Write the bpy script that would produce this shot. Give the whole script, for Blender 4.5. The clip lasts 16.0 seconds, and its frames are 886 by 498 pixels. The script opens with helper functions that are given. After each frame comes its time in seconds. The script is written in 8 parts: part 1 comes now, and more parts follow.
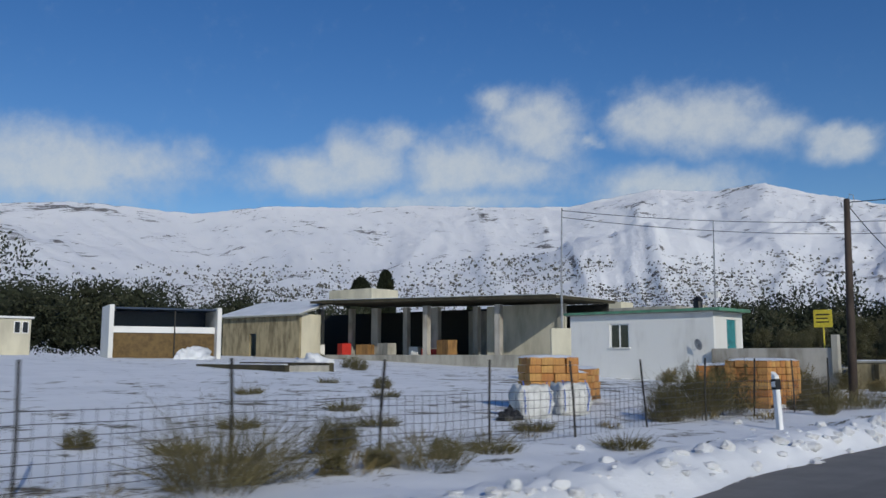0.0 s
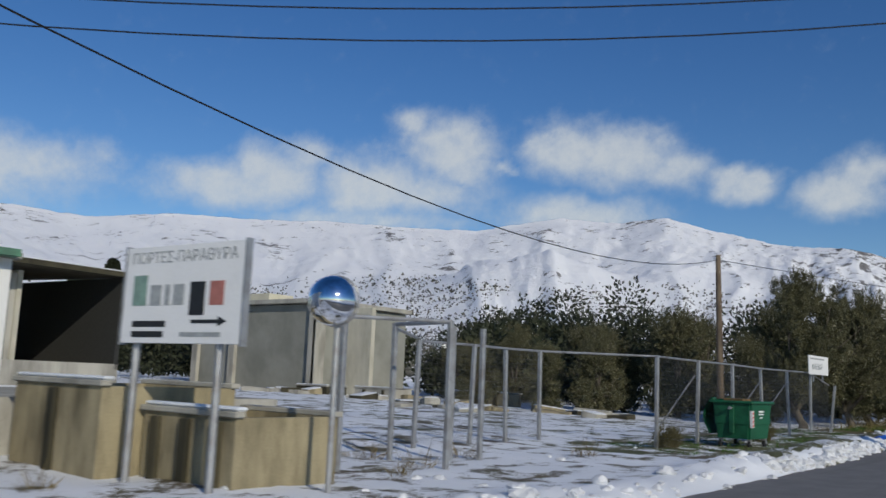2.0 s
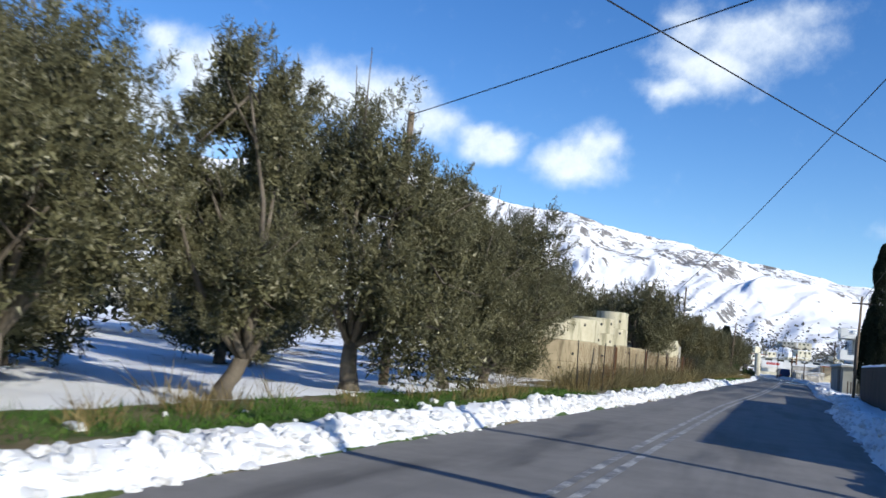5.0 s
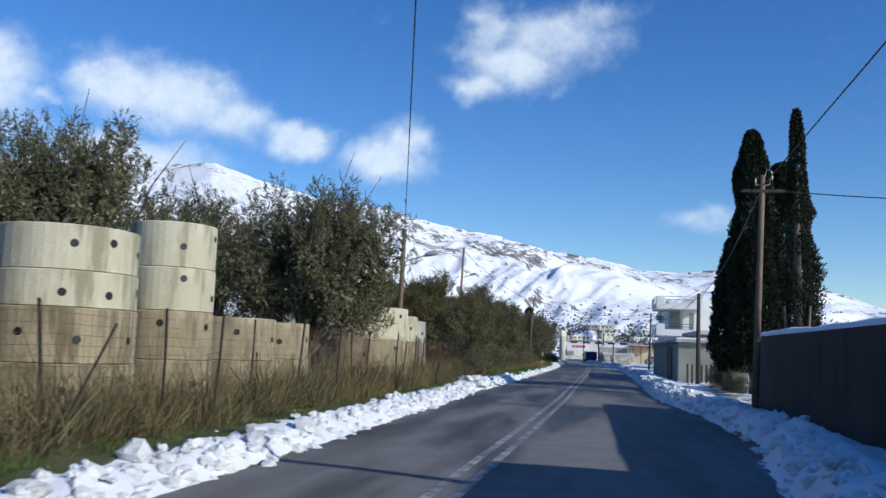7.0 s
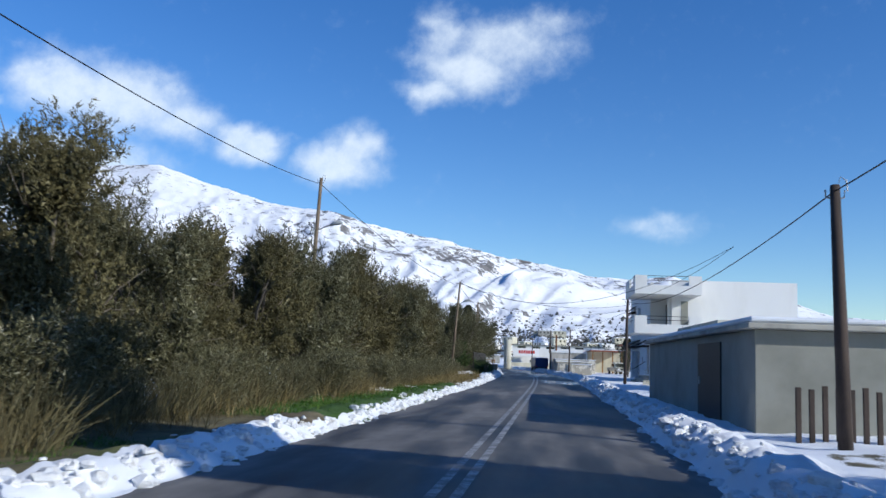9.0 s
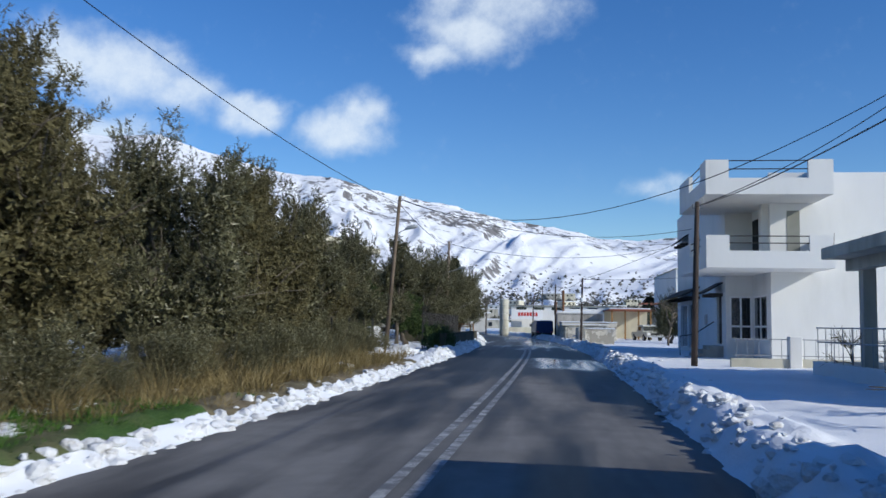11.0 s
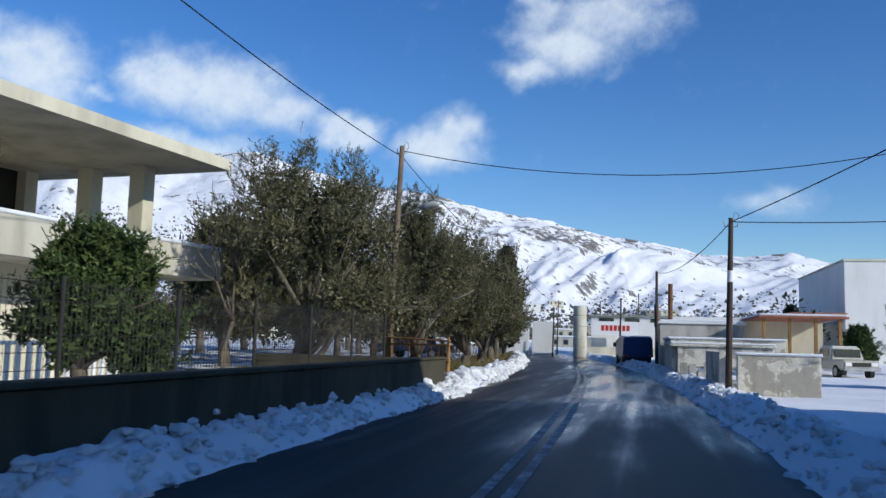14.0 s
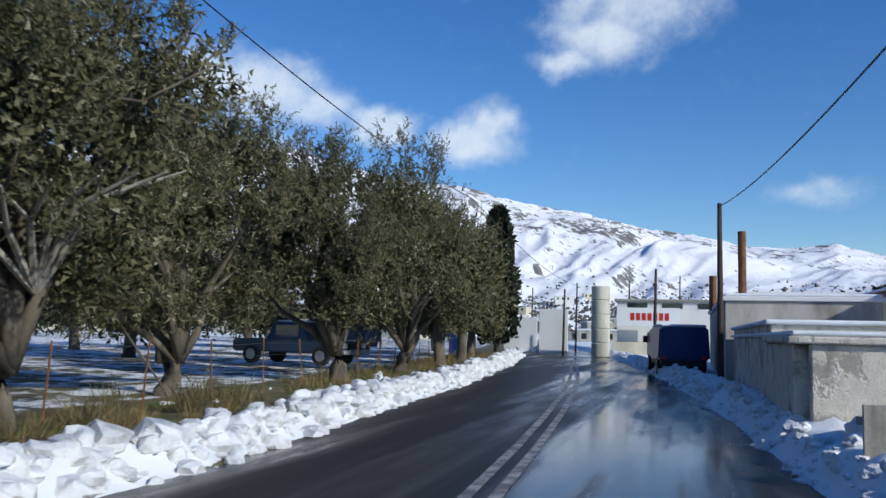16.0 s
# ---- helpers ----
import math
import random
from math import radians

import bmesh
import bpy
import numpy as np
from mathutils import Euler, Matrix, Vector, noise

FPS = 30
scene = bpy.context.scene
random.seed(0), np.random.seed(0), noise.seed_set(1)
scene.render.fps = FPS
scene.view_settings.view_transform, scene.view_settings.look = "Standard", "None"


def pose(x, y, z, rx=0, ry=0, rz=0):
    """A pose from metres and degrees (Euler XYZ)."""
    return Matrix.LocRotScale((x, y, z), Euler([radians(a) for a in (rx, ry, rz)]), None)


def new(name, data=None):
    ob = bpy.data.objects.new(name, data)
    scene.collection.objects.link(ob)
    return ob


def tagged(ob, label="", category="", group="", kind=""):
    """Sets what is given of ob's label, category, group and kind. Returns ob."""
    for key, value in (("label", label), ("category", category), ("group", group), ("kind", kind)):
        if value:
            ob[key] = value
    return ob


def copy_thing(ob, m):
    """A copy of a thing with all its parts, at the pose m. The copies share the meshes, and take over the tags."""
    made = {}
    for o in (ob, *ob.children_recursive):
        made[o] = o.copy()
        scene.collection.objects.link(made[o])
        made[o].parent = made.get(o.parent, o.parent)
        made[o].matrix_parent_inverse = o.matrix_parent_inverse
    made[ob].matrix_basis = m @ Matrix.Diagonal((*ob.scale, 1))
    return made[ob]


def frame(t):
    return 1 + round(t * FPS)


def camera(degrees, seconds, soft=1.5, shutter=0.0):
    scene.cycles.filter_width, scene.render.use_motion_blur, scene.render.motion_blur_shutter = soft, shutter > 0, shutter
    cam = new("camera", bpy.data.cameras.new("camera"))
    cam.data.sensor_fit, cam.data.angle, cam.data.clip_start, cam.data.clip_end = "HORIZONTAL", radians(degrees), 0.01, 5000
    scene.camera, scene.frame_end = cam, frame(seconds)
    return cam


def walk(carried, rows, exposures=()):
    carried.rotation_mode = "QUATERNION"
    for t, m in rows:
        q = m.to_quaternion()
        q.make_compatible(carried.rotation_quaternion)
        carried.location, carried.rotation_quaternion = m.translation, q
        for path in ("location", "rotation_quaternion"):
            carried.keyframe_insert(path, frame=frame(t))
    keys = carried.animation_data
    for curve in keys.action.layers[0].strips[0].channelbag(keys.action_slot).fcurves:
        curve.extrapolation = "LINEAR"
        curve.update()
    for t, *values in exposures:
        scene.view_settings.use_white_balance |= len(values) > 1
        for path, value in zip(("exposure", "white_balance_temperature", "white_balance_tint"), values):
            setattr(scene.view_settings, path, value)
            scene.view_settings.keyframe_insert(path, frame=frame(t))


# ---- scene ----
cam = camera(54.10, 16.0, 1.5, 0.09)
PATH = [
    (0.0, 1.066, 0.0, 1.45, 97.066, -0.076, 43.907),
    (0.5, 0.88, 7.898, 1.45, 96.701, -0.519, 44.228),
    (1.0, 0.627, 16.177, 1.45, 96.074, -0.677, 42.812),
    (1.5, 0.331, 23.918, 1.45, 97.318, -1.239, 42.137),
    (2.0, 0.051, 31.387, 1.45, 98.598, -2.269, 37.891),
    (2.5, -0.163, 38.858, 1.45, 97.124, -2.066, 33.89),
    (3.0, -0.366, 46.336, 1.45, 95.42, -1.575, 34.644),
    (3.5, -0.672, 53.76, 1.45, 96.944, 0.624, 33.706),
    (4.0, -0.837, 61.073, 1.45, 97.812, -1.273, 34.149),
    (4.5, -0.816, 69.097, 1.45, 97.674, -1.819, 26.434),
    (4.6, -0.81, 70.701, 1.45, 96.828, -3.248, 24.428),
    (7.0, -0.918, 107.49, 1.45, 96.556, -2.183, 9.075),
    (7.5, -0.873, 114.528, 1.45, 96.614, -2.642, 4.976),
    (8.0, -0.696, 122.094, 1.45, 97.255, -2.039, 3.676),
    (10.5, 0.324, 160.823, 1.45, 96.01, -2.172, 10.285),
    (11.0, 0.596, 167.316, 1.45, 94.915, -0.936, 6.618),
    (11.5, 0.769, 173.859, 1.45, 95.749, -0.512, 2.678),
    (12.0, 0.841, 180.854, 1.45, 95.869, -1.069, 3.545),
    (12.5, 0.949, 187.5, 1.45, 96.322, 0.054, 5.485),
    (13.0, 0.991, 194.008, 1.45, 95.283, 0.439, 8.511),
    (13.5, 1.063, 200.112, 1.45, 95.471, -1.054, 12.475),
    (14.0, 1.066, 205.959, 1.45, 95.937, -1.517, 12.986),
    (14.5, 0.999, 211.956, 1.45, 96.136, -1.699, 14.262),
    (15.0, 0.984, 217.836, 1.45, 96.407, -1.51, 15.604),
    (15.5, 0.853, 223.649, 1.45, 95.676, -1.759, 15.991),
    (16.0, 0.667, 229.003, 1.45, 95.547, -1.296, 15.433),
]
EXPOSURE = [(0.0, -0.62, 6350), (1.0, -0.62, 6400), (1.5, -0.55, 6550), (3.0, -0.50, 6600), (3.5, -0.18, 6450), (4.0, 0.42, 6350), (4.5, 0.50, 6500), (7.0, 0.12, 6000), (7.5, 0.20, 5950), (8.0, 0.24, 5950), (10.5, 0.05, 6050), (13.0, 0.03, 6100), (16.0, 0.0, 6050)]
walk(cam, [(t, pose(*p)) for t, *p in PATH], [(t, e, k, 6) for t, e, k in EXPOSURE])

# ---- light ----
SUN_AZ, SUN_EL = 115.0, 26.0
world = bpy.data.worlds.new("world")
scene.world = world
world.use_nodes = True
wn, wl = world.node_tree.nodes, world.node_tree.links
sky = wn.new("ShaderNodeTexSky")
sky.sky_type = "NISHITA"
sky.sun_disc = False
sky.sun_elevation, sky.sun_rotation = radians(SUN_EL), radians(SUN_AZ)
sky.altitude, sky.air_density, sky.dust_density, sky.ozone_density = 400.0, 1.0, 0.2, 3.0
tone = wn.new("ShaderNodeHueSaturation")
tone.inputs["Hue"].default_value = 0.512
tone.inputs["Saturation"].default_value = 1.27
wl.new(sky.outputs[0], tone.inputs["Color"])
wl.new(tone.outputs[0], wn["Background"].inputs[0])
wn["Background"].inputs[1].default_value = 0.125
sun_data = bpy.data.lights.new("sun", "SUN")
sun_data.energy, sun_data.angle, sun_data.color = 3.85, radians(0.6), (1.0, 0.925, 0.82)
sun = new("sun", sun_data)
TO_SUN = Vector((math.sin(radians(SUN_AZ)) * math.cos(radians(SUN_EL)), math.cos(radians(SUN_AZ)) * math.cos(radians(SUN_EL)), math.sin(radians(SUN_EL))))
sun.rotation_euler = TO_SUN.to_track_quat("Z", "Y").to_euler()
sun.location = (60, -30, 60)

# ---- materials ----
class Shade:
    """A node material built step by step."""

    def __init__(self, name, rough=0.8, metal=0.0, spec=0.3):
        self.m = bpy.data.materials.new(name)
        self.m.use_nodes = True
        self.n, self.l = self.m.node_tree.nodes, self.m.node_tree.links
        self.b = self.n["Principled BSDF"]
        self.b.inputs["Roughness"].default_value = rough
        self.b.inputs["Metallic"].default_value = metal
        self.b.inputs["Specular IOR Level"].default_value = spec
        self.co = self.n.new("ShaderNodeTexCoord").outputs["Object"]

    def link(self, a, b):
        self.l.new(a, b)

    def value(self, sock, v):
        if hasattr(v, "is_linked"):
            self.l.new(v, sock)
        else:
            sock.default_value = v

    def noise(self, scale, detail=4.0, rough=0.55, stretch=None, co=None):
        t = self.n.new("ShaderNodeTexNoise")
        t.inputs["Scale"].default_value, t.inputs["Detail"].default_value, t.inputs["Roughness"].default_value = scale, detail, rough
        src = co or self.co
        if stretch:
            mp = self.n.new("ShaderNodeMapping")
            mp.inputs["Scale"].default_value = stretch
            self.l.new(src, mp.inputs[0])
            src = mp.outputs[0]
        self.l.new(src, t.inputs["Vector"])
        return t.outputs["Fac"]

    def cells(self, scale, out="Distance", feature="F1", co=None):
        t = self.n.new("ShaderNodeTexVoronoi")
        t.feature = feature
        t.inputs["Scale"].default_value = scale
        self.l.new(co or self.co, t.inputs["Vector"])
        return t.outputs[out]

    def ramp(self, fac, lo, hi, a=0.0, b=1.0):
        r = self.n.new("ShaderNodeMapRange")
        r.interpolation_type = "SMOOTHSTEP"
        self.value(r.inputs[0], fac)
        for i, v in zip((1, 2, 3, 4), (lo, hi, a, b)):
            self.value(r.inputs[i], v)
        return r.outputs[0]

    def math(self, op, a, b=0.0):
        t = self.n.new("ShaderNodeMath")
        t.operation = op
        self.value(t.inputs[0], a)
        self.value(t.inputs[1], b)
        return t.outputs[0]

    def mix(self, fac, a, b, mode="MIX"):
        t = self.n.new("ShaderNodeMix")
        t.data_type, t.blend_type = "RGBA", mode
        self.value(t.inputs[0], fac)
        for i, v in ((6, a), (7, b)):
            if hasattr(v, "is_linked"):
                self.l.new(v, t.inputs[i])
            else:
                t.inputs[i].default_value = (*v, 1.0)
        return t.outputs[2]

    def attr(self, name):
        t = self.n.new("ShaderNodeAttribute")
        t.attribute_name = name
        return t.outputs["Fac"]

    def random(self):
        return self.n.new("ShaderNodeObjectInfo").outputs["Random"]

    def island(self):
        return self.n.new("ShaderNodeNewGeometry").outputs["Random Per Island"]

    def bump(self, height, strength=0.3, dist=0.02):
        t = self.n.new("ShaderNodeBump")
        t.inputs["Strength"].default_value, t.inputs["Distance"].default_value = strength, dist
        self.l.new(height, t.inputs["Height"])
        self.l.new(t.outputs[0], self.b.inputs["Normal"])

    def colour(self, c):
        if hasattr(c, "is_linked"):
            self.l.new(c, self.b.inputs["Base Color"])
        else:
            self.b.inputs["Base Color"].default_value = (*c, 1.0)
        return self

    def rough(self, v):
        self.value(self.b.inputs["Roughness"], v)
        return self


def worn(name, base, dark, scale=1.5, rough=0.85, grain=40.0, amount=(0.35, 0.75), bump=0.15, metal=0.0, streak=False, spec=0.3):
    """Paint, plaster, concrete or metal with stains at two scales."""
    s = Shade(name, rough, metal, spec)
    big = s.noise(scale, 5.0, 0.6, (1, 1, 0.3) if streak else None)
    fine = s.noise(grain, 4.0, 0.6)
    c = s.mix(s.ramp(big, *amount), base, dark)
    c = s.mix(s.ramp(fine, 0.3, 0.7, 0.0, 0.25), c, dark)
    s.colour(c)
    s.bump(fine, bump, 0.01)
    return s.m


def plain(name, base, rough=0.6, metal=0.0, spec=0.4):
    s = Shade(name, rough, metal, spec)
    f = s.noise(12.0, 4.0)
    s.colour(s.mix(s.ramp(f, 0.3, 0.7), base, tuple(0.75 * v for v in base)))
    return s.m


M = {}
M["white_plaster"] = worn("white_plaster", (0.74, 0.73, 0.70), (0.58, 0.57, 0.53), 0.6, streak=True, amount=(0.45, 0.95))
M["hut_plaster"] = worn("hut_plaster", (0.77, 0.77, 0.75), (0.50, 0.49, 0.46), 0.9, streak=True, amount=(0.5, 0.9))
M["cream_plaster"] = worn("cream_plaster", (0.66, 0.62, 0.48), (0.42, 0.39, 0.30), 0.7, streak=True)
M["concrete"] = worn("concrete", (0.46, 0.44, 0.38), (0.22, 0.21, 0.18), 1.1, streak=True, bump=0.3)
M["pale_concrete"] = worn("pale_concrete", (0.58, 0.55, 0.45), (0.34, 0.32, 0.25), 0.9, streak=True, bump=0.35)
M["tan_concrete"] = worn("tan_concrete", (0.40, 0.34, 0.21), (0.12, 0.10, 0.06), 2.0, streak=True, bump=0.35)
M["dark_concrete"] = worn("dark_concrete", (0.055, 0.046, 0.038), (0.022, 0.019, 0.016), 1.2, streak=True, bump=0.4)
# Moss stains on a base darkened to hold shade as well.
M["mossy_shaded_concrete"] = worn("mossy_shaded_concrete", (0.075, 0.066, 0.04), (0.028, 0.026, 0.016), 1.6, streak=True, bump=0.4)
M["stained_wall"] = worn("stained_wall", (0.52, 0.49, 0.44), (0.22, 0.20, 0.16), 1.4, streak=True, bump=0.35)
M["grey_block"] = worn("grey_block", (0.30, 0.30, 0.26), (0.20, 0.20, 0.17), 0.5, bump=0.2)
M["steel"] = worn("steel", (0.42, 0.43, 0.44), (0.26, 0.25, 0.24), 4.0, 0.5, metal=0.6, bump=0.05)
M["wire"] = plain("wire", (0.13, 0.13, 0.13), 0.6, 0.4)
M["dark_steel"] = plain("dark_steel", (0.035, 0.033, 0.03), 0.6, 0.3)
M["rust"] = worn("rust", (0.22, 0.10, 0.045), (0.09, 0.05, 0.03), 6.0, 0.9, bump=0.3)
M["cable"] = plain("cable", (0.012, 0.012, 0.013), 0.6)
M["pole_wood"] = worn("pole_wood", (0.19, 0.145, 0.10), (0.075, 0.055, 0.04), 3.0, 0.85, grain=25.0, streak=True, bump=0.4)
M["pole_dark"] = worn("pole_dark", (0.075, 0.055, 0.045), (0.03, 0.024, 0.02), 3.0, 0.85, grain=25.0, streak=True, bump=0.4)
M["grey_board"] = worn("grey_board", (0.44, 0.42, 0.36), (0.17, 0.15, 0.12), 4.0, 0.9, grain=22.0, streak=True, bump=0.4)
M["timber"] = worn("timber", (0.36, 0.20, 0.07), (0.16, 0.09, 0.04), 3.0, 0.8, grain=20.0, streak=True, bump=0.3)
M["bark"] = worn("bark", (0.16, 0.135, 0.105), (0.055, 0.045, 0.035), 5.0, 0.95, grain=18.0, streak=True, bump=0.8)
M["pale_bark"] = worn("pale_bark", (0.175, 0.148, 0.115), (0.055, 0.046, 0.036), 3.0, 0.95, grain=18.0, streak=True, bump=0.8)
M["white_paint"] = worn("white_paint", (0.80, 0.80, 0.79), (0.62, 0.62, 0.60), 3.0, 0.5, amount=(0.5, 0.9), bump=0.05)
M["sign_white"] = worn("sign_white", (0.78, 0.78, 0.77), (0.60, 0.60, 0.58), 1.5, 0.45, amount=(0.5, 0.95), bump=0.02)
M["black_paint"] = plain("black_paint", (0.015, 0.015, 0.016), 0.5)
M["grey_paint"] = plain("grey_paint", (0.36, 0.38, 0.38), 0.55)
M["sign_green"] = plain("sign_green", (0.22, 0.34, 0.28), 0.5)
M["sign_red"] = plain("sign_red", (0.42, 0.16, 0.13), 0.5)
M["red_paint"] = plain("red_paint", (0.55, 0.03, 0.02), 0.5)
M["yellow_paint"] = plain("yellow_paint", (0.72, 0.58, 0.05), 0.5)
M["teal_paint"] = worn("teal_paint", (0.05, 0.25, 0.27), (0.03, 0.15, 0.16), 3.0, 0.5)
M["green_trim"] = worn("green_trim", (0.12, 0.30, 0.19), (0.08, 0.16, 0.11), 2.0, 0.6)
M["bin_green"] = worn("bin_green", (0.015, 0.115, 0.055), (0.008, 0.06, 0.03), 3.0, 0.45, grain=15.0, bump=0.05)
M["rubber"] = plain("rubber", (0.02, 0.02, 0.02), 0.8)
M["blue_plastic"] = plain("blue_plastic", (0.02, 0.12, 0.55), 0.5)
M["blue_body"] = plain("blue_body", (0.02, 0.05, 0.16), 0.3)
M["dark_body"] = plain("dark_body", (0.03, 0.05, 0.09), 0.35)
M["pale_body"] = plain("pale_body", (0.50, 0.48, 0.40), 0.35)
M["glass"] = plain("glass", (0.02, 0.025, 0.03), 0.08, 0.0, 0.8)
# Near black, so the shade inside rooms and openings is in the colour.
M["shaded_interior"] = plain("shaded_interior", (0.03, 0.03, 0.027), 0.9)
M["awning_dark"] = worn("awning_dark", (0.06, 0.045, 0.035), (0.02, 0.017, 0.015), 5.0, 0.8)
M["roof_tile"] = worn("roof_tile", (0.36, 0.14, 0.08), (0.18, 0.07, 0.05), 2.0)
M["bag_white"] = worn("bag_white", (0.68, 0.68, 0.66), (0.45, 0.45, 0.43), 6.0, 0.7, bump=0.5)
M["mirror"] = plain("mirror", (0.9, 0.92, 0.95), 0.03, 1.0)
M["brown_chip"] = worn("brown_chip", (0.17, 0.115, 0.05), (0.09, 0.06, 0.03), 3.0, 0.95, bump=0.4)
M["cloth_brown"] = M["brown_chip"]


def brick_mat():
    s = Shade("clay_brick", 0.85)
    r = s.random()
    flute = s.noise(26.0, 2.0, 0.4, (1.0, 1.0, 0.02))
    c = s.mix(r, (0.47, 0.20, 0.06), (0.60, 0.36, 0.12))
    c = s.mix(s.ramp(s.noise(5.0), 0.35, 0.75, 0.0, 0.5), c, (0.30, 0.13, 0.06))
    c = s.mix(s.ramp(flute, 0.5, 0.62, 0.0, 0.45), c, (0.22, 0.09, 0.035))
    s.colour(c)
    s.bump(s.math("ADD", flute, s.math("MULTIPLY", s.noise(60.0), 0.3)), 0.7, 0.012)
    return s.m


def snow_mat():
    s = Shade("snow", 0.55, 0.0, 0.25)
    big, fine = s.noise(0.8, 5.0), s.noise(22.0, 5.0, 0.65)
    c = s.mix(s.ramp(big, 0.3, 0.75), (0.77, 0.79, 0.82), (0.63, 0.655, 0.69))
    c = s.mix(s.ramp(fine, 0.62, 0.8, 0.0, 0.35), c, (0.42, 0.41, 0.39))
    s.colour(c)
    s.bump(fine, 0.5, 0.03)
    return s.m


def ploughed_mat():
    """Snow thrown up by a plough, with grit and slush in it."""
    s = Shade("ploughed_snow", 0.6, 0.0, 0.22)
    big, mid, fine = s.noise(0.7, 5.0), s.noise(5.0, 6.0, 0.7), s.noise(30.0, 5.0, 0.65)
    c = s.mix(s.ramp(big, 0.3, 0.75), (0.80, 0.81, 0.82), (0.66, 0.67, 0.68))
    c = s.mix(s.ramp(mid, 0.48, 0.72, 0.0, 0.75), c, (0.44, 0.415, 0.37))
    c = s.mix(s.ramp(fine, 0.55, 0.8, 0.0, 0.5), c, (0.30, 0.28, 0.245))
    s.colour(c)
    s.bump(s.math("ADD", fine, mid), 0.6, 0.04)
    return s.m


def ground_mat():
    s = Shade("snowy_ground", 0.7, 0.0, 0.2)
    big, mid, fine = s.noise(0.35, 5.0, 0.6), s.noise(1.5, 6.0, 0.62), s.noise(24.0, 5.0, 0.65)
    track = s.noise(1.2, 4.0, 0.6, (0.7, 0.5, 1.0))
    snow = s.mix(s.ramp(big, 0.3, 0.7), (0.85, 0.865, 0.885), (0.76, 0.78, 0.805))
    snow = s.mix(s.ramp(fine, 0.64, 0.85, 0.0, 0.3), snow, (0.50, 0.49, 0.46))
    soil = s.mix(s.ramp(mid, 0.35, 0.65), (0.11, 0.085, 0.055), (0.21, 0.17, 0.10))
    grass = s.mix(s.ramp(fine, 0.35, 0.7), (0.035, 0.085, 0.012), (0.09, 0.15, 0.03))
    dirt = s.mix(s.attr("green"), soil, grass)
    cover = s.math("ADD", s.attr("snow"), s.math("MULTIPLY", s.math("ADD", s.math("ADD", s.math("MULTIPLY", mid, 0.5), s.math("MULTIPLY", track, 0.35)), s.math("MULTIPLY", fine, 0.2)), 1.8))
    mask = s.ramp(cover, 1.40, 1.50)
    s.colour(s.mix(mask, dirt, snow))
    s.bump(s.math("ADD", s.math("MULTIPLY", fine, 0.4), mid), 0.55, 0.05)
    return s.m


def road_mat():
    s = Shade("asphalt", 0.8, 0.0, 0.22)
    fine, mid = s.noise(70.0, 4.0, 0.7), s.noise(1.4, 5.0, 0.6)
    streak, track = s.noise(1.0, 5.0, 0.6, (1.6, 0.06, 1.0)), s.noise(0.8, 4.0, 0.6, (1.3, 0.035, 1.0))
    wet, puddle = s.attr("wet"), s.noise(0.9, 4.0, 0.55, (1.0, 0.16, 1.0))
    dry_c = s.mix(s.ramp(mid, 0.3, 0.7), (0.215, 0.208, 0.198), (0.172, 0.167, 0.160))
    dry_c = s.mix(s.ramp(streak, 0.5, 0.75, 0.0, 0.4), dry_c, (0.25, 0.24, 0.225))
    dry_c = s.mix(s.ramp(track, 0.52, 0.68, 0.0, 0.55), dry_c, (0.12, 0.117, 0.113))
    dry_c = s.mix(s.ramp(fine, 0.35, 0.7, 0.0, 0.3), dry_c, (0.13, 0.127, 0.123))
    w = s.ramp(s.math("ADD", s.math("MULTIPLY", wet, 1.1), s.math("MULTIPLY", puddle, 0.9)), 0.55, 0.85)
    s.colour(s.mix(w, dry_c, s.mix(s.ramp(track, 0.45, 0.65), (0.030, 0.029, 0.028), (0.058, 0.056, 0.053))))
    pool = s.ramp(s.math("ADD", s.math("MULTIPLY", wet, 0.55), s.math("ADD", s.math("MULTIPLY", puddle, 0.45), s.math("MULTIPLY", track, 0.4))), 0.80, 1.02)
    s.rough(s.math("SUBTRACT", s.ramp(w, 0.0, 1.0, 0.85, 0.5), s.math("MULTIPLY", pool, 0.40)))
    s.value(s.b.inputs["Specular IOR Level"], s.math("ADD", s.ramp(w, 0.0, 1.0, 0.22, 0.10), s.math("MULTIPLY", pool, 0.2)))
    s.bump(fine, 0.25, 0.006)
    s.link(s.ramp(pool, 0.2, 0.9, 0.25, 0.05), [n for n in s.n if n.type == "BUMP"][0].inputs["Strength"])
    return s.m


def leaf_mat(name, dark, light, tip, tips=0.12):
    s = Shade(name, 0.72, 0.0, 0.18)
    r = s.island()
    c = s.mix(s.ramp(r, 0.0, 1.0, 0.15, 0.85), dark, light)
    c = s.mix(s.ramp(r, 1.0 - tips - 0.02, 1.0 - tips + 0.02, 0.0, 0.8), c, tip)
    c = s.mix(s.ramp(s.noise(0.8, 3.0), 0.35, 0.65, 0.0, 0.5), c, dark)
    c = s.mix(s.ramp(s.noise(2.6, 3.0), 0.48, 0.68, 0.0, 0.45), c, light)
    s.colour(c)
    return s.m


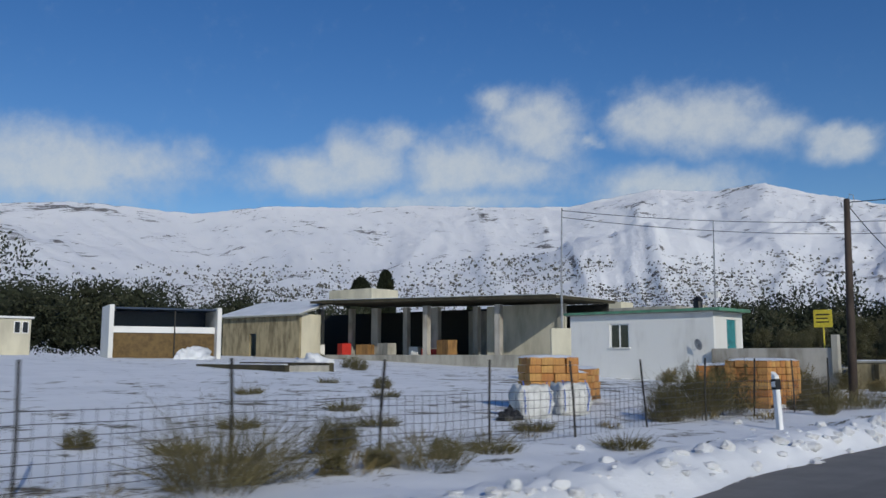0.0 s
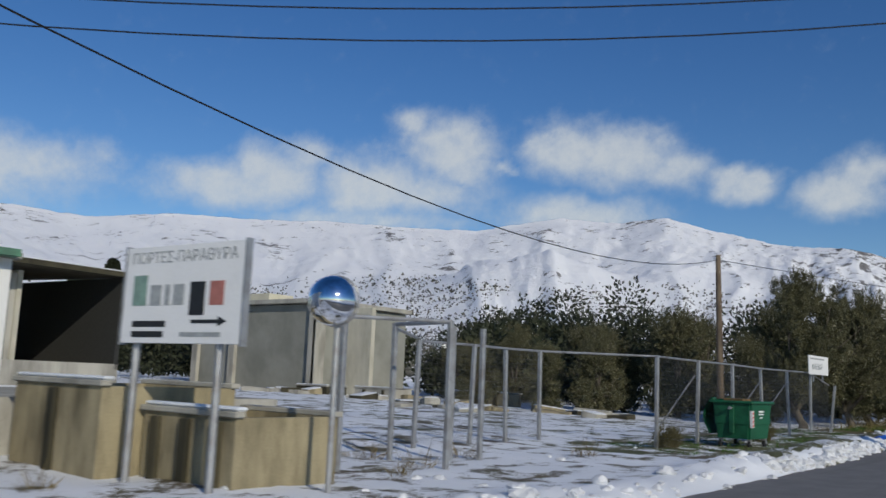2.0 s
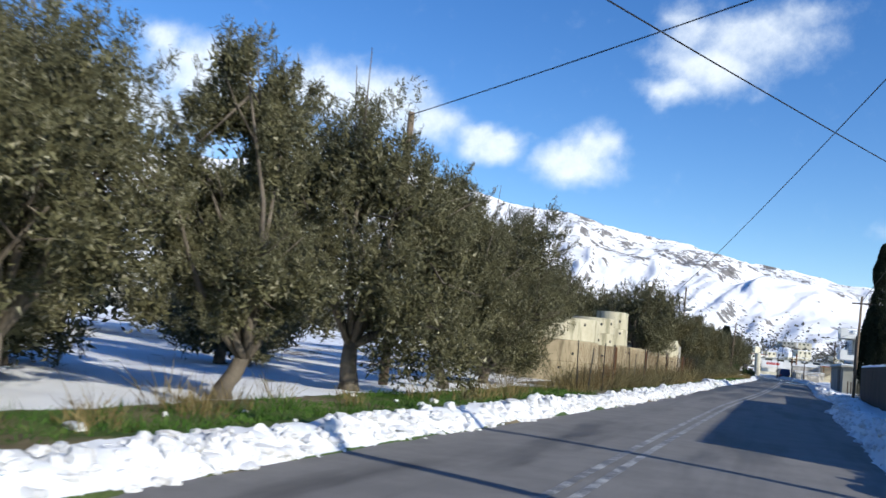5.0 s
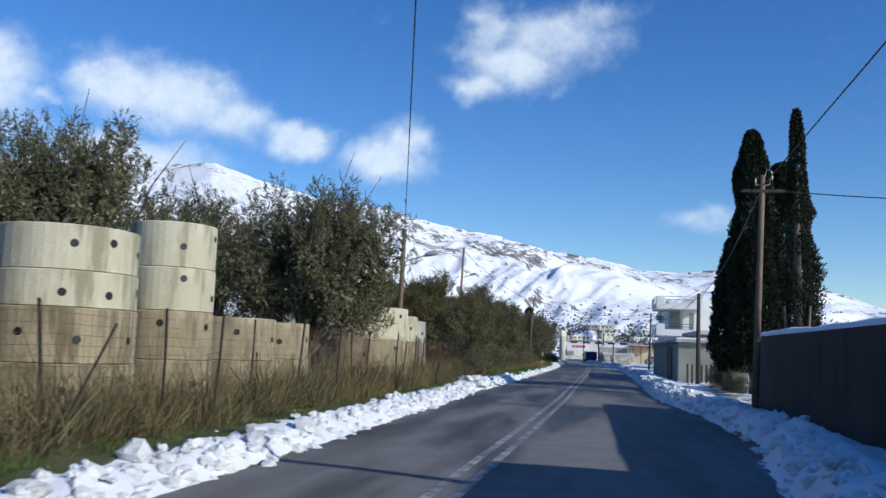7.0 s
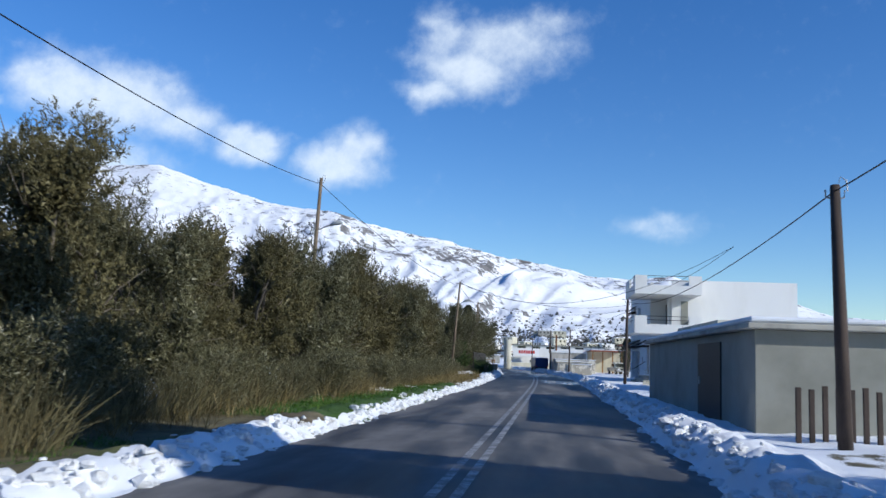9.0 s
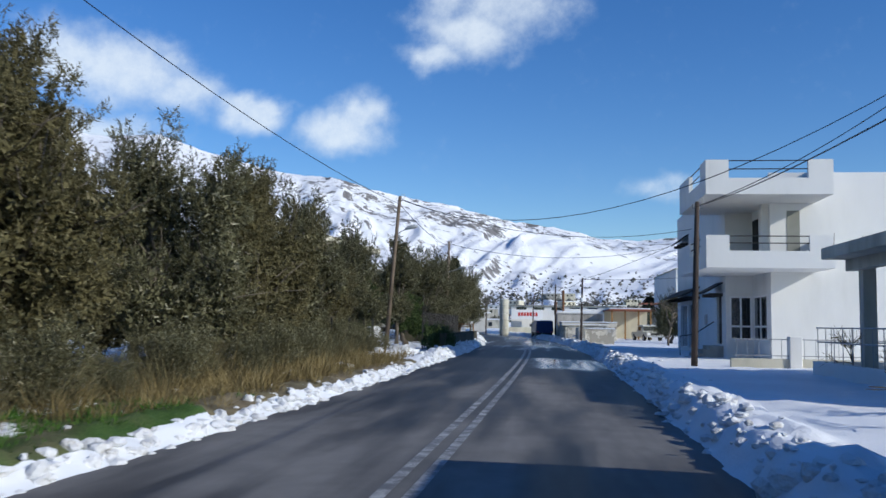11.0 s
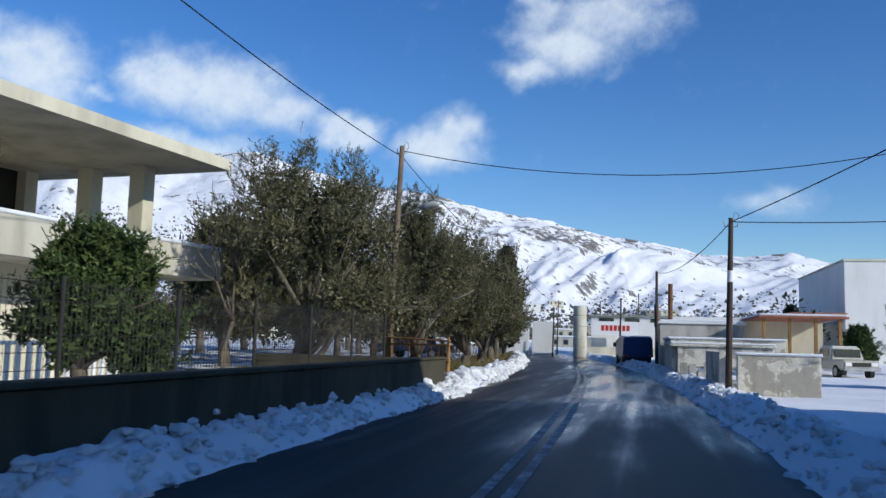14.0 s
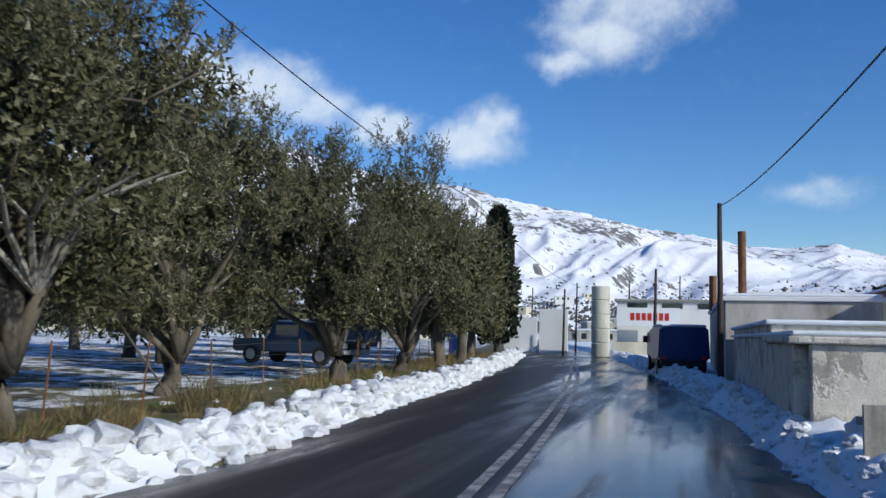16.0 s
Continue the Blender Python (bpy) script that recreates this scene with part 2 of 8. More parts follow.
def mountain_mat():
    s = Shade("snowy_mountain", 0.8, 0.0, 0.1)
    fine, mid = s.noise(0.07, 6.0, 0.65), s.noise(0.0045, 5.0, 0.6)
    speck, field = s.noise(0.055, 9.0, 0.72, (1.0, 0.45, 1.0)), s.noise(0.009, 5.0, 0.65)
    ledge = s.noise(0.02, 5.0, 0.65, (0.5, 0.5, 3.2))
    geo = s.n.new("ShaderNodeNewGeometry")
    sep = s.n.new("ShaderNodeSeparateXYZ")
    s.link(geo.outputs["Normal"], sep.inputs[0])
    steep = s.ramp(sep.outputs[2], 0.62, 0.92, 1.0, 0.0)
    snow = s.mix(s.ramp(mid, 0.3, 0.7), (0.88, 0.885, 0.895), (0.82, 0.832, 0.855))
    rock = s.mix(s.ramp(fine, 0.3, 0.7), (0.10, 0.095, 0.095), (0.25, 0.24, 0.235))
    m = s.math("ADD", speck, s.math("MULTIPLY", s.math("SUBTRACT", field, 0.5), 0.6))
    m = s.math("ADD", m, s.math("MULTIPLY", s.math("SUBTRACT", ledge, 0.5), 0.30))
    m = s.math("ADD", m, s.math("ADD", s.math("MULTIPLY", s.attr("rock"), 0.14), s.math("MULTIPLY", steep, 0.16)))
    c = s.mix(s.ramp(m, 0.635, 0.69), snow, rock)
    spots = s.cells(0.13)
    veg_n = s.noise(0.016, 6.0, 0.65)
    v = s.math("ADD", s.math("MULTIPLY", s.attr("veg"), 0.8), s.math("MULTIPLY", s.math("SUBTRACT", veg_n, 0.5), 1.3))
    v = s.math("SUBTRACT", s.math("SUBTRACT", v, 0.12), spots)
    green = s.mix(s.ramp(fine, 0.3, 0.7), (0.05, 0.05, 0.036), (0.13, 0.115, 0.085))
    s.colour(s.mix(s.ramp(v, 0.0, 0.10), c, green))
    s.bump(s.math("ADD", field, s.math("MULTIPLY", s.noise(0.028, 7.0, 0.68), 0.8)), 0.55, 14.0)
    return s.m


def cloud_mat():
    m = bpy.data.materials.new("cloud")
    m.use_nodes = True
    n, l = m.node_tree.nodes, m.node_tree.links
    n.clear()
    out, mixer, clear, glow = (n.new(k) for k in ("ShaderNodeOutputMaterial", "ShaderNodeMixShader", "ShaderNodeBsdfTransparent", "ShaderNodeEmission"))
    at = n.new("ShaderNodeAttribute")
    at.attribute_name = "cloud"
    co = n.new("ShaderNodeTexCoord")
    nz = n.new("ShaderNodeTexNoise")
    nz.inputs["Scale"].default_value, nz.inputs["Detail"].default_value, nz.inputs["Roughness"].default_value = 0.0095, 9.0, 0.66
    l.new(co.outputs["Object"], nz.inputs["Vector"])
    add = n.new("ShaderNodeMath")
    add.operation = "MULTIPLY_ADD"
    l.new(nz.outputs["Fac"], add.inputs[0])
    add.inputs[1].default_value = 0.8
    l.new(at.outputs["Fac"], add.inputs[2])
    mr = n.new("ShaderNodeMapRange")
    mr.interpolation_type = "SMOOTHSTEP"
    mr.inputs[1].default_value, mr.inputs[2].default_value, mr.inputs[3].default_value, mr.inputs[4].default_value = 0.42, 1.62, 0.0, 0.86
    l.new(add.outputs[0], mr.inputs[0])
    l.new(mr.outputs[0], mixer.inputs[0])
    tint = n.new("ShaderNodeMix")
    tint.data_type = "RGBA"
    tint.inputs[6].default_value, tint.inputs[7].default_value = (0.70, 0.79, 0.92, 1.0), (0.90, 0.93, 0.97, 1.0)
    l.new(mr.outputs[0], tint.inputs[0])
    l.new(tint.outputs[2], glow.inputs["Color"])
    glow.inputs["Strength"].default_value = 0.95
    l.new(clear.outputs[0], mixer.inputs[1])
    l.new(glow.outputs[0], mixer.inputs[2])
    l.new(mixer.outputs[0], out.inputs[0])
    return m


def peeling_mat():
    """Old plaster flaking off concrete."""
    s = Shade("peeling_plaster", 0.9, 0.0, 0.2)
    big, mid, fine = s.noise(1.1, 6.0, 0.65), s.noise(4.5, 6.0, 0.7), s.noise(35.0, 4.0, 0.6)
    run = s.noise(2.2, 5.0, 0.6, (1.0, 1.0, 0.25))
    c = s.mix(s.ramp(mid, 0.3, 0.7), (0.70, 0.66, 0.56), (0.56, 0.52, 0.43))
    c = s.mix(s.ramp(big, 0.52, 0.56), c, (0.36, 0.335, 0.28))
    c = s.mix(s.ramp(run, 0.55, 0.75, 0.0, 0.7), c, (0.17, 0.15, 0.12))
    c = s.mix(s.ramp(fine, 0.4, 0.75, 0.0, 0.4), c, (0.22, 0.20, 0.17))
    s.colour(c)
    s.bump(s.math("ADD", s.ramp(big, 0.50, 0.54, 0.6, 0.0), mid), 0.6, 0.03)
    return s.m


def ring_mat(name, base, dark, moss):
    """Cast concrete, streaked with moss and rust below its rim."""
    s = Shade(name, 0.9, 0.0, 0.2)
    big, fine = s.noise(0.9, 5.0, 0.6), s.noise(30.0, 4.0, 0.65)
    run = s.noise(2.4, 5.0, 0.65, (1.0, 1.0, 0.16))
    pit = s.cells(9.0)
    c = s.mix(s.ramp(big, 0.3, 0.7), base, dark)
    c = s.mix(s.ramp(run, 0.48, 0.66, 0.0, 0.8), c, moss)
    c = s.mix(s.ramp(fine, 0.4, 0.75, 0.0, 0.35), c, dark)
    c = s.mix(s.ramp(pit, 0.06, 0.12, 0.6, 0.0), c, tuple(0.4 * v for v in dark))
    s.colour(c)
    s.bump(s.math("ADD", fine, big), 0.5, 0.02)
    return s.m


M["peeling"] = peeling_mat()
M["ring_pale"] = ring_mat("ring_pale", (0.62, 0.58, 0.43), (0.46, 0.42, 0.30), (0.20, 0.19, 0.12))
M["ring_tan"] = ring_mat("ring_tan", (0.46, 0.39, 0.26), (0.29, 0.24, 0.155), (0.11, 0.09, 0.055))
M["brick"] = brick_mat()
M["snow"] = snow_mat()
M["ploughed"] = ploughed_mat()
M["ground"] = ground_mat()
M["road"] = road_mat()
M["olive_leaf"] = leaf_mat("olive_leaf", (0.052, 0.052, 0.025), (0.152, 0.144, 0.074), (0.36, 0.34, 0.24), 0.12)
M["brown_leaf"] = leaf_mat("brown_leaf", (0.062, 0.056, 0.024), (0.150, 0.130, 0.058), (0.28, 0.25, 0.15), 0.08)
M["citrus_leaf"] = leaf_mat("citrus_leaf", (0.025, 0.042, 0.014), (0.085, 0.125, 0.035), (0.16, 0.20, 0.07))
M["cypress_leaf"] = leaf_mat("cypress_leaf", (0.010, 0.014, 0.008), (0.032, 0.040, 0.020), (0.06, 0.065, 0.03), 0.06)
M["dry_grass"] = leaf_mat("dry_grass", (0.10, 0.075, 0.03), (0.26, 0.20, 0.085), (0.36, 0.30, 0.16))
M["green_grass"] = leaf_mat("green_grass", (0.025, 0.07, 0.010), (0.07, 0.14, 0.02), (0.14, 0.19, 0.05))
M["twig"] = leaf_mat("twig", (0.070, 0.060, 0.029), (0.19, 0.165, 0.083), (0.25, 0.22, 0.12))
M["far_leaf"] = leaf_mat("far_leaf", (0.022, 0.028, 0.016), (0.055, 0.062, 0.035), (0.09, 0.09, 0.06))
M["slope_leaf"] = leaf_mat("slope_leaf", (0.06, 0.06, 0.05), (0.15, 0.14, 0.115), (0.22, 0.21, 0.18))
M["mountain"] = mountain_mat()
M["cloud"] = cloud_mat()

# ---- shape helpers ----
def part(name, bm, material, parent=None, label="", smooth=False):
    """Links a bmesh as one mesh object."""
    me = bpy.data.meshes.new(name)
    bm.to_mesh(me)
    bm.free()
    me.materials.append(M[material] if isinstance(material, str) else material)
    if smooth:
        me.polygons.foreach_set("use_smooth", [True] * len(me.polygons))
    ob = new(name, me)
    if parent:
        ob.parent = parent
    return tagged(ob, label)


def thing(name, label, category, at=(0, 0, 0), turn=0.0, group="", kind=""):
    """An empty at a thing's base."""
    ob = new(name)
    ob.matrix_basis = pose(*at, 0, 0, turn)
    return tagged(ob, label, category, group, kind)


def box(bm, x0, x1, y0, y1, z0, z1, bevel=0.0):
    r = bmesh.ops.create_cube(bm, size=1.0)
    vs = r["verts"]
    for v in vs:
        v.co = ((x0 + x1) / 2 + v.co.x * (x1 - x0), (y0 + y1) / 2 + v.co.y * (y1 - y0), (z0 + z1) / 2 + v.co.z * (z1 - z0))
    if bevel:
        es = {e for v in vs for e in v.link_edges}
        bmesh.ops.bevel(bm, geom=list(es), offset=bevel, segments=1, affect="EDGES")
    return bm


def boxes(*dims, bevel=0.0):
    bm = bmesh.new()
    for d in dims:
        box(bm, *d, bevel=bevel)
    return bm


def tube(bm, pts, radii, sides=8, cap=True):
    """A tapered tube along points."""
    pts = [Vector(p) for p in pts]
    rings = []
    for i, p in enumerate(pts):
        d = (pts[min(i + 1, len(pts) - 1)] - pts[max(i - 1, 0)]).normalized()
        a = d.cross(Vector((0, 0, 1)) if abs(d.z) < 0.95 else Vector((1, 0, 0))).normalized()
        b = d.cross(a)
        r = radii[i] if hasattr(radii, "__len__") else radii
        rings.append([bm.verts.new(p + r * (math.cos(k * math.tau / sides) * a + math.sin(k * math.tau / sides) * b)) for k in range(sides)])
    for u, v in zip(rings, rings[1:]):
        for k in range(sides):
            bm.faces.new((u[k], u[(k + 1) % sides], v[(k + 1) % sides], v[k]))
    if cap:
        bm.faces.new(rings[0][::-1])
        bm.faces.new(rings[-1])
    return bm


def pipe(pts, radii, sides=8):
    return tube(bmesh.new(), pts, radii, sides)


def sag(a, b, drop, steps=16):
    a, b = Vector(a), Vector(b)
    return [a.lerp(b, i / steps) - Vector((0, 0, 4 * drop * (i / steps) * (1 - i / steps))) for i in range(steps + 1)]


def raw(name, verts, faces, material, parent=None, label="", smooth=False, attrs=None):
    """A mesh object from numpy arrays."""
    me = bpy.data.meshes.new(name)
    me.from_pydata(verts if isinstance(verts, list) else verts.tolist(), [], faces if isinstance(faces, list) else faces.tolist())
    for k, v in (attrs or {}).items():
        me.attributes.new(k, "FLOAT", "POINT").data.foreach_set("value", np.asarray(v, dtype=np.float32))
    me.materials.append(M[material])
    if smooth:
        me.polygons.foreach_set("use_smooth", [True] * len(me.polygons))
    me.update()
    ob = new(name, me)
    if parent:
        ob.parent = parent
    return tagged(ob, label)


def grid_faces(nu, nv):
    i = np.arange(nu - 1)[:, None] * nv + np.arange(nv - 1)[None, :]
    i = i.ravel()
    return np.stack([i, i + 1, i + nv + 1, i + nv], 1)


def lattice(seed, size=256):
    return np.random.default_rng(seed).random((size, size))


LAT = [lattice(k) for k in range(6)]


def vnoise(x, y, k=0):
    """Smooth value noise in 0..1 on arrays."""
    x, y = np.asarray(x, float), np.asarray(y, float)
    xi, yi = np.floor(x).astype(int), np.floor(y).astype(int)
    fx, fy = x - xi, y - yi
    fx, fy = fx * fx * (3 - 2 * fx), fy * fy * (3 - 2 * fy)
    L = LAT[k % 6]
    g = lambda a, b: L[a % 256, b % 256]
    return (g(xi, yi) * (1 - fx) + g(xi + 1, yi) * fx) * (1 - fy) + (g(xi, yi + 1) * (1 - fx) + g(xi + 1, yi + 1) * fx) * fy


def fbm(x, y, octaves=4, k=0, gain=0.5):
    s, a, t = 0.0, 1.0, 0.0
    for o in range(octaves):
        s = s + a * vnoise(x * 2**o + 17 * o, y * 2**o + 31 * o, k + o)
        t += a
        a *= gain
    return s / t


def step(x, a, b):
    u = np.clip((np.asarray(x, float) - a) / (b - a), 0, 1)
    return u * u * (3 - 2 * u)


def pierced(u0, u1, z0, z1, t, holes, place):
    """One solid wall with rectangular openings (ua, ub, za, zb); place(u, d, z) gives the point, d from 0 to t."""
    us = sorted({u0, u1, *[c for h in holes for c in h[:2] if u0 < c < u1]})
    zs = sorted({z0, z1, *[c for h in holes for c in h[2:] if z0 < c < z1]})
    solid = {}
    for i in range(len(us) - 1):
        for j in range(len(zs) - 1):
            cu, cz = (us[i] + us[i + 1]) / 2, (zs[j] + zs[j + 1]) / 2
            solid[i, j] = not any(a < cu < b and c < cz < d for a, b, c, d in holes)
    bm, made = bmesh.new(), {}

    def vert(i, j, k):
        if (i, j, k) not in made:
            made[i, j, k] = bm.verts.new(place(us[i], t * k, zs[j]))
        return made[i, j, k]

    for (i, j), full in solid.items():
        if not full:
            continue
        for k in (0, 1):
            bm.faces.new([vert(i, j, k), vert(i + 1, j, k), vert(i + 1, j + 1, k), vert(i, j + 1, k)])
        for di, dj, a, b in ((-1, 0, (i, j), (i, j + 1)), (1, 0, (i + 1, j), (i + 1, j + 1)), (0, -1, (i, j), (i + 1, j)), (0, 1, (i, j + 1), (i + 1, j + 1))):
            if not solid.get((i + di, j + dj), False):
                bm.faces.new([vert(*a, 0), vert(*b, 0), vert(*b, 1), vert(*a, 1)])
    bmesh.ops.recalc_face_normals(bm, faces=bm.faces)
    return bm


def prism(poly, z0, z1):
    """An upright prism over a plan."""
    bm = bmesh.new()
    lo, hi = ([bm.verts.new((x, y, z)) for x, y in poly] for z in (z0, z1))
    n = len(poly)
    bm.faces.new(lo[::-1])
    bm.faces.new(hi)
    for k in range(n):
        bm.faces.new((lo[k], lo[(k + 1) % n], hi[(k + 1) % n], hi[k]))
    bmesh.ops.recalc_face_normals(bm, faces=bm.faces)
    return bm

# ---- ground, road, mountains, sky ----
ROAD_Y = [-4600, -400, -60, 0, 30, 60, 90, 115, 140, 165, 190, 212, 230, 245, 262, 285, 320, 380, 500, 900, 4600]
ROAD_X = [0.6, 0.6, 0.3, -0.15, -1.35, -2.15, -2.25, -1.95, -1.4, -0.8, -0.3, -0.15, -0.65, -1.5, -3.2, -6.3, -12.5, -24.0, -50.0, -140.0, -900.0]
HALF = 3.05
EDGE_Y, EDGE = [50, 66, 90, 108, 125, 140], [0.0, 0.55, 0.3, -0.35, -0.3, 0.0]
LINE_Y, LINE = [40, 70, 85, 110, 124, 135], [-0.1, -0.55, -0.5, -0.45, -0.15, 0.0]


def half_right(y):
    """Half the road's cleared width on its right-hand side, wider at a drive."""
    return HALF + np.interp(y, [118, 124, 131, 138], [0.0, 0.9, 0.6, 0.0])


def half_left(y):
    """Half the road's cleared width on its left-hand side."""
    return HALF + np.interp(y, EDGE_Y, EDGE)


def road_x(y):
    """The road's middle, smoothed."""
    y = np.asarray(y, float)
    s = 0.0
    for d, w in ((-10, 0.15), (-5, 0.2), (0, 0.3), (5, 0.2), (10, 0.15)):
        s = s + w * np.interp(y + d, ROAD_Y, ROAD_X)
    return s


def ground_z(x, y):
    x, y = np.asarray(x, float), np.asarray(y, float)
    d = x - road_x(y)
    left = d < 0
    out = np.abs(d) - np.where(left, half_left(y), half_right(y))
    wob = 0.35 * (fbm(y * 0.45, np.where(left, 3.0, 9.0), 3, 1) - 0.5)
    o = out + wob
    lump = fbm(x * 3.4, y * 3.4, 4, 2, 0.7)
    high = np.where(left, np.where(y < 66, 0.17, np.where(y < 205, 0.15, 0.24)), np.where(y < 100, 0.4, 0.27))
    bank = high * step(o, 0.0, 0.45) * (1 - 0.75 * step(o, 0.8, 1.7)) * (0.05 + 1.9 * lump)
    base = -0.05 + 0.14 * step(o, 0.0, 0.8) + 0.10 * (fbm(x * 0.5, y * 0.5, 4, 4) - 0.5) * step(o, 0.3, 2.0)
    base = base + 0.05 * step(o, 1.0, 3.0) * (fbm(x * 1.7, y * 1.7, 3, 5) - 0.5)
    early = 1 - step(y, 48, 78)
    rise = np.where(left, np.minimum(np.maximum(out - 5.0, 0) * 0.024 + np.clip(out - 36.0, 0, 12) * 0.022, 1.36) * early, 0)
    rise = rise + np.where(left, 0.012 * np.clip(out - 8, 0, 40) * (1 - early), 0.004 * np.clip(out - 4, 0, 60))
    drive = np.where(left, np.exp(-((y - 31) / 4.0) ** 2) + np.exp(-((y - 43.5) / 2.5) ** 2), 0) * 0.8
    return np.where(out < -0.45, -0.05, base + bank * (1 - np.clip(drive, 0, 0.85)) + rise)


def gz(x, y):
    return float(ground_z(np.array([x]), np.array([y]))[0])


def snow_cover(x, y):
    """How much snow lies at a place, from 0 (bare) up; patches along the verges, open fields beyond."""
    d = x - road_x(y)
    left = d < 0
    out = np.abs(d) - np.where(left, half_left(y), half_right(y))
    y = y + 7.0 * (fbm(x * 0.16 + 30, y * 0.16 + 30, 3, 4) - 0.5) * step(out, 2.5, 9)
    s = np.where(left, 0.68, 0.92)
    s = np.where(left & (y < 25), 0.63, s)
    s = np.where(left & (y > 25) & (y < 66), 0.56, s)
    s = np.where(left & (y > 25) & (y < 48) & (out < 6), 0.58, s)
    s = np.where(left & (y > 48) & (y < 66) & (out < 5.5), 0.45, s)
    s = np.where(left & (y > 66) & (y < 108), np.where(out < 3.6, 0.22, 0.72), s)
    s = np.where(left & (y >= 108) & (y < 156), np.where(out < 5, 0.22, 0.55), s)
    s = np.where(left & (y >= 156) & (y < 197), np.where(out < 4.5, 0.27, 0.5), s)
    s = np.where(~left & (y > 126) & (y < 153) & (out > 2.2), 0.50, s)
    s = np.where(left & (y >= 197) & (y < 212), 0.82, s)
    s = np.where(left & (y >= 224), np.where(out < 4.2, 0.15, 0.50), s)
    field = 0.66 + 0.5 * (fbm(x * 0.03 + 5, y * 0.03 + 5, 3, 2) - 0.5)
    s = s + (field - s) * step(out, 14, 34)
    strip = np.where(left, np.where((y > 49) & (y < 64), 0.5, np.where((y > 154) & (y < 200), 0.32, np.where(y > 226, 0.5, 0.85))), 1.3)
    s = np.where((out > 0.12) & (out < strip) & ~(left & (y > 27) & (y < 35)), 1.3, s)
    return np.where(out < 0.0, 0.1, s)


def green_cover(x, y):
    d = x - road_x(y)
    left = d < 0
    out = np.abs(d) - np.where(left, half_left(y), half_right(y))
    g = np.where(left & (y > 70) & (y < 106), 0.9, 0.15)
    g = np.where(left & (y > 48) & (y < 66), 0.36, g)
    g = np.where(left & (y > 108) & (y < 150), 0.5 * (out < 2.6), g)
    g = np.where(left & (y > 156) & (y < 179), 0.95, np.where(left & (y >= 179) & (y < 198), 0.12, g))
    g = np.where(left & (y > 224), 0.2, g)
    return g * step(fbm(x * 0.6, y * 0.6, 3, 3), 0.25, 0.55)


gy = np.concatenate([[-4600, -1500, -500, -200, -90, -50], np.arange(-25, -3, 1.0), np.arange(-3, 300, 0.2), np.arange(300, 330, 1.5), [340, 360, 400, 470, 600, 1000, 2000, 4600]])
lat = np.concatenate([np.arange(0, 2.5, 1.2), np.arange(2.55, 4.9, 0.13), np.arange(5.0, 8, 0.35), np.arange(8, 16, 0.8), np.arange(16, 40, 3.0), [45, 60, 80, 120, 200, 350, 700, 1500, 4500]])
offs = np.concatenate([-lat[::-1], lat[1:]])
GY, GO = np.meshgrid(gy, offs, indexing="ij")
GX = road_x(GY) + GO
GZ = ground_z(GX, GY)
ground = raw("ground", np.stack([GX.ravel(), GY.ravel(), GZ.ravel()], 1), grid_faces(len(gy), len(offs))[:, ::-1], "ground", smooth=True, attrs={"snow": snow_cover(GX, GY).ravel(), "green": green_cover(GX, GY).ravel()})
tagged(ground, "snow-covered ground with bare patches of grass and soil", "ground", kind="structure")

ry = np.concatenate([[-400, -100, -50], np.arange(-25, 330, 1.0), [345, 370, 400, 450, 500]])
ro = np.linspace(-HALF - 0.9, HALF + 1.2, 12)
RY, RO = np.meshgrid(ry, ro, indexing="ij")
wet = 0.10 * step(RY, 60, 90) + 0.12 * step(RY, 110, 130) + 0.30 * step(RY, 186, 204) + 0.20 * step(RY, 208, 226) + 0.24 * step(RY, 210, 232) * step(RO, -1.2, 1.0) + 0.42 * step(RY, 194, 197) * (1 - step(RY, 204.5, 207)) * step(RO, -0.6, 0.4)
road = raw("road", np.stack([(road_x(RY) + RO).ravel(), RY.ravel(), (0.035 - 0.006 * np.clip(RO, -3.3, 3.3) ** 2).ravel()], 1), grid_faces(len(ry), len(ro))[:, ::-1], "road", smooth=True, attrs={"wet": wet.ravel()})
tagged(road, "grey asphalt road, wet and shining towards the village", "road", kind="structure")


def line_mat():
    s = Shade("road_line", 0.6, 0.0, 0.3)
    f, g = s.noise(3.0, 5.0, 0.65), s.noise(40.0, 4.0)
    s.colour(s.mix(s.ramp(s.math("ADD", f, s.math("MULTIPLY", g, 0.4)), 0.46, 0.82), (0.45, 0.45, 0.44), (0.12, 0.12, 0.12)))
    return s.m


M["road_line"] = line_mat()
for side in (-0.13, 0.13):
    ly = np.arange(-25, 300, 1.0)
    lx = road_x(ly) + np.interp(ly, LINE_Y, LINE) + side
    v = np.stack([np.concatenate([lx - 0.06, lx + 0.06]), np.concatenate([ly, ly]), np.full(2 * len(ly), 0.0405)], 1)
    k = np.arange(len(ly) - 1)
    tagged(raw("road_line", v, np.stack([k, k + len(ly), k + len(ly) + 1, k + 1], 1), "road_line"), "worn white centre line on the asphalt", "road line", kind="structure")

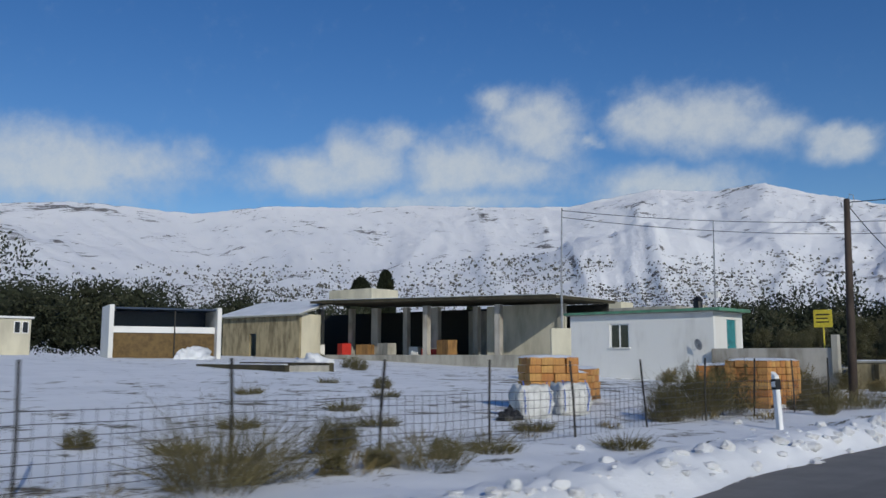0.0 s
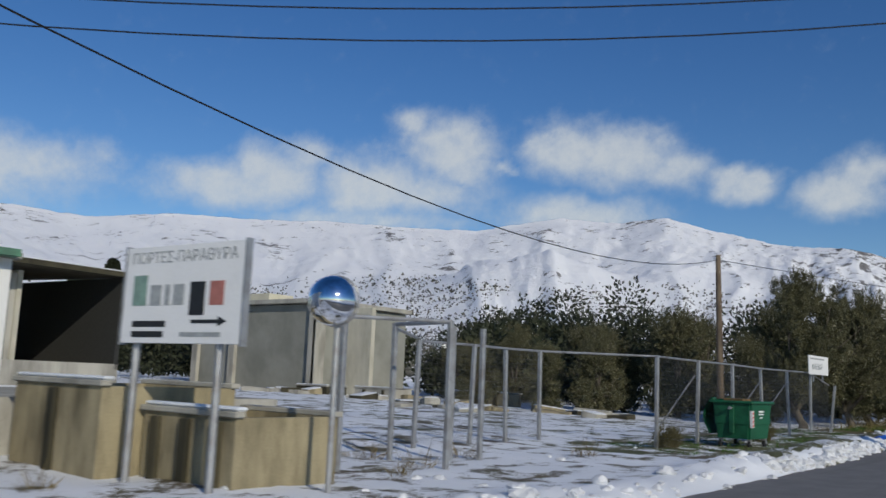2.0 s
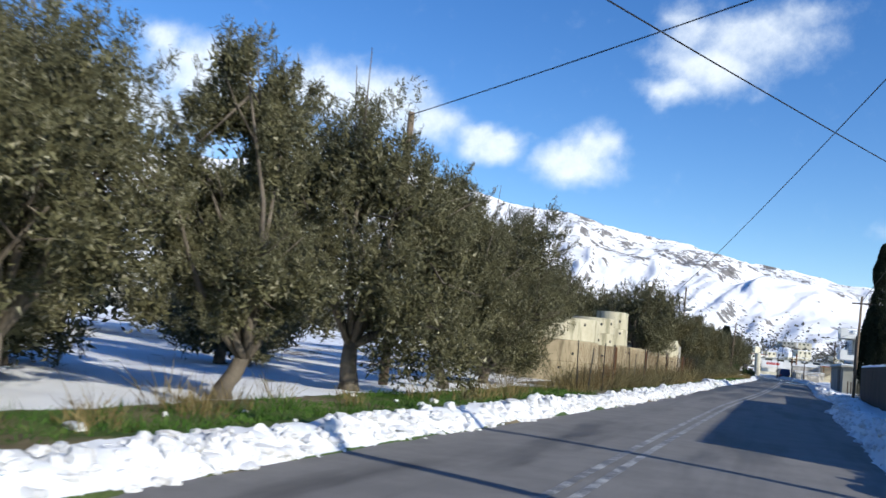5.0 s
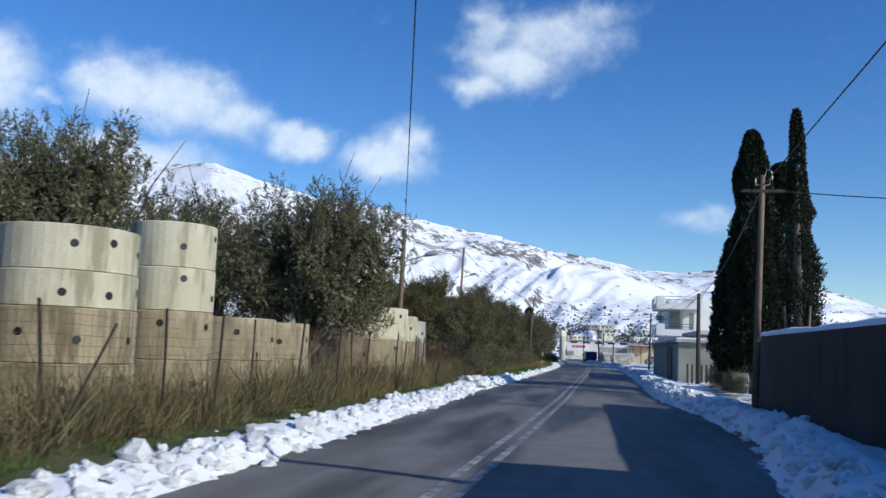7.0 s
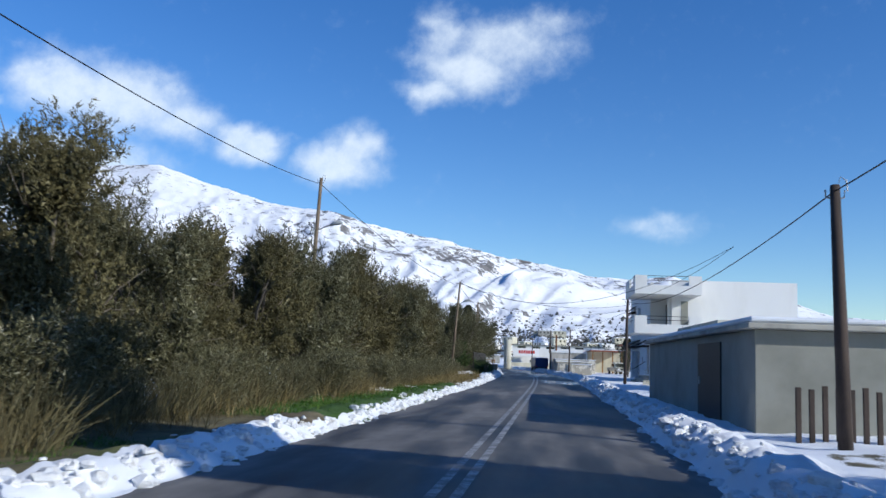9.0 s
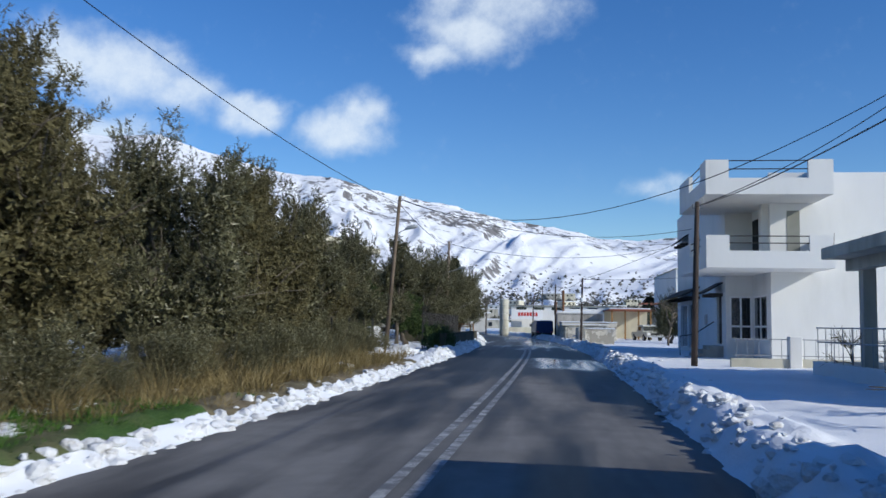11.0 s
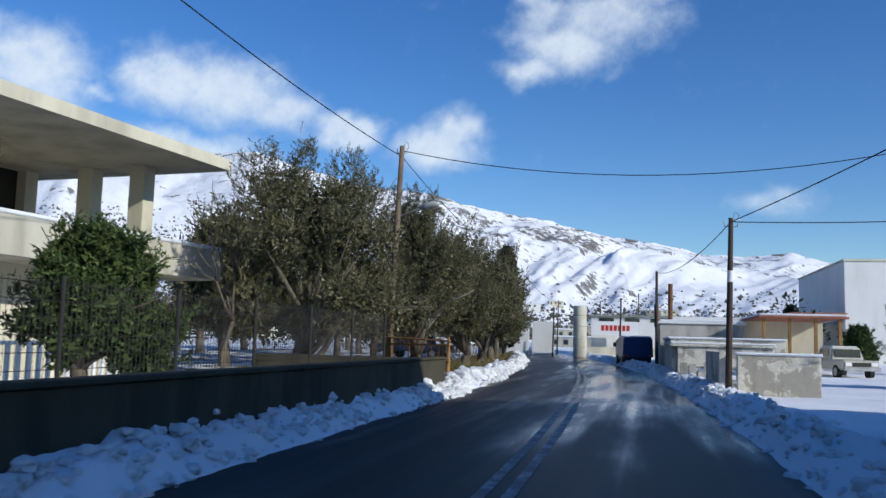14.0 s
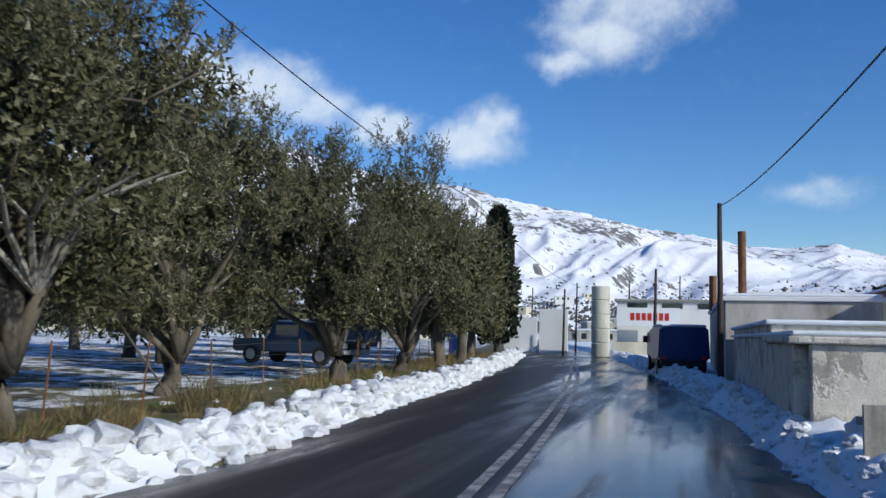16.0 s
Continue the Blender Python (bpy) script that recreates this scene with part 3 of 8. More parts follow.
# mountains: a skyline of (bearing, elevation) seen from (0, 110)
SKYLINE = [(-100, 8.3), (-73.6, 9.15), (-70.4, 9.5), (-67, 9.45), (-62.7, 9.2), (-59.1, 9.75), (-57.3, 9.97), (-51.9, 10.05), (-46.5, 10.3), (-43, 10.15), (-37.2, 10.15), (-34.9, 10.6), (-31.5, 11.15), (-27.5, 10.9), (-24.5, 11.25), (-21.6, 10.4), (-17.4, 9.4), (-13.4, 9.1), (-9.7, 8.15), (-6.1, 7.6), (-2.5, 6.65), (0.9, 6.2), (3.3, 5.6), (5.9, 5.35), (8.6, 5.6), (11.6, 4.75), (14.5, 4.4), (17.9, 3.3), (25, 2.6), (45, 2.2), (80, 1.8)]
az = np.arange(-100, 80.01, 0.2)
rr = np.concatenate([np.linspace(0, 1, 130), [1.06, 1.2]])
AZ, RR = np.meshgrid(az, rr, indexing="ij")
sk = np.interp(AZ, [a for a, _ in SKYLINE], [e for _, e in SKYLINE])
DIST_AZ, DIST = [-100, -30, -20, -13, 0, 12, 80], [2150, 2150, 2000, 1850, 2350, 2600, 2600]
NEAR_AZ, NEAR = [-100, -40, -15, -5, 80], [230, 260, 330, 420, 420]
dist, near = np.interp(AZ, DIST_AZ, DIST), np.interp(AZ, NEAR_AZ, NEAR)
RAD = near + (dist - near) * RR
MX, MY = RAD * np.sin(np.radians(AZ)), 110 + RAD * np.cos(np.radians(AZ))
top = np.tan(np.radians(sk)) * dist + 1.45
Rc = np.clip(RR, 0, 1)
shape = 0.20 * Rc + 0.80 * Rc**1.8


def spurs(u, v, octaves, k, gain=0.5):
    """Sharp crests with smooth troughs, 0..1."""
    total, amp, norm = 0.0, 1.0, 0.0
    for o in range(octaves):
        total = total + amp * (1 - np.abs(2 * fbm(u * 2**o + 13 * o, v * 2**o + 7 * o, 2, k + o) - 1)) ** 2
        norm += amp
        amp *= gain
    return total / norm


# spurs run down the fall line, bent by a slow warp
bend = AZ + 5.0 * (fbm(AZ * 0.10 + 3, Rc * 2.5, 3, 1) - 0.5) + 9.0 * (1 - Rc) * np.interp(AZ, [-60, -20, 10], [-0.5, 0.6, 1.2])
broad = spurs(bend * 0.085 + 20, Rc * 0.9 + 5, 3, 2, 0.45)
crag = spurs(bend * 0.28 + 60, Rc * 2.6 + 30, 4, 4, 0.55)
rough = np.interp(AZ, [-100, -72, -60, -30, -22, -16, -6, 4, 14, 40], [0.4, 0.6, 0.6, 0.65, 0.7, 1.3, 1.3, 0.9, 0.8, 0.5])
w = Rc**0.8 * (1 - Rc**7)
hill = np.exp(-(((AZ + 34) / 8.0) ** 2)) * np.exp(-(((RR - 0.42) / 0.13) ** 2)) * 62 + np.exp(-(((AZ - 1) / 4.0) ** 2)) * np.exp(-(((RR - 0.60) / 0.10) ** 2)) * 30
MZ = top * shape + w * (46 * (broad - 0.45) + 40 * rough * (crag - 0.42)) + hill
MZ = MZ + step(RR, 0.5, 0.95) * 9 * np.clip(rough, 0.4, 1) * (fbm(AZ * 1.6 + 9, RR * 22, 4, 2) - 0.5)
MZ = np.where((RR > 0.6) & (RR < 0.985), np.minimum(MZ, 0.985 * np.tan(np.radians(sk)) * RAD), MZ)
MZ = np.where(RR > 1.0, top - (RR - 1.0) * 500, MZ)
MZ = np.where(RR < 0.001, -3.0, np.maximum(MZ, 0.5))
ELEV = np.degrees(np.arctan2(MZ, RAD))
veg = 0.55 * (1 - step(ELEV - np.interp(AZ, [-76, -24, -14, 22], [1.4, 1.4, 0.0, -0.3]), 1.2, 3.2)) + 0.25 * np.exp(-(((AZ + 35) / 9.0) ** 2)) * (1 - step(ELEV, 5.5, 7.0))
rock = 0.75 * np.exp(-(((AZ + 11) / 8.0) ** 2)) * step(RR, 0.5, 0.8) + 0.9 * np.exp(-(((AZ + 70) / 5.0) ** 2)) * step(RR, 0.86, 0.95) + 0.45 * step(AZ, -8, 0) * step(RR, 0.6, 0.9) + 0.35 * np.exp(-(((AZ + 25) / 4.0) ** 2)) * step(RR, 0.75, 0.95)
rock = rock + 0.75 * step(crag, 0.66, 0.9) * step(RR, 0.4, 0.7) + 0.45 * step(broad, 0.72, 0.92) * step(RR, 0.45, 0.75)
mountain = raw("mountain", np.stack([MX.ravel(), MY.ravel(), MZ.ravel()], 1), grid_faces(len(az), len(rr))[:, ::-1], "mountain", smooth=True, attrs={"veg": veg.ravel(), "rock": rock.ravel()})
tagged(mountain, "snow-covered mountain range with bare rock and shrubs", "mountain", kind="structure")

# clouds: (bearing, elevation, half width, half height, density)
WEST_CLOUDS = [(-70.9, 11.9, 6.2, 2.5, 1.0), (-65.4, 12.4, 3.8, 1.7, 0.9), (-62.0, 13.6, 1.8, 1.2, 0.6), (-53.9, 12.4, 4.4, 1.4, 0.95), (-50.7, 13.3, 2.8, 1.8, 1.0), (-44.2, 13.0, 3.7, 2.2, 1.0), (-48.3, 14.6, 1.5, 1.1, 0.85), (-38.9, 15.7, 2.9, 2.3, 1.0), (-41.2, 17.5, 1.5, 1.0, 0.9), (-37.1, 14.5, 1.7, 1.4, 0.9), (-42.3, 12.6, 5.4, 1.4, 0.9), (-45.2, 10.7, 6.5, 0.8, 0.75)]
MIDDLE_CLOUDS = [(-30.3, 11.5, 4.5, 1.3, 0.95), (-30.8, 15.7, 2.7, 1.8, 1.0), (-27.4, 15.4, 3.5, 1.9, 1.0), (-23.8, 14.6, 2.3, 1.4, 0.9), (-32.3, 16.3, 1.3, 1.2, 0.9), (-34.9, 14.7, 0.5, 0.4, 0.7), (-19.7, 13.4, 2.1, 0.9, 0.95), (-18.7, 14.0, 1.1, 0.7, 0.9), (-13.5, 12.8, 2.4, 1.4, 1.0), (-12.2, 13.9, 1.5, 1.4, 0.95)]
EAST_CLOUDS = [(-7.6, 17.7, 2.1, 0.9, 0.95), (-5.2, 19.2, 3.2, 1.7, 1.0), (-6.9, 21.4, 1.7, 1.7, 0.8), (-2.5, 20.7, 3.7, 1.6, 0.8), (0.2, 21.8, 2.5, 1.0, 0.6), (7.6, 9.2, 2.0, 0.7, 0.55)]
caz, cel = np.arange(-84, 30.01, 0.25), np.arange(4.0, 27.01, 0.2)
CA, CE = np.meshgrid(caz, cel, indexing="ij")
wa = CA + 2.2 * (fbm(CA * 0.5, CE * 0.7, 4, 2) - 0.5)
we = CE + 1.5 * (fbm(CA * 0.5 + 70, CE * 0.7 + 20, 4, 4) - 0.5)
dens = np.zeros_like(CA)
for a, e, wa_, we_, k in WEST_CLOUDS + MIDDLE_CLOUDS + EAST_CLOUDS:
    # thin out downwind, crisp on the other side
    side = np.where(wa > a, 0.85, 1.0)
    reach = np.sqrt(((wa - a) * side / wa_) ** 2 + ((we - e) / we_) ** 2)
    dens = np.maximum(dens, k * np.clip(1.35 - 0.85 * reach, 0, 1))
dens = dens + 0.16 * step(CE, 14, 9) * fbm(CA * 0.25, CE * 0.5, 3, 5) * (dens > 0.0)
ca, ce = np.radians(CA), np.radians(CE)
dome = np.stack([(4500 * np.sin(ca) * np.cos(ce)).ravel(), (110 + 4500 * np.cos(ca) * np.cos(ce)).ravel(), (4500 * np.sin(ce) - 30).ravel()], 1)
clouds = raw("backdrop", dome, grid_faces(len(caz), len(cel)), "cloud", smooth=True, attrs={"cloud": dens.ravel()})
tagged(clouds, "white fair-weather clouds in a blue sky", "sky", kind="structure")

# ---- plants ----
def leaf_quads(rng, pts, out, length, width, droop=0.0):
    """One small pointed leaf (a kite of two triangles) at each point."""
    n = len(pts)
    d = out + rng.normal(0, 0.75, (n, 3))
    d[:, 2] += 0.25 - droop
    d /= np.linalg.norm(d, axis=1, keepdims=True)
    s = np.cross(d, rng.normal(0, 1, (n, 3)))
    s /= np.linalg.norm(s, axis=1, keepdims=True)
    L, Wd = (length * rng.uniform(0.6, 1.3, n))[:, None], (width * rng.uniform(0.7, 1.3, n))[:, None]
    v = np.stack([pts, pts + d * L * 0.5 + s * Wd, pts + d * L, pts + d * L * 0.5 - s * Wd], 1).reshape(-1, 3)
    return v, (np.arange(n) * 4)[:, None] + np.arange(4)[None, :]


def sprays(rng, pts, out, per, twig, length, width):
    """Leafy twigs: a row of slim pointed leaves along a short line from each point."""
    n = len(pts)
    d = out * 0.75 + rng.normal(0, 0.55, (n, 3))
    d[:, 2] += 0.45
    d /= np.linalg.norm(d, axis=1, keepdims=True)
    tw = (twig * rng.uniform(0.5, 1.4, n))[:, None, None]
    s = np.linspace(0.0, 1.0, per)[None, :, None]
    base = (pts[:, None, :] - d[:, None, :] * tw * 0.35 + d[:, None, :] * tw * s + rng.normal(0, 0.012, (n, per, 3))).reshape(-1, 3)
    ld = (d[:, None, :] * 0.9 + rng.normal(0, 0.62, (n, per, 3))).reshape(-1, 3)
    ld /= np.linalg.norm(ld, axis=1, keepdims=True)
    e = np.cross(ld, rng.normal(0, 1, ld.shape))
    e /= np.linalg.norm(e, axis=1, keepdims=True)
    m = len(base)
    L, Wd = (length * rng.uniform(0.6, 1.3, m))[:, None], (width * rng.uniform(0.35, 0.65, m))[:, None]
    v = np.stack([base + e * Wd, base - e * Wd, base + ld * L], 1).reshape(-1, 3)
    return v, (np.arange(m) * 3)[:, None] + np.arange(3)[None, :]


def crown_points(rng, lobes, n, shell=0.75):
    """Points in a crown of lobes (x, y, z, radius, flatness), denser to the outside."""
    w = np.array([b[3] ** 2 for b in lobes])
    k = rng.choice(len(lobes), n, p=w / w.sum())
    b = np.array(lobes)[k]
    u = rng.normal(0, 1, (n, 3))
    u /= np.linalg.norm(u, axis=1, keepdims=True)
    r = b[:, 3] * (shell + (1.08 - shell) * rng.random(n) ** 0.7)
    r *= 0.66 + 0.66 * vnoise(u[:, 0] * 2.6 + k * 7 + 40, u[:, 2] * 2.6 + u[:, 1] * 2.1 + 40, 1)
    p = b[:, :3] + u * r[:, None] * np.stack([np.ones(n), np.ones(n), b[:, 4]], 1)
    return p, u


def plumes(rng, lobes, n, count, length, r):
    """Points in upright leafy shoots that stand out of a crown of lobes, with the shoots' directions."""
    w = np.array([b[3] ** 2 for b in lobes])
    b = np.array(lobes)[rng.choice(len(lobes), count, p=w / w.sum())]
    u = rng.normal(0, 1, (count, 3))
    u[:, 2] += 0.3
    u /= np.linalg.norm(u, axis=1, keepdims=True)
    foot = b[:, :3] + u * (b[:, 3] * rng.uniform(0.35, 0.95, count))[:, None] * np.stack([np.ones(count), np.ones(count), b[:, 4]], 1)
    d = 0.75 * u + rng.normal(0, 0.25, (count, 3))
    d[:, 2] += 1.0
    d /= np.linalg.norm(d, axis=1, keepdims=True)
    k = rng.integers(0, count, n)
    t = rng.random(n)
    reach = (length * rng.uniform(0.5, 1.5, count))[k] * t
    p = foot[k] + d[k] * reach[:, None] + rng.normal(0, 1, (n, 3)) * (r * (1.05 - 0.7 * t))[:, None]
    return p, d[k]


def tree_mesh(seed, height, spread, low, leaves, leaf=(0.088, 0.023), leafmat="olive_leaf", bark="bark", trunk_r=0.16, lobes_n=30, fine=1.0, per=12, thick=0.30, stems=0, dome=0.55, forked=0.0):
    """Trunk and crown of one broadleaf tree, as two meshes on the origin."""
    rng = np.random.default_rng(seed)
    lobes = []
    for i in range(lobes_n):
        a, q = rng.uniform(0, math.tau), rng.random() ** 0.6
        tt = rng.random() ** 1.15
        zz = low + (height - low) * (0.08 + 0.84 * tt)
        cap = 1.0 - dome * max(0.0, tt - 0.45) / 0.55
        r = spread * (0.22 + 0.20 * rng.random())
        lobes.append((math.cos(a) * q * spread * 0.72 * cap, math.sin(a) * q * spread * 0.72 * cap, min(zz, height - r * 0.8), r, 0.85))
    bm = bmesh.new()
    fork = forked or low + 0.25 * (height - low) * rng.uniform(0.3, 0.8)
    lean = Vector((rng.uniform(-0.25, 0.25), rng.uniform(-0.25, 0.25), fork))
    tube(bm, [(0, 0, -0.25), (0.02, 0.02, 0.15), lean * 0.5 + Vector((rng.uniform(-.08, .08), rng.uniform(-.08, .08), 0)), lean], [trunk_r * 1.7, trunk_r * 1.15, trunk_r, trunk_r * 0.8], 9)
    if stems:
        for k in range(stems):
            a = math.tau * k / stems + rng.uniform(-0.5, 0.5)
            knee = Vector((0.28 * math.cos(a), 0.28 * math.sin(a), 0.55))
            end = Vector((0.75 * math.cos(a + 0.4), 0.75 * math.sin(a + 0.4), fork + rng.uniform(0.0, 0.8)))
            tube(bm, [(0.1 * math.cos(a), 0.1 * math.sin(a), -0.2), knee, knee.lerp(end, 0.5) + Vector((rng.uniform(-.12, .12), rng.uniform(-.12, .12), 0)), end], [trunk_r * 0.85, trunk_r * 0.5, trunk_r * 0.42, trunk_r * 0.28], 8)
    for b in lobes[:: 2 if lobes_n > 14 else 1]:
        end = Vector(b[:3]) + Vector((rng.uniform(-.2, .2), rng.uniform(-.2, .2), b[3] * 0.5))
        mid = lean.lerp(end, 0.5) + Vector((rng.uniform(-.3, .3), rng.uniform(-.3, .3), rng.uniform(-.1, .35)))
        if forked:
            knee = lean.lerp(mid, 0.45) + Vector((rng.uniform(-.15, .15), rng.uniform(-.15, .15), rng.uniform(-.2, .1)))
            tube(bm, [lean - Vector((0, 0, 0.15)), knee, mid, end], [trunk_r * 0.62, trunk_r * 0.46, trunk_r * 0.28, trunk_r * 0.07], 7)
        else:
            tube(bm, [lean - Vector((0, 0, 0.12)), mid, end], [trunk_r * 0.5, trunk_r * 0.28, trunk_r * 0.08], 6)
        for _ in range(3):
            tip = end + Vector(rng.normal(0, 1, 3)) * b[3] * 0.7
            tube(bm, [mid.lerp(end, rng.uniform(0.3, 0.9)), mid.lerp(tip, 0.6) + Vector((0, 0, 0.08)), tip], [trunk_r * 0.16, trunk_r * 0.1, trunk_r * 0.04], 4)
    # upright shoots beyond the crown
    extra = []
    for b in lobes:
        if b[2] > low + 0.55 * (height - low):
            for _ in range(3):
                a = rng.uniform(0, math.tau)
                extra.append((b[0] + 0.6 * b[3] * math.cos(a), b[1] + 0.6 * b[3] * math.sin(a), b[2] + b[3] * rng.uniform(0.7, 1.15), b[3] * 0.22, 1.9))
    p, u = plumes(rng, lobes, int(leaves * thick), lobes_n * 12, 0.17 * spread + 0.15, 0.022 * spread + 0.03)
    q, w = crown_points(rng, extra, int(leaves * thick * 0.10), 0.3) if extra else (p[:0], u[:0])
    v1, f1 = sprays(rng, np.concatenate([p, q]), np.concatenate([u, w]), per, leaf[0] * 2.6, leaf[0], leaf[1])
    q, w = crown_points(rng, [(b[0], b[1], b[2], b[3] * 0.64, b[4]) for b in lobes], int(leaves * 0.45), 0.1)
    v2, f2 = sprays(rng, q, w, 2, leaf[0] * 1.8, leaf[0] * 1.6 * fine, leaf[1] * 2.8 * fine)
    return bm, np.concatenate([v1, v2]), np.concatenate([f1, f2 + len(v1)]), leafmat, bark


def make_tree(name, label, category, at, mesh, group="", turn=0.0, size=1.0):
    bm, v, f, leafmat, bark = mesh
    ob = thing(name, label, category, at, turn, group)
    part("trunk", bm, bark, ob, smooth=True)
    raw("crown", v, f, leafmat, ob)
    ob.scale = (size, size, size)
    return ob


def again(ob, at, turn=0.0, size=1.0, label=""):
    """A further tree of the same meshes."""
    c = copy_thing(ob, pose(*at, 0, 0, turn))
    c.scale = (size, size, size * 1.0)
    return tagged(c, label)


def grass_mesh(rng, n, spread, height, width, flat=0.35):
    """Blades of a tuft: thin bent kites."""
    r, a = spread * np.sqrt(rng.random(n)), rng.uniform(0, math.tau, n)
    base = np.stack([r * np.cos(a), r * np.sin(a), np.full(n, -0.03)], 1)
    lean = np.stack([np.cos(a), np.sin(a), np.zeros(n)], 1) * (rng.random(n) * flat + 0.1)[:, None] + rng.normal(0, 0.22, (n, 3))
    h = (height * rng.uniform(0.35, 1.0, n) * (1 - 0.4 * r / spread))[:, None]
    up = np.array([0, 0, 1.0])
    d = lean + up
    s = np.cross(d, rng.normal(0, 1, (n, 3)))
    s /= np.linalg.norm(s, axis=1, keepdims=True)
    w = width * rng.uniform(0.6, 1.4, n)[:, None]
    v = np.stack([base, base + d * h * 0.5 + s * w, base + d * h + lean * h * 0.5, base + d * h * 0.5 - s * w], 1).reshape(-1, 3)
    return v, (np.arange(n) * 4)[:, None] + np.arange(4)[None, :]


def scatter_grass(name, label, spots, material, seed, blades=70, spread=0.3, height=0.5, width=0.006):
    """One stuff object of many tufts at (x, y, size)."""
    rng = np.random.default_rng(seed)
    vs, fs, k = [], [], 0
    for x, y, s in spots:
        v, f = grass_mesh(rng, int(blades * (0.6 + 0.4 * s)), spread * s, height * s, width)
        vs.append(v + (x, y, gz(x, y)))
        fs.append(f + k)
        k += len(v)
    return tagged(raw(name, np.concatenate(vs), np.concatenate(fs), material), label, "grass", kind="stuff")


def bare_tree_mesh(seed, height, spread, r=0.14, forks=4):
    rng = np.random.default_rng(seed)
    bm = bmesh.new()

    def grow(p, d, length, rad, depth):
        mid = p + d * length * 0.5 + Vector(rng.normal(0, 0.06, 3)) * length
        end = p + d * length + Vector(rng.normal(0, 0.08, 3)) * length
        tube(bm, [p, mid, end], [rad, rad * 0.85, rad * 0.68], 6)
        if depth:
            for _ in range(forks if depth > 1 else 3):
                nd = (d + Vector(rng.normal(0, 0.55, 3)) * spread + Vector((0, 0, 0.15))).normalized()
                grow(end, nd, length * rng.uniform(0.55, 0.85), rad * 0.55, depth - 1)

    grow(Vector((0, 0, -0.2)), Vector((0.1, 0.05, 1)).normalized(), height * 0.4, r, 3)
    return bm


OLIVE = "grey-green olive tree, dense crown"
olives = [
    make_tree("olive_tree", OLIVE + " beside the wire fence", "tree", (-10.0, 67.2, gz(-10.0, 67.2)), tree_mesh(11, 6.3, 2.15, 0.7, 26000, leaf=(0.075, 0.018), trunk_r=0.15, dome=0.45, forked=0.8), "olive trees"),
    make_tree("olive_tree", OLIVE + " standing in snow by the road", "tree", (-9.7, 77.0, gz(-9.7, 77.0)), tree_mesh(12, 6.2, 2.8, 0.3, 32000, leaf=(0.075, 0.018), lobes_n=40, dome=0.25, forked=0.6), "olive trees"),
    make_tree("olive_tree", OLIVE + " above green grass", "tree", (-9.5, 81.0, gz(-9.5, 81.0)), tree_mesh(13, 5.0, 2.8, 0.3, 24000, leaf=(0.08, 0.019)), "olive trees"),
]
rng = np.random.default_rng(5)
GROVE_FRONT = [(-9.3, 71.8, 0.9), (-9.8, 85.0, 0.95), (-9.4, 89.5, 0.98), (-9.6, 94.5, 1.18), (-9.3, 99.5, 0.95), (-9.6, 104.0, 0.9), (-13.6, 72.0, 0.58), (-13.5, 87.0, 1.0), (-18.5, 66.5, 0.8), (-24.5, 65.5, 0.7), (-19.5, 71.0, 0.8), (-24.5, 77.5, 0.85), (-34.5, 84.5, 0.85), (-46.0, 80.0, 0.8), (-18.0, 104.0, 1.1), (-26.0, 98.0, 1.1), (-15.0, 76, 0.68)]
GROVE_BACK = [(-15.5, 82, 1.0), (-15, 90, 0.95), (-16.5, 70.5, 0.82), (-15.5, 98, 0.9), (-21, 66, 0.72), (-22, 73, 0.8), (-21, 80, 0.9), (-27, 69, 0.7), (-29, 76, 0.78), (-36, 80, 0.8), (-24, 88, 0.9), (-31, 90, 0.9)]
olive_far = make_tree("olive_tree", OLIVE + " deep in the snowy grove", "tree", (-18.5, 77.0, gz(-18.5, 77.0)), tree_mesh(14, 5.8, 2.6, 0.1, 12000, leaf=(0.125, 0.03), per=10, thick=0.24), "olive trees", size=0.72)
GROVE_ROW = [(-47.0 + 2.7 * k, 71.0 + 1.5 * math.sin(2.3 * k), 0.9 + 0.12 * math.sin(5.1 * k)) for k in range(6, 12)]
for i, (x, y, s) in enumerate(GROVE_FRONT + GROVE_BACK + GROVE_ROW):
    s *= 0.68 if x < -17 and y < 82 else 1.0
    again((olives[0], olives[1] if y > 100 else olives[2])[i % 2] if x > -10 else olive_far, (x, y, gz(x, y)), rng.uniform(0, 360), s, OLIVE + " in a snowy grove")

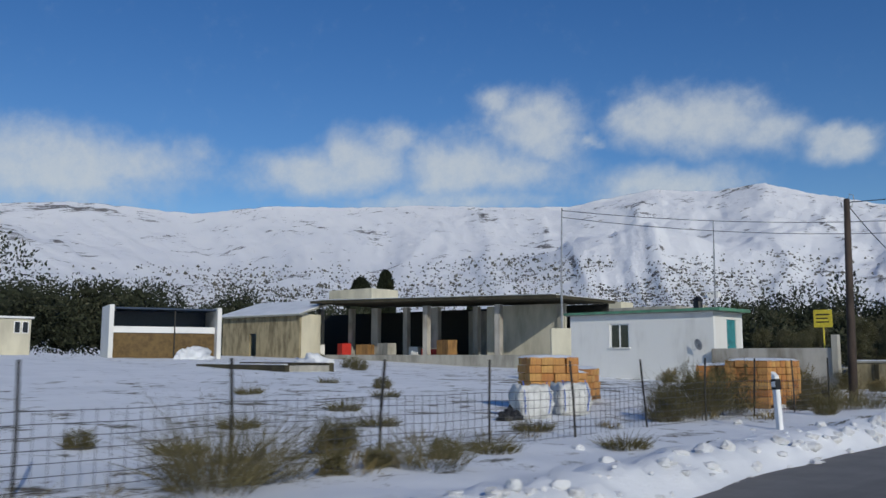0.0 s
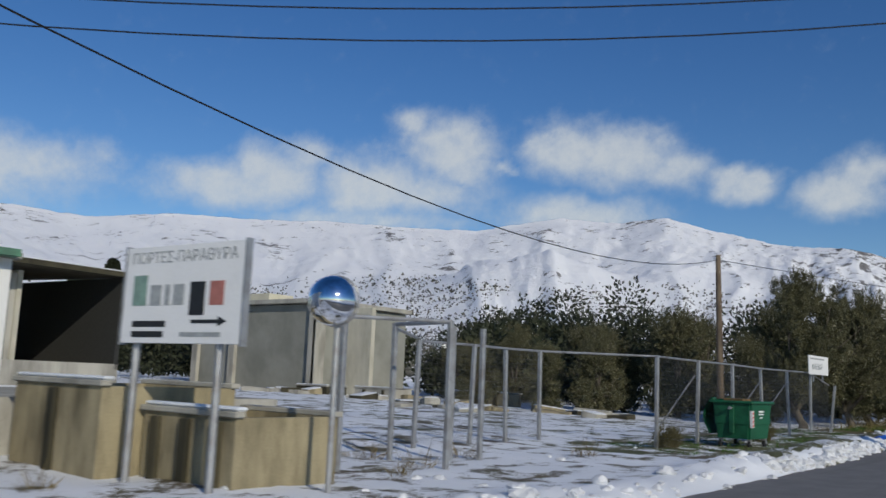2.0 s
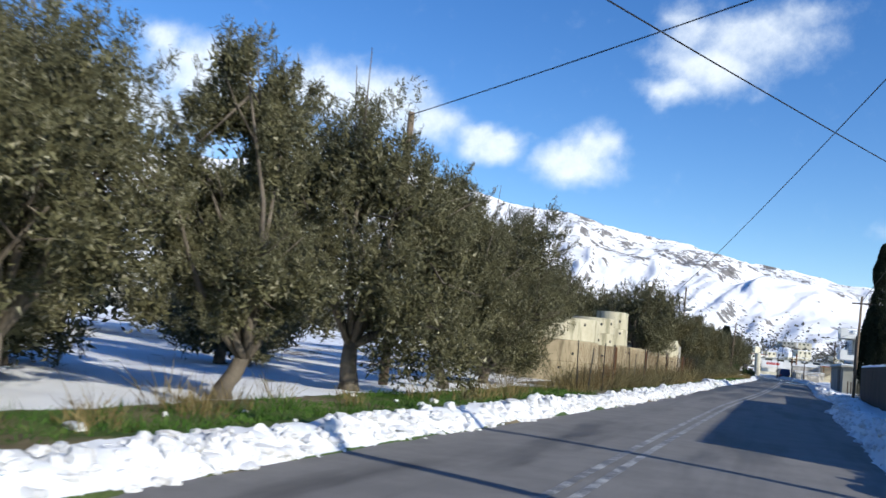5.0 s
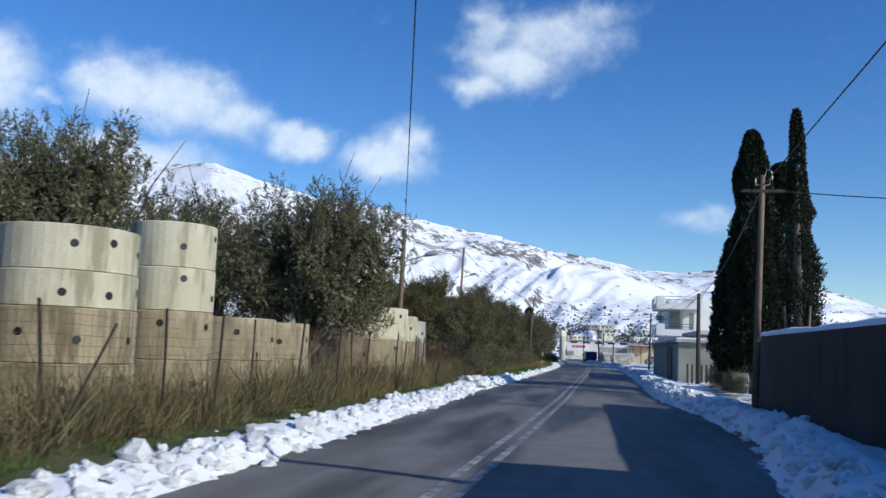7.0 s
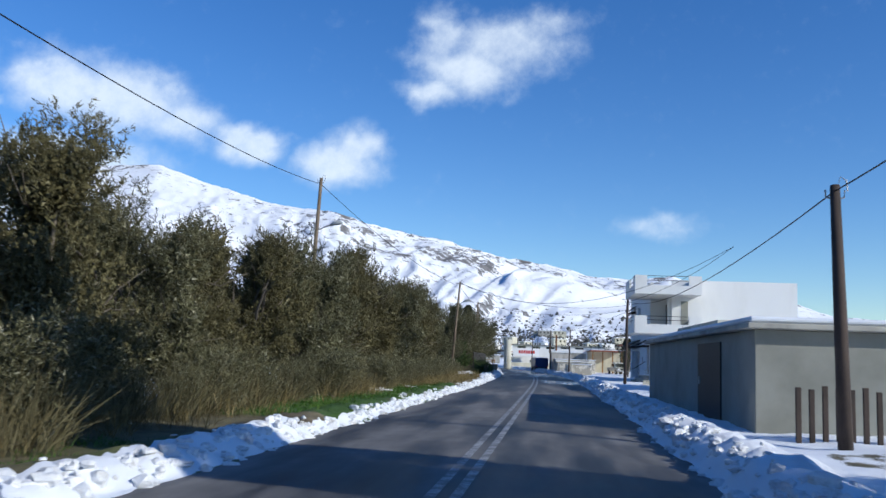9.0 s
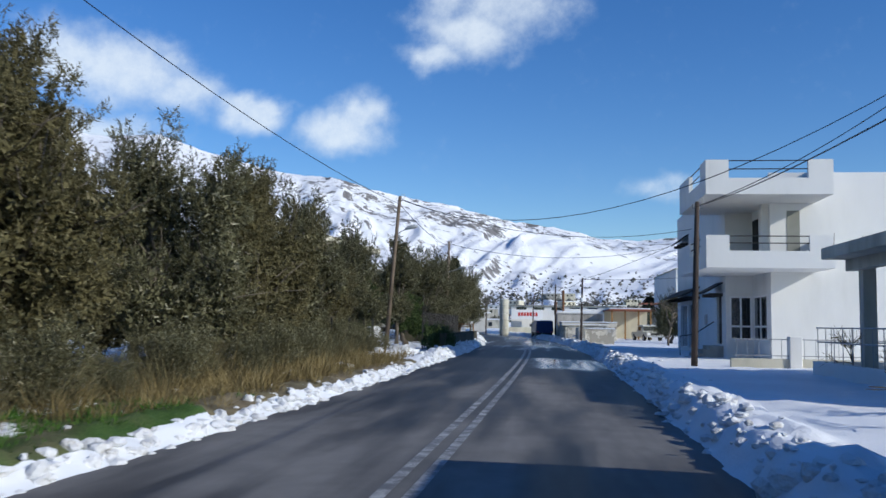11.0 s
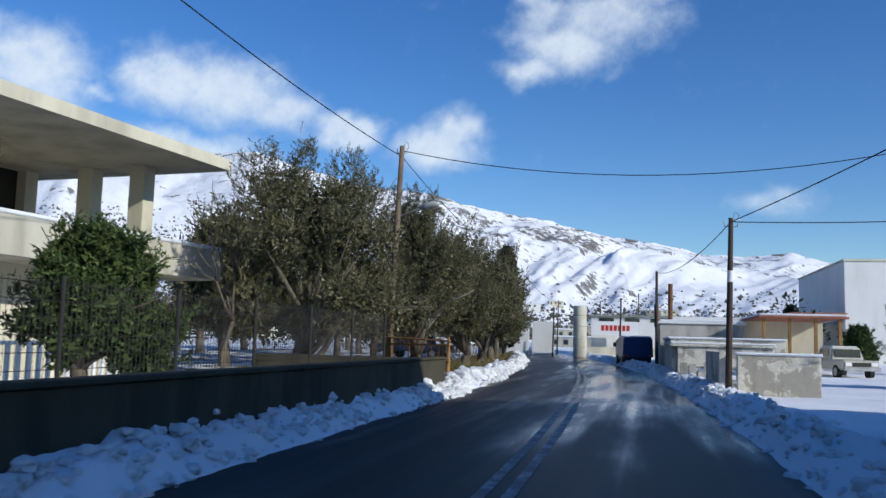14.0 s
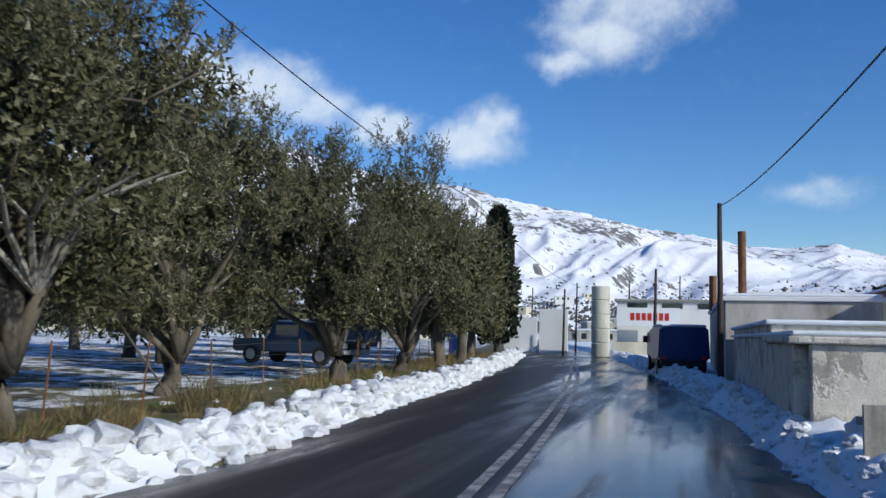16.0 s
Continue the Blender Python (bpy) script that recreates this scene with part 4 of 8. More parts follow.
# ---- yard by the first bend ----
def pole(name, label, foot, tip, r=0.12, wood="pole_wood", arm=None, cap=True):
    ob = thing(name, label, "pole", foot)
    d = Vector(tip) - Vector(foot)
    part("shaft", pipe([(0, 0, -0.3), tuple(d * 0.5), tuple(d)], [r * 1.15, r, r * 0.78], 10), wood, ob, smooth=True)
    if cap:
        bm = bmesh.new()
        for s in (-1, 1):
            tube(bm, [d + Vector((0, 0.0, -0.25)), d + Vector((0.16 * s, 0.0, -0.22)), d + Vector((0.17 * s, 0.0, -0.08))], 0.016, 6)
        tube(bm, [d + Vector((0.05, 0, -0.02)), d + Vector((0.1, 0, 0.16)), d + Vector((0.2, 0, 0.1)), d + Vector((0.22, 0, -0.1))], 0.012, 6)
        part("insulator", bm, "steel", ob)
    if arm:
        h, reach = arm
        p = d * (h / d.z)
        lamp = part("lamp_arm", pipe([p, p + Vector((0.35 * reach, 0.0, 0.12)), p + Vector((reach, 0.0, 0.3))], 0.028, 8), "steel", ob)
        bm = bmesh.new()
        tube(bm, [p + Vector((reach - 0.05, 0, 0.28)), p + Vector((reach + 0.12, 0, 0.36)), p + Vector((reach + 0.42, 0, 0.42)), p + Vector((reach + 0.55, 0, 0.40))], [0.05, 0.10, 0.11, 0.04], 8)
        part("lamp_head", bm, "grey_paint", lamp, "grey street lamp head", smooth=True)
    return ob


def cable(name, label, a, b, drop=0.5, r=0.014, steps=20):
    return tagged(part(name, pipe(sag(a, b, drop, steps), r, 5), "cable"), label, "cable")


def marker(at, lean, label, turn=-25):
    ob = thing("marker_post", label, "marker post", at)
    ob.matrix_basis = pose(*at, lean[0], lean[1], turn)
    bm = bmesh.new()
    box(bm, -0.06, 0.06, -0.05, 0.05, -0.2, 1.12, 0.015)
    for v in bm.verts:
        if v.co.z > 1.05 and v.co.x > 0:
            v.co.z -= 0.07
    part("post", bm, "white_paint", ob)
    part("band", boxes((-0.066, 0.066, -0.056, 0.056, 0.78, 0.98)), "black_paint", ob, "black band")
    part("reflector", boxes((-0.045, 0.045, -0.064, -0.056, 0.83, 0.93)), "sign_white", ob, "pale reflector")
    return ob


marker((-5.8, 16.17, gz(-5.8, 16.17) - 0.05), (0, -4), "white roadside marker post with a black band")
marker((-6.72, 76.4, gz(-6.72, 76.4) - 0.1), (0, 24), "white marker post with a black band, leaning in the snow", 33)

pole("utility_pole", "dark brown wooden utility pole beside the drive", (-8.0, 26.5, gz(-8.0, 26.5)), (-8.3, 27.75, 6.3), 0.112, "pole_dark")
pole("utility_pole", "pale brown wooden utility pole behind the fence", (-13.0, 66.6, gz(-13, 66.6)), (-13.3, 67.2, 7.15), 0.13, "pole_wood")

# low wire fence along the yard
def yard_fence():
    ob = thing("yard_fence", "low wire mesh fence on thin dark posts in the snow", "fence", (0, 0, 0))
    ys = [-5.9, -3.6, -1.35, 0.9, 3.2, 5.55, 7.8, 10.0, 12.2, 14.5, 16.8, 19.05, 21.3, 23.55]
    pts = [(-7.6, y) for y in ys]
    lo = bmesh.new()
    tube(lo, [(0, 0, -0.2), (0.02, 0, 0.6), (0.05, 0.03, 1.28)], 0.02, 6)
    me = None
    for x, y in pts:
        if me is None:
            p = part("post", lo, "dark_steel", ob)
            me = p.data
        else:
            p = new("post", me)
            p.parent = ob
        p.matrix_basis = pose(x, y, gz(x, y), 2 * math.sin(y * 3), 3 * math.sin(y), 40 * y)
    bm = bmesh.new()
    for (xa, ya), (xb, yb) in zip(pts, pts[1:]):
        n = int((yb - ya) / 0.15)
        za, zb = gz(xa, ya), gz(xb, yb)
        for k in range(7):
            z = 0.04 + 0.125 * k
            tube(bm, [(xa, ya, za + z), ((xa + xb) / 2, (ya + yb) / 2, (za + zb) / 2 + z - 0.02), (xb, yb, zb + z)], 0.0045, 3, False)
        for k in range(n):
            u = k / n
            x, y, z = xa + (xb - xa) * u, ya + (yb - ya) * u, za + (zb - za) * u
            tube(bm, [(x, y, z), (x + 0.008 * math.sin(9 * y), y, z + 0.8)], 0.0045, 3, False)
    part("wire_mesh", bm, "wire", ob, "galvanised square wire mesh")


yard_fence()


def brick_pallet(at, turn, nx, ny, nz, label, mat="brick", loose=0):
    """A pallet of stacked hollow clay blocks with snow on it."""
    ob = thing("brick_pallet", label, "brick pallet", at, turn, "brick pallets")
    bw, bd, bh = 0.30, 0.26, 0.19
    W2, D2 = nx * bw / 2, ny * bd / 2
    part("pallet", boxes(*[(-W2, W2, -D2 + k * (2 * D2 - 0.1) / 2, -D2 + k * (2 * D2 - 0.1) / 2 + 0.1, 0.0, 0.09) for k in range(3)], (-W2, W2, -D2, D2, 0.09, 0.115)), "timber", ob)
    bm = bmesh.new()
    box(bm, -bw / 2 + 0.005, bw / 2 - 0.005, -bd / 2 + 0.005, bd / 2 - 0.005, 0.003, bh - 0.008, 0.01)
    me = bpy.data.meshes.new("brick")
    bm.to_mesh(me)
    bm.free()
    me.materials.append(M[mat])
    rg = np.random.default_rng(int(at[1] * 10))
    for k in range(nz):
        for i in range(nx):
            for j in range(ny):
                if 0 < i < nx - 1 and 0 < j < ny - 1 and k < nz - 1:
                    continue
                if k == nz - 1 and rg.random() < loose:
                    continue
                b = new("brick", me)
                b.parent = ob
                b.matrix_basis = pose(-W2 + bw * (i + 0.5) + rg.normal(0, 0.012), -D2 + bd * (j + 0.5) + rg.normal(0, 0.012) + 0.012 * math.sin(2.3 * k), 0.115 + k * bh, 0, 0, rg.normal(0, 2.0))
    top = 0.115 + nz * bh
    u = np.linspace(-1, 1, 9)
    SX, SY = np.meshgrid(u, u, indexing="ij")
    sz = top + 0.07 * (1 - np.maximum(np.abs(SX), np.abs(SY)) ** 4) + 0.03 * fbm(SX * 3 + at[1], SY * 3, 3)
    raw("snow_cap", np.stack([(SX * (W2 + 0.02)).ravel(), (SY * (D2 + 0.02)).ravel(), (sz - 0.035).ravel()], 1), grid_faces(9, 9)[:, ::-1], "snow", ob, "thin cap of snow", smooth=True)
    return ob


for x, y, turn, nx, ny, nz in ((-9.2, 22.75, -2, 4, 4, 6), (-9.22, 23.86, 3, 4, 4, 6), (-10.35, 22.95, 6, 3, 4, 5), (-11.75, 16.95, 54, 4, 4, 6), (-13.0, 19.2, 50, 4, 4, 4), (-13.6, 20.7, 20, 4, 4, 4)):
    brick_pallet((x, y, gz(x, y) - 0.02), turn, nx, ny, nz, "stack of orange hollow clay bricks on a pallet, snow on top", loose=0.0)


def big_bag(at, label):
    ob = thing("bulk_bag", label, "bulk bag", at, 58, "bulk bags")
    ob.scale = (0.86, 0.86, 0.86)
    bm = bmesh.new()
    bmesh.ops.create_cube(bm, size=1.0)
    bmesh.ops.subdivide_edges(bm, edges=bm.edges[:], cuts=9, use_grid_fill=True)
    for v in bm.verts:
        c = v.co.copy()
        bulge = 1.0 + 0.16 * math.cos(math.pi * c.z) - 0.30 * max(0.0, abs(c.x) + abs(c.y) - 0.62)
        dent = -0.14 * max(0.0, c.z - 0.3) / 0.2 * (1 - 2 * max(abs(c.x), abs(c.y)))
        v.co = Vector((c.x * 0.82 * bulge, c.y * 0.82 * bulge, 0.38 + c.z * 0.78 + dent)) + 0.06 * noise.noise_vector(c * 5 + Vector(at)) + 0.03 * noise.noise_vector(c * 13)
    part("bag", bm, "bag_white", ob, smooth=True)
    for s in (-0.3, 0.3):
        part("strap", pipe([(s, -0.46, 0.1), (s * 1.1, -0.52, 0.5), (s, -0.3, 0.86)], 0.012, 5), "blue_plastic", ob, "blue lifting strap")


big_bag((-10.5, 14.7, gz(-10.5, 14.7)), "white woven bulk bag with blue straps in the snow")
big_bag((-10.4, 15.95, gz(-10.4, 15.95)), "white woven bulk bag with blue straps in the snow")


def heap(name, label, category, at, size, material, seed, kind=""):
    bm = bmesh.new()
    bmesh.ops.create_icosphere(bm, subdivisions=4, radius=1.0)
    for v in bm.verts:
        c = v.co.copy()
        k = 1 + 0.5 * (noise.fractal(c * 2.4 + Vector((seed, 0, 0)), 0.8, 2.0, 6))
        v.co = Vector((c.x * size[0] * k, c.y * size[1] * k, max(-0.1, c.z * size[2] * k)))
    ob = part(name, bm, material, smooth=True)
    ob.location = at
    return tagged(ob, label, category, kind=kind)


heap("refuse_bag", "black plastic refuse bag lying in the snow by the bulk bags", "bag", (-10.3, 13.75, gz(-10.3, 13.75)), (0.17, 0.3, 0.2), "black_paint", 3)
heap("snowy_pile", "pile of goods under snow beside the open shed", "snow", (-51.2, 30.4, 1.25), (0.6, 1.2, 0.72), "snow", 21)


def slab_stack(x, y):
    ob = thing("slab_stack", "small leaning stack of flat dark grey slabs in the snow", "slabs", (x, y, gz(x, y) - 0.02), 25)
    for k in range(5):
        p = part("slab", boxes((-0.28, 0.28, -0.2, 0.2, 0, 0.05), bevel=0.008), "grey_block", ob)
        p.matrix_basis = pose(0.03 * math.sin(4 * k), 0.03 * math.cos(3 * k), 0.085 * k, 0, 0, 14 * math.sin(5 * k))
        if k < 4:
            part("batten", boxes((-0.2, -0.14, -0.18, 0.18, 0.05 + 0.085 * k, 0.085 * (k + 1)), (0.14, 0.2, -0.18, 0.18, 0.05 + 0.085 * k, 0.085 * (k + 1))), "timber", ob)


slab_stack(-9.7, 21.75)


def basin(x0, x1, y0, y1, h):
    """A low open frame of concrete walls, half under snow."""
    z = min(gz(x0, y0), gz(x1, y0), gz(x1, y1))
    ob = thing("concrete_basin", "low weathered concrete basin half buried in the snow", "basin", (0, 0, 0))
    part("wall", boxes((x0, x1, y0, y0 + 0.3, z - 0.4, z + h), bevel=0.03), "mossy_shaded_concrete", ob)
    part("wall", boxes((x0, x1, y1 - 0.3, y1, z - 0.4, z + h + 0.1), bevel=0.03), "mossy_shaded_concrete", ob)
    part("wall", boxes((x0, x0 + 0.3, y0 + 0.3, y1 - 0.3, z - 0.4, z + h - 0.02), bevel=0.03), "concrete", ob)
    part("wall", boxes((x1 - 0.3, x1, y0 + 0.3, y1 - 0.3, z - 0.4, z + h - 0.02), bevel=0.03), "concrete", ob)
    part("snow_cap", boxes((x0 + 0.5, x1 - 0.1, y0 + 0.03, y0 + 0.27, z + h, z + h + 0.06), bevel=0.025), "snow", ob, "snow along the wall")


basin(-41.0, -33.0, 24.6, 27.6, 0.34)
heap("snow_heap", "heap of cleared snow behind the basin", "snow", (-36.4, 28.8, gz(-36.4, 28.8)), (1.5, 0.7, 0.65), "snow", 5)


# white hut with terrace
def hut():
    z0, x0, x1, y0, y1, zt = gz(-21, 37) - 0.3, -25.2, -17.35, 36.7, 39.6, 3.5
    ob = thing("white_hut", "whitewashed single-storey hut with a flat roof and a green eave", "building", (0, 0, 0))
    wx0, wx1, wz0, wz1 = -22.85, -21.75, 1.9, 3.05
    front = pierced(x0, x1, z0, zt, 0.2, [(wx0, wx1, wz0, wz1)], lambda u, d, z: (u, y0 + d, z))
    part("wall", front, "hut_plaster", ob)
    part("wall", boxes((x0, x0 + 0.2, y0 + 0.2, y1, z0, zt), (x0 + 0.2, x1, y1 - 0.2, y1, z0, zt)), "hut_plaster", ob)
    part("wall", boxes((x1 - 0.2, x1, y0 + 0.2, 38.0, z0, zt), (x1 - 0.2, x1, 38.95, y1 - 0.2, z0, zt), (x1 - 0.2, x1, 38.0, 38.95, 3.17, zt)), "white_plaster", ob)
    roof = part("roof", boxes((x0 - 0.2, x1 + 0.12, y0 - 0.25, y1 + 0.15, zt, zt + 0.14), bevel=0.02), "grey_block", ob, "grey flat roof slab")
    part("eave", boxes((x0 - 0.22, x1 + 0.45, y0 - 0.275, y0 - 0.25, zt + 0.04, zt + 0.16), (x1 + 0.12, x1 + 0.45, y0 - 0.25, y1 - 0.05, zt + 0.02, zt + 0.16)), "green_trim", roof, "green painted eave")
    part("snow_cap", boxes((x0, x1 - 0.1, y0 - 0.1, y1, zt + 0.14, zt + 0.17), bevel=0.015), "snow", roof, "thin snow")
    part("chimney", pipe([(-18.7, 37.9, zt + 0.1), (-18.7, 37.9, zt + 0.55), (-18.7, 37.9, zt + 0.6), (-18.7, 37.9, zt + 0.8)], [0.24, 0.2, 0.26, 0.1], 12), "black_paint", roof, "sooty black chimney pot")
    win = part("window", boxes((wx0, wx1, y0 + 0.09, y0 + 0.11, wz0, wz1)), "glass", ob)
    part("frame", boxes((wx0, wx0 + 0.07, y0 + 0.05, y0 + 0.15, wz0, wz1), (wx1 - 0.07, wx1, y0 + 0.05, y0 + 0.15, wz0, wz1), (wx0, wx1, y0 + 0.05, y0 + 0.15, wz1 - 0.06, wz1), ((wx0 + wx1) / 2 - 0.03, (wx0 + wx1) / 2 + 0.03, y0 + 0.05, y0 + 0.15, wz0, wz1)), "white_paint", win)
    part("sill", boxes((wx0 - 0.08, wx1 + 0.08, y0 - 0.07, y0 + 0.1, wz0 - 0.07, wz0), bevel=0.01), "white_plaster", win)
    door = part("door", boxes((-17.46, -17.40, 38.0, 38.95, 1.0, 3.17), bevel=0.008), "teal_paint", ob, "teal painted door")
    part("handle", boxes((-17.40, -17.36, 38.08, 38.16, 1.95, 2.05)), "steel", door)
    bm = bmesh.new()
    bmesh.ops.create_cone(bm, cap_ends=False, segments=20, radius1=0.26, radius2=0.03, depth=0.05)
    bmesh.ops.rotate(bm, verts=bm.verts, matrix=Euler((radians(105), 0, radians(-25))).to_matrix())
    bmesh.ops.translate(bm, verts=bm.verts, vec=(-18.0, y0 - 0.28, 2.0))
    dish = part("satellite_dish", bm, "steel", ob, "grey satellite dish")
    part("bracket", pipe([(-18.0, y0 - 0.25, 2.0), (-18.0, y0, 1.9)], 0.02, 6), "steel", dish)
    part("terrace_floor", boxes((-17.3, -12.28, 36.64, 42.3, z0, 0.98)), "concrete", ob)
    tw = tagged(part("terrace_wall", boxes((-17.34, -12.05, 36.4, 36.62, z0 - 0.5, 1.82), bevel=0.015), "stained_wall"), "weathered grey concrete terrace wall in front of the hut", "wall")
    part("pier", boxes((-12.10, -11.85, 36.3, 36.62, z0 - 0.5, 2.35), bevel=0.01), "concrete", tw)
    mast = thing("roof_mast", "thin grey pipe mast on the hut roof", "mast", (-17.45, 37.15, zt + 0.16))
    part("pipe", pipe([(0, 0, -0.3), (0.02, 0, 2.0), (0.05, 0, 4.05)], [0.045, 0.035, 0.025], 8), "steel", mast)


hut()


def gate_pillar():
    z = gz(-21.2, 30.4)
    ob = thing("concrete_pillar", "rough cream concrete pillar in the yard", "pillar", (-21.2, 30.4, z), 40)
    part("shaft", boxes((-0.42, 0.42, -0.3, 0.3, -0.3, 2.65 - z), bevel=0.02), "cream_plaster", ob)
    m = thing("pipe_mast", "tall thin pipe mast standing on the pillar", "mast", (-21.2, 30.5, 2.65))
    part("pipe", pipe([(0, 0, -0.05), (0, 0.03, 2.5), (0.02, 0.1, 5.25)], [0.05, 0.04, 0.025], 8), "steel", m)


gate_pillar()


# long open warehouse
def warehouse():
    ob = thing("warehouse", "long open-fronted concrete warehouse with a thin roof and columns", "building", (0, 0, 0))
    z0 = 1.35
    ax, ay, bx, by = -64.0, 42.6, -32.0, 45.0   # front line from the far corner to the near one
    u = Vector((bx - ax, by - ay, 0)).normalized()
    n = Vector((-u.y, u.x, 0))
    L = math.hypot(bx - ax, by - ay)

    def slab(name, s0, s1, d0, d1, zb, zt_, mat, parent=ob, label="", tilt=0.0):
        bm = bmesh.new()
        vs = []
        for s in (s0, s1):
            for d in (d0, d1):
                for z in (zb, zt_):
                    p = Vector((ax, ay, 0)) + u * s + n * d
                    vs.append(bm.verts.new((p.x, p.y, z + tilt * (s - s0))))
        for f in ((0, 1, 3, 2), (4, 6, 7, 5), (0, 4, 5, 1), (2, 3, 7, 6), (0, 2, 6, 4), (1, 5, 7, 3)):
            bm.faces.new([vs[i] for i in f])
        bmesh.ops.recalc_face_normals(bm, faces=bm.faces)
        return part(name, bm, mat, parent, label)

    slab("floor_slab", -0.5, L, -0.6, 6.5, z0 - 1.1, z0 + 0.22, "concrete")
    # Rear wall coloured near black for the shade under the deep roof.
    slab("rear_wall", 0, L, 6.3, 6.5, z0, 5.1, "shaded_interior", label="rear wall, near black with the shade inside in its colour")
    slab("side_wall", 0, 0.2, -2.0, 6.3, z0 - 0.3, 4.75, "cream_plaster")
    slab("side_wall", 9.6, 9.8, -2.0, 0.0, z0 - 0.3, 4.75, "cream_plaster")
    # Tan in place of cream: the front wall's own shade is in the colour.
    slab("front_wall", 0.0, 3.6, -2.2, -2.0, z0 - 0.3, 4.6, "tan_concrete", label="stained ochre front wall, its own shade in the colour")
    slab("front_wall", 4.5, 9.8, -2.2, -2.0, z0 - 0.3, 4.6, "tan_concrete", label="stained ochre front wall, its own shade in the colour")
    slab("front_wall", 3.6, 4.5, -2.2, -2.0, 3.3, 4.6, "tan_concrete", label="stained ochre front wall, its own shade in the colour")
    # Near-black panel behind the doorway stands for the shade within.
    slab("inner_wall", 3.4, 4.7, -1.2, -1.1, z0 - 0.3, 4.6, "shaded_interior")

    def pitch(name, s0, s1, d0, d1, za, zb, thick, mat, parent, label=""):
        bm = bmesh.new()
        vs = []
        for q in (s0, s1):
            for d, z in ((d0, za), (d1, zb)):
                for t in (0, thick):
                    p = Vector((ax, ay, 0)) + u * q + n * d
                    vs.append(bm.verts.new((p.x, p.y, z + t)))
        for f in ((0, 1, 3, 2), (4, 6, 7, 5), (0, 4, 5, 1), (2, 3, 7, 6), (0, 2, 6, 4), (1, 5, 7, 3)):
            bm.faces.new([vs[i] for i in f])
        bmesh.ops.recalc_face_normals(bm, faces=bm.faces)
        return part(name, bm, mat, parent, label)

    roof = pitch("roof", -0.4, 10.2, -2.6, 1.9, 4.6, 5.95, 0.12, "grey_block", ob)
    pitch("snow_cap", -0.35, 10.15, -2.55, 1.85, 4.735, 6.055, 0.07, "snow", roof, "snow on the sloping roof")
    # Dark roof colour stands for the shade on the slab's underside.
    roof2 = slab("roof", 9.5, L + 0.4, -0.9, 6.7, 5.62, 5.82, "mossy_shaded_concrete", tilt=-0.022)
    slab("snow_cap", 10, L, -0.8, 6.5, 5.86, 5.9, "snow", roof2, "thin snow", -0.022)
    for i, s in enumerate((6.9, 10.6, 13.2, 16.6, 19.4, 20.6, 23.4, 27.0, 30.5)):
        w = 0.42 if i not in (4, 2) else 0.7
        d = 0.0 if i in (5, 7) else 2.3
        slab("column", s, s + w, d, d + 0.4, z0, 5.5 - 0.02 * s, "stained_wall" if i % 2 else "concrete", label="plastered column")
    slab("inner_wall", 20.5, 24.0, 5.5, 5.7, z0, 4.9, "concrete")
    slab("inner_wall", 24.5, 31.0, 2.5, 2.7, z0, 5.0, "pale_concrete")
    slab("roof_house", 7.5, 12.5, 3.0, 6.2, 5.8, 6.95, "cream_plaster", label="cream roof room")
    rg = np.random.default_rng(3)
    for k in range(7):
        s = 8 + k * 2.3 + rg.uniform(0, 1)
        p = Vector((ax, ay, 0)) + u * s + n * rg.uniform(0.6, 3)
        w, h = rg.uniform(0.4, 0.9), rg.uniform(0.4, 1.1)
        b = part("crate", boxes((-w, w, -0.4, 0.4, 0, h), bevel=0.02), ("sign_white", "red_paint", "timber", "concrete")[k % 4])
        b.matrix_basis = pose(p.x, p.y, z0 + 0.22, 0, 0, rg.uniform(-20, 20))
        tagged(b, "stored crate on the warehouse floor", "crate", "stored goods")


warehouse()


def open_shed():
    z = 1.3
    ob = thing("open_shed", "small open-fronted shed with white side walls and a dark lining", "shed", (-53.85, 29.8, z), 72)
    part("side_wall", boxes((-3.8, -3.5, -0.6, 3.4, -0.5, 3.55), bevel=0.02), "white_plaster", ob)
    part("side_wall", boxes((3.3, 3.6, -0.6, 3.4, -0.5, 3.5), bevel=0.02), "white_plaster", ob)
    part("rear_wall", boxes((-3.5, 3.3, 3.1, 3.3, -0.5, 3.3)), "dark_body", ob, "dark blue lining")
    part("front_panel", boxes((-3.5, 3.3, 0.2, 0.4, -0.3, 1.7)), "brown_chip", ob, "brown boarded panel")
    part("rail", boxes((-3.5, 3.3, 0.1, 0.2, 1.72, 2.15), bevel=0.01), "sign_white", ob, "white rail")
    part("post", boxes((0.5, 0.58, 0.0, 0.08, -0.3, 3.3)), "dark_steel", ob)
    part("roof", boxes((-3.5, 3.3, -0.2, 3.3, 3.3, 3.42)), "dark_body", ob)


open_shed()
kiosk = thing("cream_kiosk", "small cream box hut with two dark windows", "building", (-66.5, 22.5, 1.1), 0)
part("wall", boxes((-3, 3, -2, 2, -0.5, 3.0), bevel=0.04), "cream_plaster", kiosk)
part("roof", boxes((-3.15, 3.15, -2.15, 2.15, 3.0, 3.15), bevel=0.03), "white_paint", kiosk)
for dy in (0.85, 1.4):
    w = part("window", boxes((3.0, 3.02, dy, dy + 0.36, 2.0, 2.75)), "glass", kiosk)
    part("frame", boxes((3.0, 3.05, dy - 0.05, dy, 1.95, 2.8), (3.0, 3.05, dy + 0.36, dy + 0.41, 1.95, 2.8), (3.0, 3.05, dy, dy + 0.36, 2.75, 2.8), (3.0, 3.05, dy, dy + 0.36, 1.95, 2.0)), "white_paint", w)


